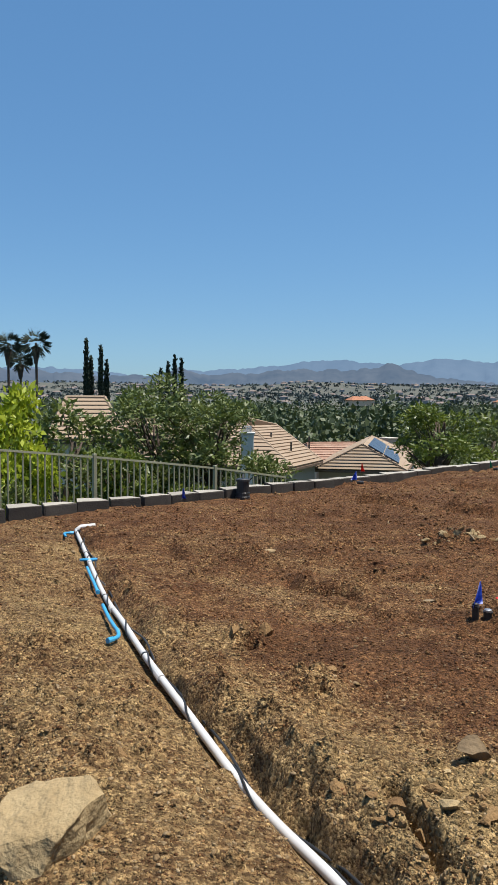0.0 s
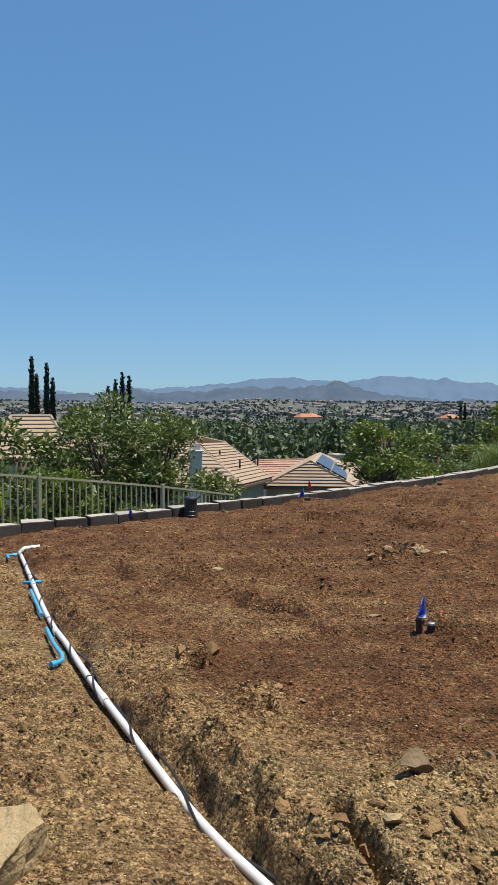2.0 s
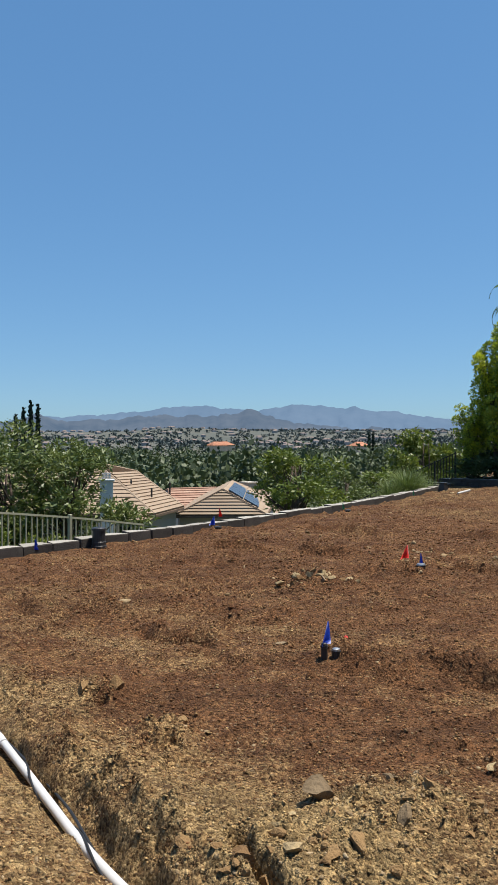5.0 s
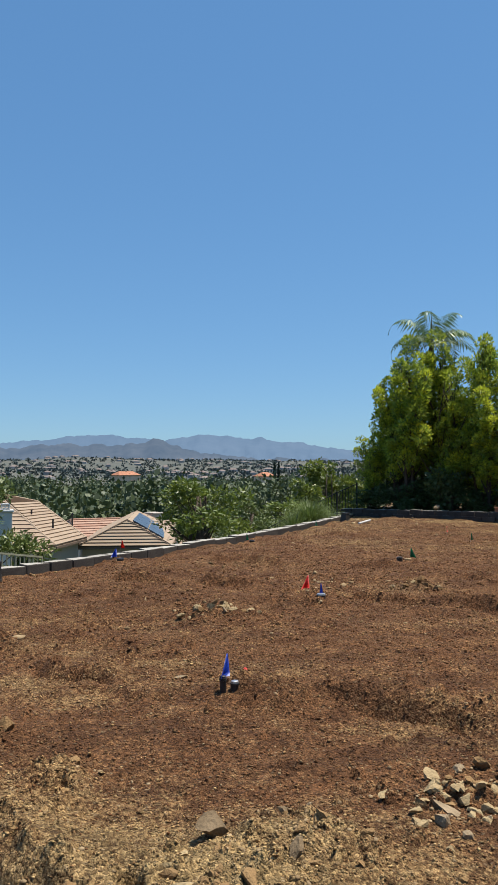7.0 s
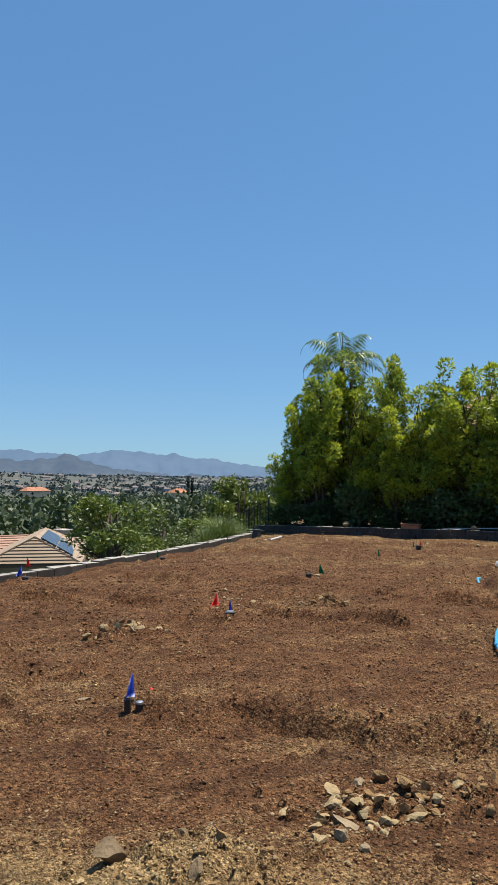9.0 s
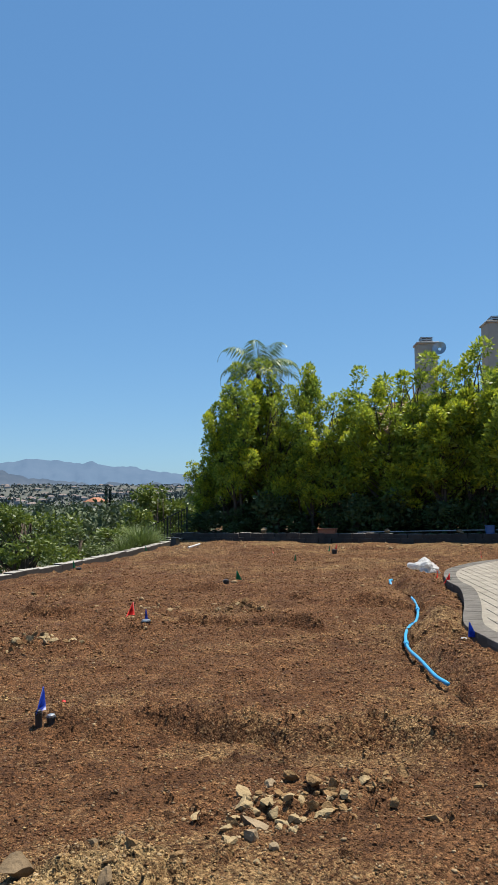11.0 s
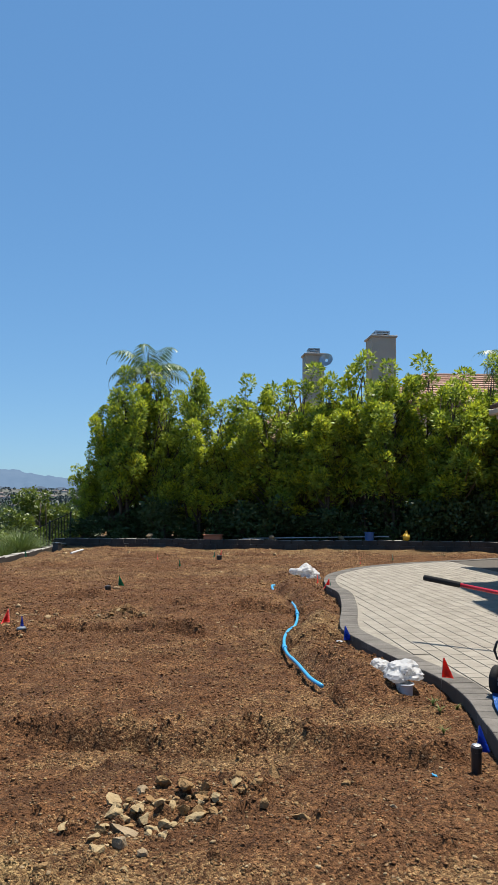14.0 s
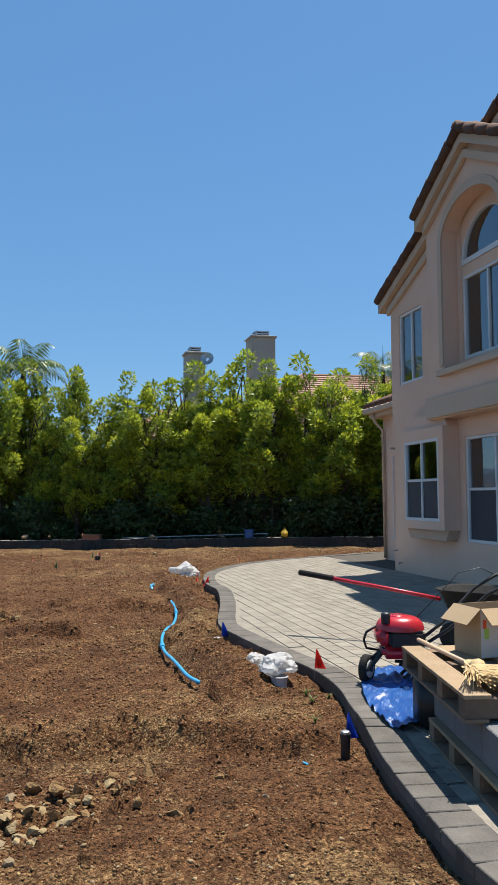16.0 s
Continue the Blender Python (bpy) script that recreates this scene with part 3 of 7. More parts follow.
# ---- far ridges ----
def ridge(name, r, profile, relief, material, seed, label):
    """A range of hills: crest heights by bearing, falling towards the viewer in spurs."""
    az = np.linspace(-32, 60, 460)
    crest = np.interp(az, [p[0] for p in profile], [p[1] for p in profile]) / 1333 * r
    crest = crest + relief * (fbm(az * 1.6, az * 0 + seed, 5, seed) - 0.5) * r / 1333
    rows = 40
    A, T = np.meshgrid(np.radians(az), np.linspace(0, 1, rows))
    spur = fbm(np.degrees(A) * 1.1, T * 3.0, 5, seed + 3)
    R = r * (1 - 0.22 * (1 - T)) + r * 0.02 * (spur - 0.5)
    Z = 1.5 - 60 + (crest[None, :] + 60) * (T ** 0.9) * (1 - 0.35 * (1 - T) * spur * 2)
    verts = np.stack([R * np.sin(A), R * np.cos(A), Z], -1).reshape(-1, 3)
    n = len(az)
    i, j = np.meshgrid(np.arange(rows - 1), np.arange(n - 1), indexing="ij")
    faces = np.stack([i * n + j, i * n + j + 1, (i + 1) * n + j + 1, (i + 1) * n + j], -1).reshape(-1, 4)
    ob = new(name, mesh_data(name, verts, faces, material, True))
    return tagged(ob, label, "hills", kind="structure")


# both ridges emit blue in place of haze; they are no light source
FAR_BLUE = hazed_material("far hills", (0.025, 0.035, 0.045), (0.045, 0.055, 0.065), 0.004, (0.082, 0.135, 0.215))
MID_BLUE = hazed_material("middle hills", (0.010, 0.014, 0.018), (0.055, 0.055, 0.054), 0.006, (0.056, 0.088, 0.138))
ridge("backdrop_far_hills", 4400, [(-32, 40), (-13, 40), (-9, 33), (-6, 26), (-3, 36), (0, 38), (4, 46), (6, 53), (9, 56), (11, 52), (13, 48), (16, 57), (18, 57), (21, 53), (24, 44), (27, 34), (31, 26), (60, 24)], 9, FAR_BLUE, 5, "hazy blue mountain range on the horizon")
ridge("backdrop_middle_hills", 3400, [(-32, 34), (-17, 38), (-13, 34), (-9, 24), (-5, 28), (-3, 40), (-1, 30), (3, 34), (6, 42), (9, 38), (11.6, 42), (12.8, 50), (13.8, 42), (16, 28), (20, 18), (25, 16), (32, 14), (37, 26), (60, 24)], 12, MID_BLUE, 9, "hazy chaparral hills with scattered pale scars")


# ---- leaves ----
def fast_mesh(name, verts, faces, material):
    me = bpy.data.meshes.new(name)
    verts, faces = np.asarray(verts, np.float32), np.asarray(faces, np.int32)
    k = faces.shape[1]
    me.vertices.add(len(verts))
    me.vertices.foreach_set("co", verts.ravel())
    me.loops.add(faces.size)
    me.loops.foreach_set("vertex_index", faces.ravel())
    me.polygons.add(len(faces))
    me.polygons.foreach_set("loop_start", np.arange(0, faces.size, k, dtype=np.int32))
    me.polygons.foreach_set("loop_total", np.full(len(faces), k, np.int32))
    me.materials.append(material)
    me.update()
    return me


def leaves(rng, centres, radii, count, size, slim=0.5, shell=0.55, up=0.35, squash=0.85):
    """Pointed leaves thrown through clumps: vertices and faces."""
    centres, radii = np.asarray(centres, float), np.asarray(radii, float)
    w = radii**2
    pick = rng.choice(len(centres), count, p=w / w.sum())
    d = rng.normal(size=(count, 3))
    d /= np.linalg.norm(d, axis=1)[:, None]
    rad = (shell + (1 - shell) * rng.random(count)) * (0.8 + 0.4 * rng.random(count))
    pos = centres[pick] + d * (radii[pick] * rad)[:, None] * (1, 1, squash)
    ax = rng.normal(size=(count, 3)) + d * 0.7 + (0, 0, up)
    ax /= np.linalg.norm(ax, axis=1)[:, None]
    side = np.cross(ax, rng.normal(size=(count, 3)))
    side /= np.linalg.norm(side, axis=1)[:, None]
    s = size * (0.6 + 0.8 * rng.random(count))[:, None]
    tip, wide = ax * s, side * s * slim * 0.5
    v = np.stack([pos, pos + tip * 0.45 + wide, pos + tip, pos + tip * 0.45 - wide], 1).reshape(-1, 3)
    return v, np.arange(4 * count).reshape(-1, 4)


def tree_meshes(rng, height, clumps, trunk_r, leaf_count, leaf, leaf_mat, fork=0.25, slim=0.5, stems=1):
    """A trunk with limbs to the clumps, and the crown of leaves."""
    bm = bmesh.new()
    for s in range(stems):
        a = rng.random() * 6.28
        foot = Vector((0.14 * math.cos(a), 0.14 * math.sin(a), 0)) * (stems > 1)
        top = Vector((rng.normal() * 0.08 * height * 0.4, rng.normal() * 0.08 * height * 0.4, height * 0.86))
        bend = Vector((rng.normal(), rng.normal(), 0)) * 0.03 * height
        line = [foot + (top - foot) * k + bend * math.sin(k * 3.1) for k in (0, 0.15, 0.35, 0.55, 0.75, 1)]
        tube(bm, [p - Vector((0, 0, 0.3)) * (i == 0) for i, p in enumerate(line)], [trunk_r * (1 - 0.85 * k) for k in (0, 0.15, 0.35, 0.55, 0.75, 1)], 7)
        for c, r in clumps:
            if rng.random() < 0.75 / stems + 0.1:
                c = Vector(c)
                k = min(0.95, max(fork, (c.z - 0.5 * math.hypot(c.x, c.y) - 0.3) / height))
                start = line[0] + (top - line[0]) * k + bend * math.sin(k * 3.1)
                mid = (start + c) / 2 + Vector((0, 0, -0.08))
                tube(bm, [start, mid, c], [trunk_r * 0.4 * (1 - k) + 0.012, trunk_r * 0.22 * (1 - k) + 0.009, 0.005], 5, False)
    v, f = leaves(rng, [c for c, r in clumps], [r for c, r in clumps], leaf_count, leaf, slim)
    me = bpy.data.meshes.new("trunk")
    bm.to_mesh(me)
    bm.free()
    me.materials.append(BARK)
    me.shade_smooth()
    return me, fast_mesh("crown", v, f, leaf_mat)


def plant(name, m, meshes, label, category, group=""):
    t = thing(name, m, label, category, group)
    for n, me in meshes:
        ob = new(n, me)
        ob.parent = t
    return t


def at(x, y, z=None, turn=0.0, scale=1.0, sz=None):
    return pose(x, y, gz(x, y) if z is None else z, 0, 0, turn) @ Matrix.Diagonal((scale, scale, sz or scale, 1))


# ---- hedge of tall trees behind the low planter wall ----
H0, HD = np.array([12.9, 24.5]), np.array([0.523, -0.852])
HN = np.array([0.852, 0.523])


def puff(rng, centres, radii, count, size, slim, top):
    """Narrow leaves standing out from the skins of small clumps, mostly on their upper sides."""
    centres, radii = np.asarray(centres, float), np.asarray(radii, float)
    pick = rng.choice(len(centres), count, p=radii**2 / (radii**2).sum())
    d = rng.normal(size=(count, 3)) + (0, 0, top)
    d /= np.linalg.norm(d, axis=1)[:, None]
    pos = centres[pick] + d * (radii[pick] * (0.55 + 0.5 * rng.random(count)))[:, None]
    ax = d + 0.55 * rng.normal(size=(count, 3)) + (0, 0, 0.35)
    ax /= np.linalg.norm(ax, axis=1)[:, None]
    side = np.cross(ax, rng.normal(size=(count, 3)))
    side /= np.linalg.norm(side, axis=1)[:, None]
    s = size * (0.6 + 0.8 * rng.random(count))[:, None]
    tip, wide = ax * s, side * s * slim * 0.5
    v = np.stack([pos, pos + tip * 0.45 + wide, pos + tip, pos + tip * 0.45 - wide], 1).reshape(-1, 3)
    return v, np.arange(4 * count).reshape(-1, 4)


def hedge_kind(seed, height, radius, low, count, stems=7):
    """Several upright stems, each with its own plume of separate leafy clumps."""
    rng = np.random.default_rng(seed)
    cl, fresh = [], []
    for k in range(stems):
        a, d = k * 2.4 + rng.random(), radius * math.sqrt((k + 0.3) / stems)
        top = height * (1.0 - 0.30 * rng.random() * (k > 0)) * (1 - 0.10 * d / radius)
        foot = low + 0.9 * rng.random()
        for j in range(13):
            q = (j + 0.9 * rng.random()) / 13
            w = 0.36 * (1 - 0.6 * q)
            t = rng.random() * 6.28
            c = (d * math.cos(a) * (0.6 + 0.5 * min(1, q * 2)) + w * math.cos(t), d * math.sin(a) * (0.6 + 0.5 * min(1, q * 2)) + w * math.sin(t), foot + (top - foot) * q)
            r = (0.13 + 0.16 * rng.random()) * (1.2 - 0.35 * q)
            cl.append((c, r))
            if rng.random() < 0.36 + 0.38 * q and d > radius * 0.3:
                fresh.append((c, r))
    trunk, _ = tree_meshes(rng, height, cl, 0.06, 8, 0.1, LEAF_HEDGE, 0.12, 0.4, 3)
    v, f = puff(rng, [c for c, _ in cl], [r for _, r in cl], count, 0.125, 0.42, 0.25)
    tv, tf = puff(rng, [c for c, _ in fresh], [r * 1.12 for _, r in fresh], int(count * 0.42), 0.105, 0.40, 1.0)
    return [("trunk", trunk), ("crown", fast_mesh("crown", v, f, LEAF_HEDGE)), ("new_growth", fast_mesh("new_growth", tv, tf, LEAF_TIP))]


KINDS = [hedge_kind(101 + k, 5.6, 0.85 + 0.1 * (k % 2), 1.1, 11500) for k in range(5)]
SLIM = hedge_kind(140, 5.6, 0.28, 3.9, 2400, 3)
for k, (s, off, h, w) in enumerate([(-0.1, 1.9, 2.9, 0.55), (0.9, 2.1, 4.7, 0.8), (1.55, 1.7, 5.5, 1.05), (2.4, 2.2, 5.6, 1.1), (3.2, 1.9, 4.7, 0.85), (4.6, 1.6, 3.6, 0.75), (5.35, 1.8, 4.4, 0.9), (6.2, 2.3, 5.1, 1.0), (7.3, 1.8, 4.7, 1.1), (8.3, 2.2, 5.3, 1.1), (9.3, 1.7, 4.9, 1.0), (10.4, 2.2, 5.7, 1.1), (11.4, 1.8, 5.2, 1.1), (12.5, 2.3, 5.4, 1.1), (13.5, 1.7, 4.8, 1.1), (14.6, 2.2, 5.2, 1.1), (15.7, 1.8, 4.7, 1.1), (16.8, 2.2, 4.8, 1.1), (17.9, 1.9, 4.6, 1.1), (19, 2.0, 4.6, 1.1)]):
    x, y = H0 + HD * s + HN * off
    plant("hedge_tree", at(x, y, slope(x, y), 67 * k, w * 1.12, 1.20 * h / 5.6), KINDS[k % 5], "tall fern pine in a dense hedge with yellow-green tips", "tree", "hedge trees")
_x, _y = H0 + HD * 4.2 + HN * 2.0
plant("slender_tree", at(_x, _y, slope(_x, _y), 30, 0.9, 1.16), SLIM, "slender fern pine with a bare stem and small tuft", "tree")


def shrub_mesh(seed, r, h, count, leaf, m, slim=0.6):
    rng = np.random.default_rng(seed)
    cl = [((r * 0.7 * rng.normal() * 0.6, r * 0.7 * rng.normal() * 0.6, h * (0.12 + 0.75 * rng.random())), r * (0.35 + 0.25 * rng.random())) for _ in range(22)]
    t = tree_meshes(rng, h, cl, 0.035, count, leaf, m, 0.05, slim, 4)
    return [("stem", t[0]), ("crown", t[1])]


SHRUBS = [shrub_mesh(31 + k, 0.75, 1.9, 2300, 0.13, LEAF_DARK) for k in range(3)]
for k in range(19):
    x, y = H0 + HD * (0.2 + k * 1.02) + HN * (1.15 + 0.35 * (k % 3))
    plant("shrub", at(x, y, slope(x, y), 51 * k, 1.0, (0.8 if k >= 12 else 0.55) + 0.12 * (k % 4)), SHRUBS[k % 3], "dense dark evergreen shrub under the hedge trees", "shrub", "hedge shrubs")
# back row added so that dark leaves stand for the shade behind the stems
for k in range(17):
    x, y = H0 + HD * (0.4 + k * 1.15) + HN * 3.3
    plant("shrub", at(x, y, slope(x, y), 77 * k, 1.25, 1.35 + 0.15 * (k % 3)), SHRUBS[(k + 1) % 3], "dense dark evergreen shrub added as backdrop behind the hedge trees", "shrub", "hedge shrubs")


# ---- palms ----
def frond(rng, length, droop, width, start_up, n=26, leaf_w=0.02):
    """One feather frond along +x: vertices and faces of rib and leaflets."""
    v, f = [], []
    p, a, seg = np.array([0.0, 0, 0]), start_up, length / n
    for k in range(n):
        d = np.array([math.cos(a), 0, math.sin(a)])
        q = p + d * seg
        b = len(v)
        v += [p + (0, 0.012, 0), p - (0, 0.012, 0), q - (0, 0.012, 0), q + (0, 0.012, 0)]
        f.append((b, b + 1, b + 2, b + 3))
        t = k / n
        ll = width * math.sin(min(1, t * 1.15 + 0.12) * 3.0)
        if t > 0.1 and ll > 0.03:
            for sgn in (-1, 1):
                for sub in (0.2, 0.7):
                    o = p + d * seg * sub
                    tip = o + np.array([0.35 * d[0], sgn * (0.75 + 0.2 * rng.random()), -0.35 - 0.4 * rng.random()]) * ll
                    m = (o + tip) / 2 + (0, 0, 0.05 * ll)
                    b = len(v)
                    v += [o, m + d * leaf_w, tip, m - d * leaf_w]
                    f.append((b, b + 1, b + 2, b + 3))
        p, a = q, a - droop / n * (0.6 + 0.9 * t)
    return np.array(v), np.array(f)


def feather_palm(seed, height, fronds, length):
    rng = np.random.default_rng(seed)
    V, F, base = [], [], 0
    for k in range(fronds):
        v, f = frond(rng, length * (0.8 + 0.35 * rng.random()), 1.9 + 1.3 * rng.random(), 0.7, 1.35 - 1.5 * rng.random(), leaf_w=0.022)
        a = k * 2.4 + rng.random() * 0.5
        rot = np.array([[math.cos(a), -math.sin(a), 0], [math.sin(a), math.cos(a), 0], [0, 0, 1]])
        V.append(v @ rot.T + (0, 0, height))
        F.append(f + base)
        base += len(v)
    bm = tube(bmesh.new(), [(0, 0, -0.4), (0.05, 0, height * 0.5), (0, 0, height * 0.9), (0, 0, height + 0.1)], [0.16, 0.14, 0.12, 0.07], 9)
    tube(bm, [(0, 0, height), (0.02, 0, height + 0.6), (0.03, 0.01, height + 1.15)], [0.04, 0.02, 0.006], 5)
    me = bpy.data.meshes.new("trunk")
    bm.to_mesh(me)
    bm.free()
    me.materials.append(BARK)
    return [("trunk", me), ("fronds", fast_mesh("fronds", np.concatenate(V), np.concatenate(F), FROND))]


def fan_palm(seed, height, spread=1.5):
    rng = np.random.default_rng(seed)
    V, F, base = [], [], 0
    for k in range(58):
        d = rng.normal(size=3)
        d[2] = d[2] * 0.8 + 0.1
        d /= np.linalg.norm(d)
        o = np.array([0, 0, height]) + d * spread * 0.45
        side = np.cross(d, (0, 0, 1.0))
        side /= np.linalg.norm(side) + 1e-6
        for q in np.linspace(-0.95, 0.95, 9):
            tip = o + (d * math.cos(q) + side * math.sin(q)) * spread * 0.62 + (0, 0, -0.25 * spread * rng.random())
            w = np.cross(tip - o, d) * 0.05 + np.array([0, 0, 0.05])
            m = (o + tip) / 2
            V += [o, m + w, tip, m - w]
            F.append((base, base + 1, base + 2, base + 3))
            base += 4
    bm = tube(bmesh.new(), [(0, 0, -0.5), (0.1, 0, height * 0.5), (0, 0, height)], [0.22, 0.17, 0.14], 8)
    tube(bm, [(0, 0, height * 0.86), (0, 0, height * 0.97)], [0.2, 0.5], 10)
    me = bpy.data.meshes.new("trunk")
    bm.to_mesh(me)
    bm.free()
    me.materials.append(BARK)
    return [("trunk", me), ("fronds", fast_mesh("fronds", V, F, LEAF_CYPRESS))]


def bearing(az, r):
    return r * math.sin(radians(az)), r * math.cos(radians(az))


_x, _y = H0 + HD * 1.65 + HN * 3.2
plant("queen_palm", at(_x, _y, slope(_x, _y)), feather_palm(3, 6.7, 15, 2.3), "queen palm with drooping feathery fronds behind the hedge", "palm")
_x, _y = bearing(60.5, 42)
plant("queen_palm", at(_x, _y, 0), feather_palm(4, 8.7, 16, 2.6), "queen palm rising behind a tiled roof", "palm")
for _az, _r, _h, _s in ((-15.5, 95, 14.4, 3.0), (-13.55, 92, 14.5, 3.0), (-14.65, 99, 12.6, 2.6)):
    _x, _y = bearing(_az, _r)
    plant("fan_palm", at(_x, _y), fan_palm(int(-_az * 10), 1.5 + _h - gz(_x, _y) - 9.0, _s / 1.6), "tall fan palm with a shaggy dark crown", "palm", "fan palms")


# ---- cypresses ----
def cypress(seed, h, r):
    rng = np.random.default_rng(seed)
    cl = [((0, 0, h * q), r * (0.35 + 1.0 * math.sin(min(1, q * 1.4 + 0.25) * 2.6)) * (1 - q) ** 0.35 + 0.05) for q in np.linspace(0.05, 0.985, 34)]
    v, f = leaves(rng, [c for c, _ in cl], [x for _, x in cl], 8000, 0.40, 0.6, 0.25, 2.4, 1.3)
    bm = tube(bmesh.new(), [(0, 0, -0.5), (0, 0, h * 0.8)], [0.2, 0.05], 7)
    me = bpy.data.meshes.new("trunk")
    bm.to_mesh(me)
    bm.free()
    me.materials.append(BARK)
    return [("trunk", me), ("crown", fast_mesh("crown", v, f, LEAF_CYPRESS))]


CYP = cypress(5, 16.0, 0.75)
for _az, _top, _r in ((-9.98, 602, 105), (-9.65, 632, 106), (-8.92, 613, 104), (-8.5, 638, 107), (-4.5, 652, 118), (-3.95, 640, 116), (-3.45, 628, 117), (-2.95, 634, 119)):
    _x, _y = bearing(_az, _r)
    _zt = 1.45 + (694.6 - _top) / 1333 * _r
    _g = gz(_x, _y)
    plant("cypress", at(_x, _y, None, 40 * _az, 0.8, (_zt - _g) / 16.3), CYP, "tall narrow dark Italian cypress", "cypress", "cypresses")
for _az, _top, _r in ((21.75, 690, 210), (22.05, 692, 212)):
    _x, _y = bearing(_az, _r)
    plant("cypress", at(_x, _y, None, 10, 0.9, (1.45 + 12 / 1333 * _r - gz(_x, _y)) / 16.3), CYP, "distant narrow dark Italian cypress", "cypress", "cypresses")


# ---- trees and shrubs on the slope below ----
def round_tree(seed, h, r, low, count, leaf, m, slim=0.4, n=34, stems=2, flat=1.0):
    rng = np.random.default_rng(seed)
    cl = []
    for k in range(n):
        d = rng.normal(size=3)
        d /= np.linalg.norm(d)
        q = 0.55 + 0.45 * rng.random()
        cl.append(((d[0] * r * q, d[1] * r * q, low + (h - low) * 0.5 + d[2] * (h - low) * 0.47 * q * flat), r * (0.16 + 0.14 * rng.random())))
    t = tree_meshes(rng, h * 0.9, cl, 0.10, count, leaf, m, 0.18, slim, stems)
    return [("trunk", t[0]), ("crown", t[1])]


def slope_plant(name, az, r, top, meshes, h, width, label, category, turn=0, group=""):
    """Stands at a bearing and distance; its top reaches the given height."""
    x, y = bearing(az, r)
    g = gz(x, y)
    plant(name, at(x, y, g, turn, width, (top - g) / h), meshes, label, category, group)


OLIVE_A = round_tree(61, 5.0, 1.5, 1.4, 9000, 0.13, LEAF_OLIVE, 0.32)
OLIVE_B = round_tree(62, 5.0, 1.4, 1.3, 8000, 0.13, LEAF_OLIVE, 0.32, stems=3)
BUSHY = round_tree(63, 4.0, 1.4, 0.3, 7000, 0.13, LEAF_OLIVE, 0.45, 40, 4)
GREEN = round_tree(64, 4.0, 1.3, 0.3, 6500, 0.15, LEAF_BRIGHT, 0.5, 40, 4)
slope_plant("olive_tree", -5.1, 21, 1.85, OLIVE_A, 5.0, 1.4, "open-crowned olive tree with grey-green leaves", "tree", 20)
slope_plant("olive_tree", -0.6, 20, 1.75, OLIVE_B, 5.0, 1.35, "open-crowned olive tree with grey-green leaves", "tree", 130)
slope_plant("bush", -10.4, 19, 1.3, BUSHY, 4.0, 1.45, "dense grey-green bush below the fence", "bush", 10)
slope_plant("bush", -7.4, 16.5, 0.45, GREEN, 4.0, 0.8, "light green leafy bush behind the fence", "bush", 70)
slope_plant("bush", -16.3, 16.5, 1.75, round_tree(67, 4.0, 1.3, 0.0, 10000, 0.15, LEAF_LIME, 0.5, 60, 5), 4.0, 0.95, "bright yellow-green shrub above the fence", "bush", 170)
slope_plant("bush", -14.5, 15.0, -0.2, BUSHY, 4.0, 0.55, "dense grey-green bush behind the fence", "bush", 40)
slope_plant("bush", -2.8, 16.5, -0.45, GREEN, 4.0, 0.6, "light green leafy bush behind the fence", "bush", 240)
slope_plant("bush", 0.8, 17.5, -0.5, BUSHY, 4.0, 0.5, "dark green bush below the wall", "bush", 140)
slope_plant("bush", 9.4, 20, -0.75, GREEN, 4.0, 0.5, "sparse light green shrub before a roof", "bush", 300)
slope_plant("tall_shrub", 16.6, 27, 1.5, round_tree(65, 4.5, 1.55, 0.1, 9000, 0.15, LEAF_BRIGHT, 0.35, 46, 7), 4.5, 1.35, "tall many-stemmed green shrub beyond the wall", "shrub", 15)
slope_plant("bush", 20.2, 34, 0.2, BUSHY, 4.0, 1.1, "dark green bush on the slope", "bush", 15)
slope_plant("tree", 26.0, 42, 2.4, round_tree(66, 5.5, 2.2, 0.4, 8000, 0.2, LEAF_BRIGHT, 0.6, 40, 3), 5.5, 1.0, "leafy light green tree beyond the slope fence", "tree", 200)
slope_plant("bush", 23.0, 36, 0.1, GREEN, 4.0, 1.2, "light green bush on the slope", "bush", 55)


def grass_clump(seed, n, length):
    rng = np.random.default_rng(seed)
    V, F = [], []
    for k in range(n):
        a, lean, ln = rng.random() * 6.28, 0.2 + 0.9 * rng.random(), length * (0.6 + 0.5 * rng.random())
        d = np.array([math.cos(a), math.sin(a), 0])
        w = np.array([-d[1], d[0], 0]) * 0.014
        pts = [d * 0.2 * rng.random() + d * ln * lean * t * t * 0.9 + (0, 0, ln * (t - 0.45 * lean * t**3)) for t in (0, 0.35, 0.7, 1)]
        for p, q, s, e in zip(pts, pts[1:], (1, 0.85, 0.6), (0.85, 0.6, 0.05)):
            b = len(V)
            V += [p - w * s, p + w * s, q + w * e, q - w * e]
            F.append((b, b + 1, b + 2, b + 3))
    return fast_mesh("blades", V, F, GRASS)


FOUNTAIN = grass_clump(3, 900, 1.5)
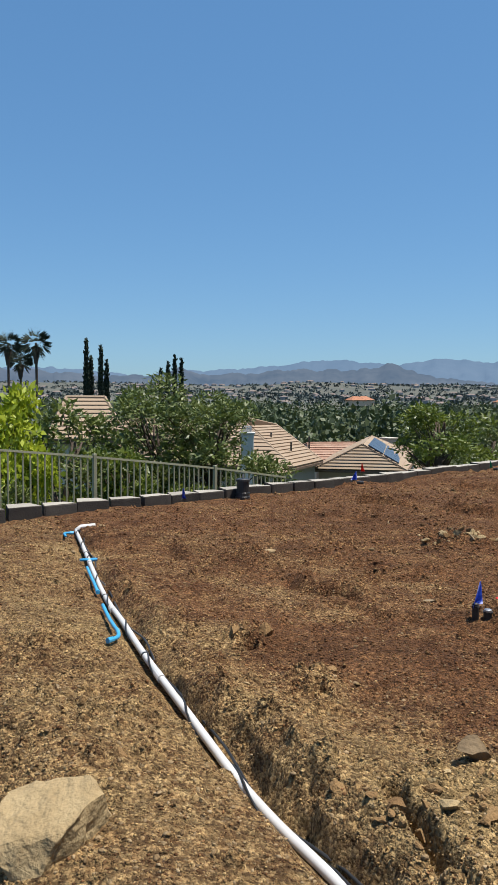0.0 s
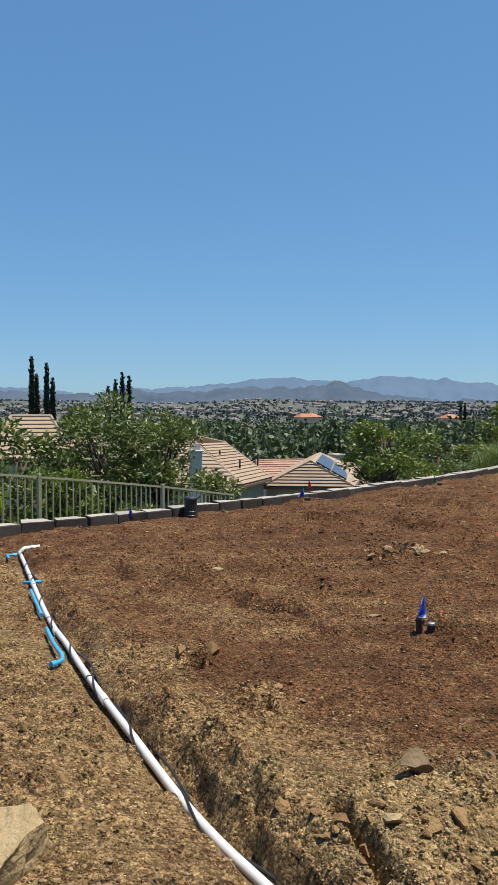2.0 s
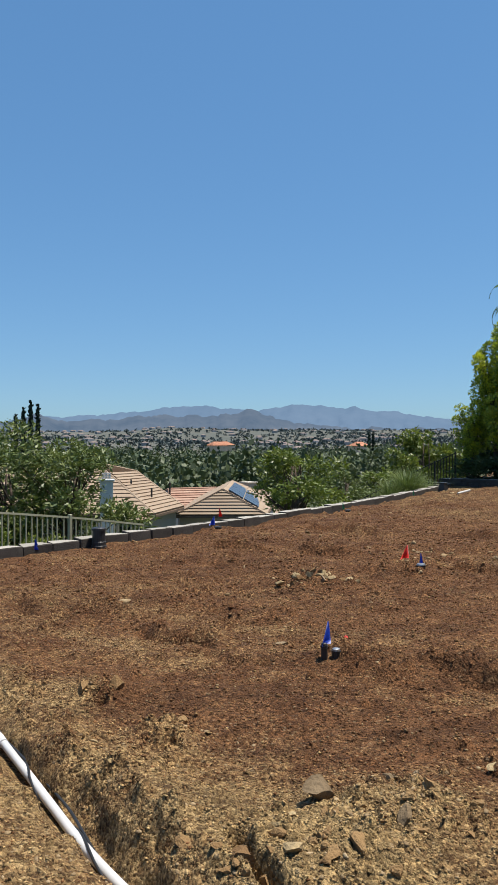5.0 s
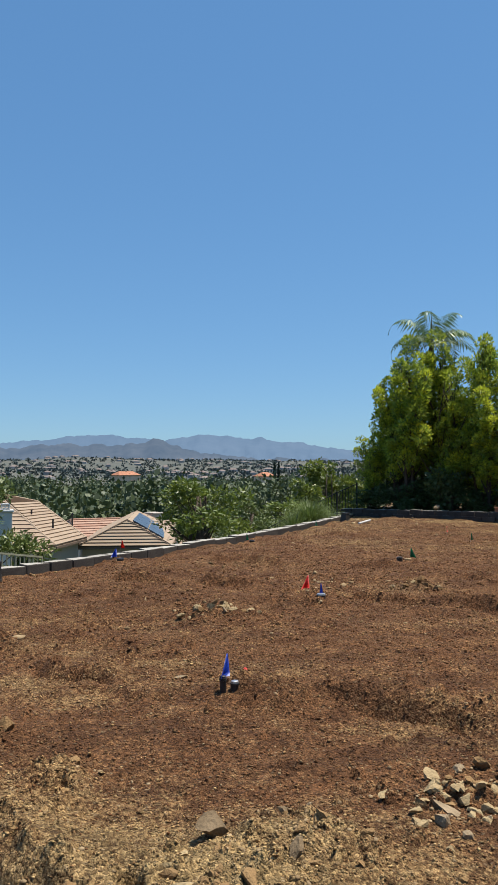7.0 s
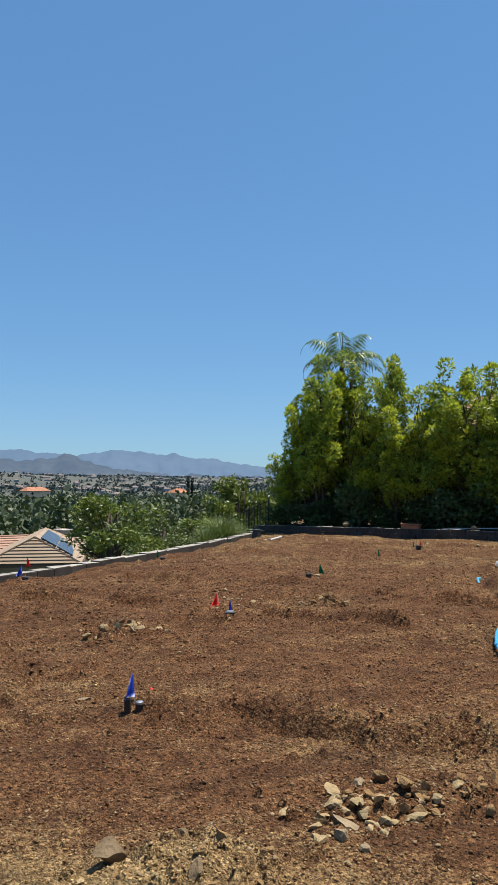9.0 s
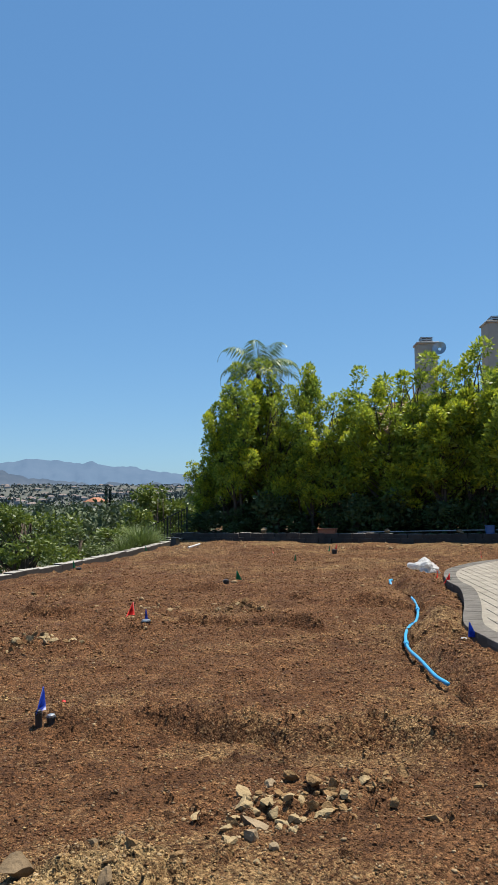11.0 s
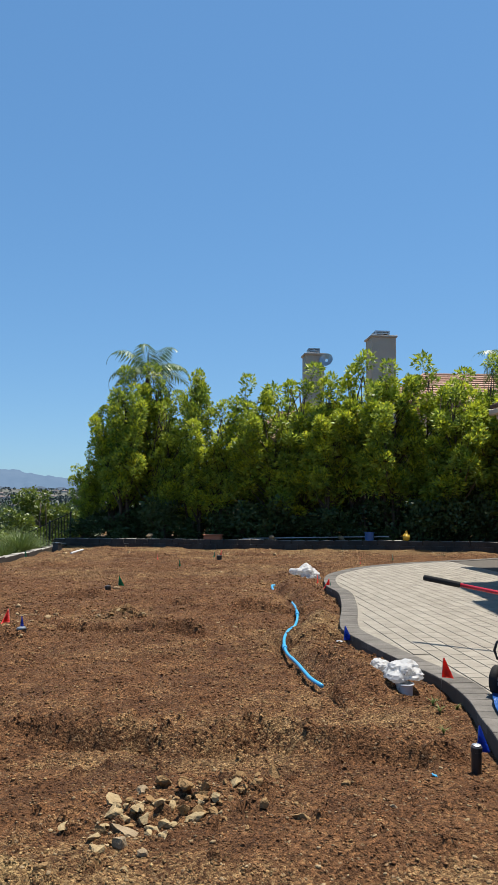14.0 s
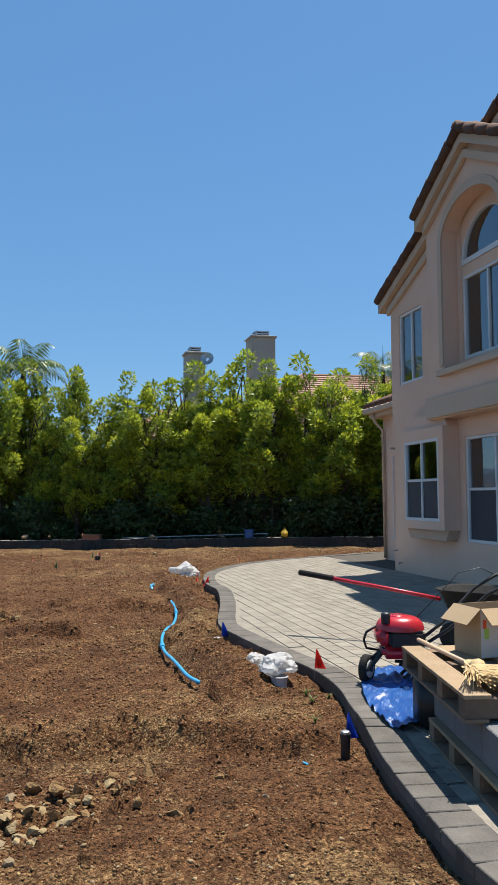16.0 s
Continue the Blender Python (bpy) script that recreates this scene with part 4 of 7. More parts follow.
for _k, (_x, _y, _s) in enumerate(((10.6, 23.1, 0.95), (9.9, 22.6, 0.8), (11.2, 24.0, 1.0), (9.2, 22.3, 0.6), (10.6, 24.4, 0.9), (8.5, 21.6, 0.5), (11.9, 25.2, 0.95))):
    _g = plant("fountain_grass", pose(_x, _y, gz(_x, _y) - 0.05, 0, 0, 50 * _k) @ Matrix.Diagonal((_s, _s, _s * 1.15, 1)), [("blades", FOUNTAIN)], "arching clump of pale green fountain grass", "grass clump", "grass clumps")


# ---- far woods, one mass ----
def tabled():
    """The ground's height from a coarse table by bearing and distance, for far things."""
    az, lr = np.linspace(-34, 40, 300), np.linspace(math.log(60), math.log(2500), 300)
    A, R = np.meshgrid(np.radians(az), np.exp(lr))
    Z = ground_height(R * np.sin(A), R * np.cos(A))

    def height(x, y):
        i = (math.log(math.hypot(x, y)) - lr[0]) / (lr[-1] - lr[0]) * 299
        j = (math.degrees(math.atan2(x, y)) + 34) / 74 * 299
        return float(Z[min(299, max(0, round(i))), min(299, max(0, round(j)))])

    return height


def woods():
    rng = np.random.default_rng(77)
    V, F, base = [], [], 0
    gz = tabled()
    for k in range(2000):
        r = 75 * (850 / 75) ** rng.random()
        az = -30 + 62 * rng.random()
        x, y = bearing(az, r)
        if float(line_distance(np.array([x]), np.array([y]), EDGE)[0]) < 25:
            continue
        h = (5.0 + 6.0 * rng.random() ** 1.5) * (1.0 if r > 130 else 0.75)
        near = r < 260
        kind = rng.random()
        n, leaf = (150, 0.76) if near else (70, 1.35)
        g = gz(x, y)
        if kind < 0.2:
            cl = [((0, 0, h * q * 1.25), 0.9 * (1.05 - q)) for q in np.linspace(0.1, 0.98, 8)]
        else:
            cl = [((rng.normal() * h * 0.26, rng.normal() * h * 0.26, h * (0.25 + 0.6 * rng.random())), h * (0.16 + 0.14 * rng.random())) for _ in range(9)]
        v, f = leaves(rng, [c for c, _ in cl], [q for _, q in cl], n, leaf, 0.7, 0.6, 0.5)
        V.append(v + (x, y, g))
        F.append(f + base)
        base += len(v)
    tagged(new("woods", fast_mesh("woods", np.concatenate(V), np.concatenate(F), LEAF_FOREST)), "dark green mixed woodland filling the valley", "woods", kind="stuff")
    V, F, base = [], [], 0
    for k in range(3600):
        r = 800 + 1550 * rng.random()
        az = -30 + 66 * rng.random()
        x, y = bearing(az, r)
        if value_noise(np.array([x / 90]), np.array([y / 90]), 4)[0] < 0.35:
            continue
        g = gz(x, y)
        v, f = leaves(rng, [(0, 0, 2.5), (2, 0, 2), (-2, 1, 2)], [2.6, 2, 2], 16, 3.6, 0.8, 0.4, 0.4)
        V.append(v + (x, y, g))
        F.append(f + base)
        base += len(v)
    # haze is mixed into the far leaves' pale bluish base colour
    tagged(new("far_woods", fast_mesh("far_woods", np.concatenate(V), np.concatenate(F), mat("hazed far trees", (0.055, 0.074, 0.072), (0.085, 0.102, 0.094), 0.01, 0.8))), "hazy scattered trees over far hillsides", "woods", kind="stuff")


woods()


def far_town():
    rng = np.random.default_rng(21)
    V, F, M, b = [], [], [], 0
    gz = tabled()
    for k in range(260):
        az, r = -27 + 60 * rng.random(), 850 + 1500 * rng.random()
        x, y = bearing(az, r)
        g, t, w, d = gz(x, y), rng.random() * 6.28, 5 + 4 * rng.random(), 4 + 2 * rng.random()
        c, s = math.cos(t), math.sin(t)
        for px, py, pz in ((-w, -d, -2), (w, -d, -2), (w, d, -2), (-w, d, -2), (-w, -d, 4), (w, -d, 4), (w, d, 4), (-w, d, 4), (-w * 0.5, 0, 6.2), (w * 0.5, 0, 6.2)):
            V.append((x + px * c - py * s, y + px * s + py * c, g + pz))
        for f, m in (((0, 1, 5, 4), 0), ((1, 2, 6, 5), 0), ((2, 3, 7, 6), 0), ((3, 0, 4, 7), 0), ((4, 5, 9, 8), 1), ((5, 6, 9, 9), 1), ((6, 7, 8, 9), 1), ((7, 4, 8, 8), 1)):
            F.append([b + i for i in dict.fromkeys(f)])
            M.append(m)
        b += 10
    # haze is mixed into the town's greyed wall and roof colours
    ob = piece("far_town", V, F, mat("hazed far walls", (0.20, 0.20, 0.20), (0.34, 0.335, 0.33), 0.02, 0.9))
    ob.data.materials.append(mat("hazed far roofs", (0.15, 0.125, 0.115), (0.22, 0.17, 0.145), 0.02, 0.9))
    ob.data.polygons.foreach_set("material_index", M)
    tagged(ob, "pale houses with tile roofs scattered over far hills", "houses", kind="stuff")


far_town()


# ---- the house beside the patio ----
HOUSE = pose(13.39, 7.17, 0.0, 0, 0, -126.0)
house = thing("house", HOUSE, "two-storey beige stucco house with brown barrel tile roof", "house")


def wall_cells(bm, s0, s1, z0, z1, y0, y1, holes):
    """A wall with rectangular openings right through it."""
    ss = sorted({s0, s1, *[v for h in holes for v in h[:2]]})
    zz = sorted({z0, z1, *[v for h in holes for v in h[2:]]})
    for a, b in zip(ss, ss[1:]):
        for c, d in zip(zz, zz[1:]):
            m, n = (a + b) / 2, (c + d) / 2
            if not any(h[0] < m < h[1] and h[2] < n < h[3] for h in holes):
                box(bm, a, b, y0, y1, c, d)
    bmesh.ops.remove_doubles(bm, verts=bm.verts, dist=1e-4)
    return bm


def prism(bm, poly, y0, y1):
    """A polygon in s and z, drawn out from y0 to y1."""
    a = [bm.verts.new((s, y0, z)) for s, z in poly]
    b = [bm.verts.new((s, y1, z)) for s, z in poly]
    n = len(poly)
    bm.faces.new(a[::-1])
    bm.faces.new(b)
    for k in range(n):
        bm.faces.new((a[k], a[(k + 1) % n], b[(k + 1) % n], b[k]))
    bmesh.ops.recalc_face_normals(bm, faces=bm.faces)
    return bm


UP, LOW, BIG = (0.36, 1.32, 3.60, 4.97), (1.12, 2.38, 1.04, 2.43), (2.72, 4.40, 0.72, 2.42)
# main wall, with its gable
_bm = wall_cells(bmesh.new(), 0, 13, -0.3, 5.3, 0, 0.22, [UP, (1.2, 2.3, 1.1, 2.4), BIG, (2.75, 4.15, 3.5, 5.3)])
part("wall", _bm, STUCCO, house, "beige stucco wall")
_bm = prism(bmesh.new(), [(0, 5.3), (2.75, 5.3), (2.75, 6.45), (0, 5.42)], 0, 0.22)
prism(_bm, [(4.15, 5.3), (13, 5.3), (13, 5.5), (6.4, 8.0), (4.15, 7.05)], 0, 0.22)
prism(_bm, [(2.75, 6.2), (4.15, 6.2), (4.15, 7.05), (2.75, 6.45)], 0, 0.22)
part("gable", _bm, STUCCO, house)
_bm = box(bmesh.new(), 0, 0.22, 0.22, 9, -0.3, 5.3)
box(_bm, 12.78, 13, 0.22, 9, -0.3, 5.3)
box(_bm, 0, 13, 9, 9.2, -0.3, 5.3)
part("side_wall", _bm, STUCCO, house)
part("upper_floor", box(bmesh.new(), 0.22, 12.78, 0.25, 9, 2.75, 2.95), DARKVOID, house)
# upper bay that stands out, with the arched recess
S0, S1, SC = 2.08, 4.88, 3.48


def arch(c, half, spring, rise, n=16):
    return [(c + half * math.cos(math.pi * k / n), spring + rise * math.sin(math.pi * k / n)) for k in range(n + 1)]


_bm = bmesh.new()
_bm = wall_cells(_bm, S0, S1, 2.74, 5.6, -0.27, -0.004, [(2.62, 4.34, 3.52, 5.6)])
_ar = arch(SC, 0.86, 5.6, 0.6)
prism(_bm, [(S0, 5.6), (2.62, 5.6)] + _ar[::-1][1:9] + [(SC, 6.95), (S0, 6.2)], -0.27, -0.004)
prism(_bm, [(S1, 5.6), (S1, 6.2), (SC, 6.95)] + _ar[::-1][8:-1] + [(4.34, 5.6)], -0.27, -0.004)
part("bay_wall", _bm, STUCCO, house, "stucco bay with an arched recess")
_bm = prism(bmesh.new(), [(2.62, 5.6)] + _ar[::-1][1:] + arch(SC, 0.98, 5.6, 0.74), -0.30, -0.275)
box(_bm, 2.50, 2.62, -0.30, -0.275, 3.6, 5.6)
box(_bm, 4.34, 4.46, -0.30, -0.275, 3.6, 5.6)
part("arch_trim", _bm, TRIM, house)
_bm = box(bmesh.new(), 2.48, 4.48, -0.36, -0.02, 3.42, 3.52, bevel=0.012)
part("recess_sill", _bm, TRIM, house)
_bm = box(bmesh.new(), S0 - 0.05, S1 + 0.05, -0.33, -0.004, 2.76, 3.10, bevel=0.015)
part("belt_course", _bm, TRIM, house)
# lower window box with a sloped head
_bm = wall_cells(bmesh.new(), 0.95, 2.55, 0.90, 2.62, -0.30, -0.004, [(LOW[0], LOW[1], LOW[2], LOW[3])])
prism(_bm, [(0.95, 2.62), (2.55, 2.62), (2.42, 2.86), (1.08, 2.86)], -0.22, -0.004)
part("window_box", _bm, STUCCO, house, "projecting stucco window surround")
part("window_box_base", prism(bmesh.new(), [(0.98, 0.90), (2.52, 0.90), (2.40, 0.72), (1.10, 0.72)], -0.2, -0.004), TRIM, house)
# closing panel behind the recess
_wb = wall_cells(bmesh.new(), 2.6, 4.36, 3.4, 5.22, 0.02, 0.12, [(2.76, 4.20, 3.68, 5.04)])
_ai = arch(SC, 0.72, 5.24, 0.72)
prism(_wb, [(2.6, 5.22), (2.76, 5.22), (2.76, 5.24)] + _ai[::-1][1:9] + [(SC, 6.4), (2.6, 6.4)], 0.02, 0.12)
prism(_wb, [(4.36, 5.22), (4.36, 6.4), (SC, 6.4)] + _ai[::-1][8:-1] + [(4.20, 5.24), (4.20, 5.22)], 0.02, 0.12)
part("recess_wall", _wb, STUCCO, house)


def window(rect, y, columns, rows, parent, screen=False, curtain=False):
    """A white vinyl window: frame, bars, panes, and what shows behind it."""
    a, b, c, d = rect
    w = new("window")
    w.parent = parent
    w.location = (a, y, c)
    W, H = b - a, d - c
    bm = bmesh.new()
    for q in ((0, 0.05, 0, H), (W - 0.05, W, 0, H), (0.05, W - 0.05, 0, 0.05), (0.05, W - 0.05, H - 0.05, H)):
        box(bm, q[0], q[1], -0.03, 0.06, q[2], q[3], bevel=0.005)
    part("frame", bm, WHITE, w)
    for k in range(1, columns):
        part("mullion", box(bmesh.new(), W * k / columns - 0.022, W * k / columns + 0.022, -0.022, 0.05, 0.05, H - 0.05, bevel=0.004), WHITE, w)
    for k in range(1, rows):
        part("bar", box(bmesh.new(), 0.05, W - 0.05, -0.018, 0.045, H * k / rows - 0.022, H * k / rows + 0.022, bevel=0.004), WHITE, w)
    for i in range(columns):
        for j in range(rows):
            p = part("pane", box(bmesh.new(), W * i / columns + 0.03, W * (i + 1) / columns - 0.03, 0.012, 0.018, H * j / rows + 0.03, H * (j + 1) / rows - 0.03), GLASS, w)
            p.visible_shadow = False
    if screen:
        part("insect_screen", box(bmesh.new(), 0.05, W - 0.05, 0.004, 0.008, 0.05, H / 2 - 0.02), SCREEN, w, "dark insect screen")
    if curtain:
        bm = bmesh.new()
        n = 60
        vs = [[bm.verts.new((W * k / n, 0.085 + 0.025 * math.sin(k * 1.3) + 0.012 * math.sin(k * 3.7), z)) for k in range(n + 1)] for z in (0, H)]
        for k in range(n):
            bm.faces.new((vs[0][k], vs[0][k + 1], vs[1][k + 1], vs[1][k]))
        part("curtain", bm, CURTAIN, w, "pale blue-grey pleated curtain", True)
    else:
        # near-black sheet in place of the shade indoors
        part("room_dark", box(bmesh.new(), -0.1, W + 0.1, 0.9, 0.95, -0.1, H + 0.1), DARKVOID, w)
    return w


window(UP, 0.05, 2, 1, house, curtain=True)
window(LOW, -0.27, 2, 2, house, screen=True)
window(BIG, 0.05, 2, 2, house, screen=True)
window((2.76, 4.20, 3.68, 5.04), 0.05, 2, 1, house, curtain=True)
_aw = new("arched_window")
_aw.parent = house
_in = arch(SC, 0.65, 5.31, 0.64)
part("frame", prism(bmesh.new(), _ai + _in[::-1], 0.0, 0.10), WHITE, _aw)
part("frame_foot", box(bmesh.new(), 2.76, 4.20, 0.0, 0.10, 5.225, 5.31), WHITE, _aw)
part("pane", prism(bmesh.new(), arch(SC, 0.68, 5.29, 0.66), 0.05, 0.056), GLASS, _aw).visible_shadow = False
part("blind", prism(bmesh.new(), arch(SC, 0.70, 5.27, 0.68), 0.16, 0.165), CURTAIN, _aw)


def tile_run(bm, a, b, r, n, sag=0.0):
    """Overlapping half-round tiles from a to b."""
    a, b = Vector(a), Vector(b)
    for k in range(n):
        p, q = a + (b - a) * (k / n), a + (b - a) * ((k + 1.16) / n)
        tube(bm, [p, q], [r * 0.86, r * 1.08], 10)


def gable_roof(parent, s0, z0, sp, zp, s1, z1, y0, y1, thick, tile):
    """Two slopes with a stucco soffit and a run of barrel tiles on each rake."""
    for (a, b, c, d) in ((s0, z0, sp, zp), (s1, z1, sp, zp)):
        bm = bmesh.new()
        prism(bm, [(a, b), (c, d), (c, d + thick), (a, b + thick)], y0, y1)
        part("soffit", bm, TRIM, parent)
        length = math.hypot(c - a, d - b)
        bm = bmesh.new()
        tile_run(bm, (a, y0 - 0.02, b + thick + 0.02), (c, y0 - 0.02, d + thick + 0.02), 0.085, max(3, int(length / 0.34)))
        part("rake_tiles", bm, TILE_BROWN, parent, "brown barrel rake tiles", True)
        bm = bmesh.new()
        rows = int((y1 - y0) / 0.28)
        up = Vector((d - b, 0, abs(c - a))).normalized()
        if up.z < 0:
            up = -up
        for k in range(1, rows):
            y = y0 + 0.28 * k
            tile_run(bm, (a, y, b + thick + 0.02), (c, y, d + thick + 0.02), 0.10, max(3, int(length / 0.4)))
        part("roof_tiles", bm, TILE_BROWN, parent, "brown barrel roof tiles", True)


_r1 = new("main_roof")
_r1.parent = house
gable_roof(_r1, -0.29, 5.16, 6.4, 7.88, 13.2, 5.16, -0.14, 9.4, 0.22, 1)
_r2 = new("bay_roof")
_r2.parent = house
gable_roof(_r2, 1.94, 6.06, SC + 0.06, 6.92, 5.14, 6.06, -0.42, 3.0, 0.22, 1)
part("rake_moulding", prism(bmesh.new(), [(2.08, 5.96), (SC, 6.71), (4.88, 5.96), (4.88, 6.1), (SC, 6.85), (2.08, 6.1)], -0.34, -0.275), TRIM, house)
part("rake_moulding", prism(bmesh.new(), [(-0.05, 5.06), (2.05, 5.86), (2.05, 6.0), (-0.05, 5.2)], -0.06, -0.003), TRIM, house)
# single-storey wing beyond the corner
_bm = box(bmesh.new(), -2.65, -0.004, 0.98, 6, -0.3, 3.3)
part("wing_wall", _bm, STUCCO, house)
_bm = prism(bmesh.new(), [(-2.85, 3.3), (-0.004, 3.3), (-0.004, 3.42), (-2.85, 3.42)], 0.72, 6.2)
part("wing_cornice", _bm, TRIM, house)
part("gutter", box(bmesh.new(), -3.0, -0.004, 0.60, 0.73, 3.40, 3.53, bevel=0.02), TRIM, house, "pale painted gutter")
_bm = tube(bmesh.new(), [(-2.55, 0.66, 3.42), (-2.55, 0.72, 3.2), (-2.55, 0.92, 3.0), (-2.55, 0.93, 0.05)], 0.035, 8)
part("downspout", _bm, TRIM, house, "pale painted downspout", True)
_bm = bmesh.new()
for _k in range(10):
    tile_run(_bm, (-2.95 + 0.3 * _k, 0.66, 3.56), (-2.95 + 0.3 * _k, 4.4, 5.0), 0.10, 10)
part("wing_tiles", _bm, TILE_BROWN, house, "brown barrel roof tiles", True)
part("wing_roof", prism(bmesh.new(), [(-2.95, 3.5), (-0.004, 3.5), (-0.004, 3.54), (-2.95, 3.54)], 0.72, 6.2), TRIM, house)
_bm = tube(bmesh.new(), [(0.05, -0.03, 0.62), (0.05, -0.03, 2.25)], 0.012, 6)
part("conduit", _bm, WHITE, house)
for _s, _z in ((0.12, 0.42), (0.32, 0.2)):
    part("hose_bib", tube(bmesh.new(), [(_s, 0.0, _z), (_s, -0.07, _z), (_s, -0.07, _z - 0.04)], 0.014, 6), METAL, house)
part("wall_vent", tube(bmesh.new(), [(0.08, 0, 2.40), (0.08, -0.1, 2.40)], 0.02, 6), METAL, house)


# ---- retaining wall along the slope ----
wall_r = tagged(new("wall_retaining"), "low retaining wall of dark grey concrete blocks", "wall", kind="structure")


def block_mesh(seed):
    rng = np.random.default_rng(seed)
    bm = bmesh.new()
    box(bm, -0.225, 0.225, -0.15, 0.15, -0.55, 0.0, bevel=0.012)
    for v in bm.verts:
        if v.co.y > 0:
            v.co.x *= 0.72
        if v.co.z > -0.02:
            v.co.y += 0.012 if v.co.y < 0 else 0
        v.co += Vector(rng.normal(size=3) * 0.004)
    bm.normal_update()
    # faces that look up take the sunlit colour
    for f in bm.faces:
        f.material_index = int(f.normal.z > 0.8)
    me = bpy.data.meshes.new("block")
    bm.to_mesh(me)
    bm.free()
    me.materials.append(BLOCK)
    me.materials.append(BLOCK_LIT_TOP)
    return me


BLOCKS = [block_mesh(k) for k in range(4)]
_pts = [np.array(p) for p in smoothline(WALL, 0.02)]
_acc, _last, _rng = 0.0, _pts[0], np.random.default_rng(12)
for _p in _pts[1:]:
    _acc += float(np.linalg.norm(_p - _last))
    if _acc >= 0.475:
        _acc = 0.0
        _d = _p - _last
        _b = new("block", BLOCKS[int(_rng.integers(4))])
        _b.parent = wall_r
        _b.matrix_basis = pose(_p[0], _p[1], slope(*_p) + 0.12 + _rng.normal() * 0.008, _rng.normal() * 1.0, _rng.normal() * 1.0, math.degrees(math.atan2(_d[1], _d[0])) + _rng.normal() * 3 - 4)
    _last = _p

# ---- planter wall under the hedge ----
wall_p = tagged(new("wall_planter"), "low dark block planter wall below the hedge", "wall", kind="structure")
_rng = np.random.default_rng(13)
for _c in range(2):
    for _k in range(46):
        _s = (_k + 0.5 * _c) * 0.46 - 0.4
        _q = H0 + HD * _s + HN * (0.05 + 0.03 * _c)
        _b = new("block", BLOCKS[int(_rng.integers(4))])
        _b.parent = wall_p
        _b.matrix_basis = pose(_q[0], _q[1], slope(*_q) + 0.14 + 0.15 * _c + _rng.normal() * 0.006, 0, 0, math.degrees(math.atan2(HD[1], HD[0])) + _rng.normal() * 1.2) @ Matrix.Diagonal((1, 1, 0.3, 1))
_bm = bmesh.new()
_q = [H0 + HD * s + HN * o for s, o in ((-0.6, 0.15), (20.5, 0.15), (20.5, 5), (-0.6, 5))]
_v = [_bm.verts.new((p[0], p[1], slope(*p) + 0.24)) for p in _q] + [_bm.verts.new((p[0], p[1], slope(*p) - 0.3)) for p in _q]
for _f in ((0, 1, 2, 3), (0, 4, 5, 1), (1, 5, 6, 2), (2, 6, 7, 3), (3, 7, 4, 0)):
    _bm.faces.new([_v[i] for i in _f])
tagged(part("planter_soil", _bm, mat("leaf litter", (0.05, 0.032, 0.02), (0.13, 0.085, 0.05), 4, 0.95, bump=0.8, bump_scale=25)), "dark leaf litter under the hedge", "soil", kind="structure")


# ---- fences ----
def iron_fence(name, line, tops, height, material, label, post_every, gap=0.105):
    f = thing(name, Matrix.Identity(4), label, "fence")
    pts = smoothline([(*p, t) for p, t in zip(line, tops)], gap)
    for rail in (0.0, height - 0.15):
        part("rail", tube(bmesh.new(), [(p[0], p[1], p[2] - rail) for p in pts[::4] + [pts[-1]]], 0.022, 4), material, f)
    me = bpy.data.meshes.new("picket")
    bm = box(bmesh.new(), -0.009, 0.009, -0.009, 0.009, -height + 0.05, 0)
    bm.to_mesh(me)
    bm.free()
    me.materials.append(material)
    mp = bpy.data.meshes.new("post")
    bm = box(bmesh.new(), -0.028, 0.028, -0.028, 0.028, -height - 0.3, 0.05, bevel=0.004)
    bm.to_mesh(mp)
    bm.free()
    mp.materials.append(material)
    for k, p in enumerate(pts):
        post = k % post_every == 0
        o = new("post" if post else "picket", mp if post else me)
        o.parent = f
        o.matrix_basis = pose(p[0], p[1], p[2], 0, 0, 40)
    return f


iron_fence("iron_fence", [(-7.2, 6.9), (-4.8, 8.75), (-2.5, 10.55), (-0.25, 12.25), (1.2, 13.45)], [1.12, 0.88, 0.58, 0.22, -0.08], 1.25, OLIVE_IRON, "olive green iron picket fence below the block wall", 21)
iron_fence("slope_fence", [(13.5, 25.2), (12.6, 25.75), (11.7, 26.3), (10.6, 27.0)], [0.9, 0.40, -0.15, -0.85], 1.3, BLACK_IRON, "black iron picket fence running down the slope", 7, 0.11)
iron_fence("hedge_fence", [tuple(H0 + HD * s + HN * 2.9) for s in (0.4, 4, 8, 12)], [1.5, 1.45, 1.4, 1.4], 1.4, BLACK_IRON, "black iron picket fence behind the hedge", 20, 0.13)


# ---- neighbours' houses ----
def tiled_slope(parent, a, b, c, e, rows, tile):
    """Courses of roof tile between the eave a-b and the top e-c, each lapping over the next."""
    bm = bmesh.new()
    n = (b - a).cross(e - a).normalized()
    for k in range(rows):
        p, q = k / rows, min(1, (k + 1.05) / rows)
        v = [bm.verts.new(x) for x in (a.lerp(e, p) + n * 0.07, b.lerp(c, p) + n * 0.07, b.lerp(c, q) + n * 0.01, a.lerp(e, q) + n * 0.01, a.lerp(e, p) - n * 0.02, b.lerp(c, p) - n * 0.02)]
        bm.faces.new(v[:4])
        bm.faces.new((v[4], v[5], v[1], v[0]))
    tagged(part("roof_slope", bm, tile, parent), kind="stuff" if rows > 4 else "")


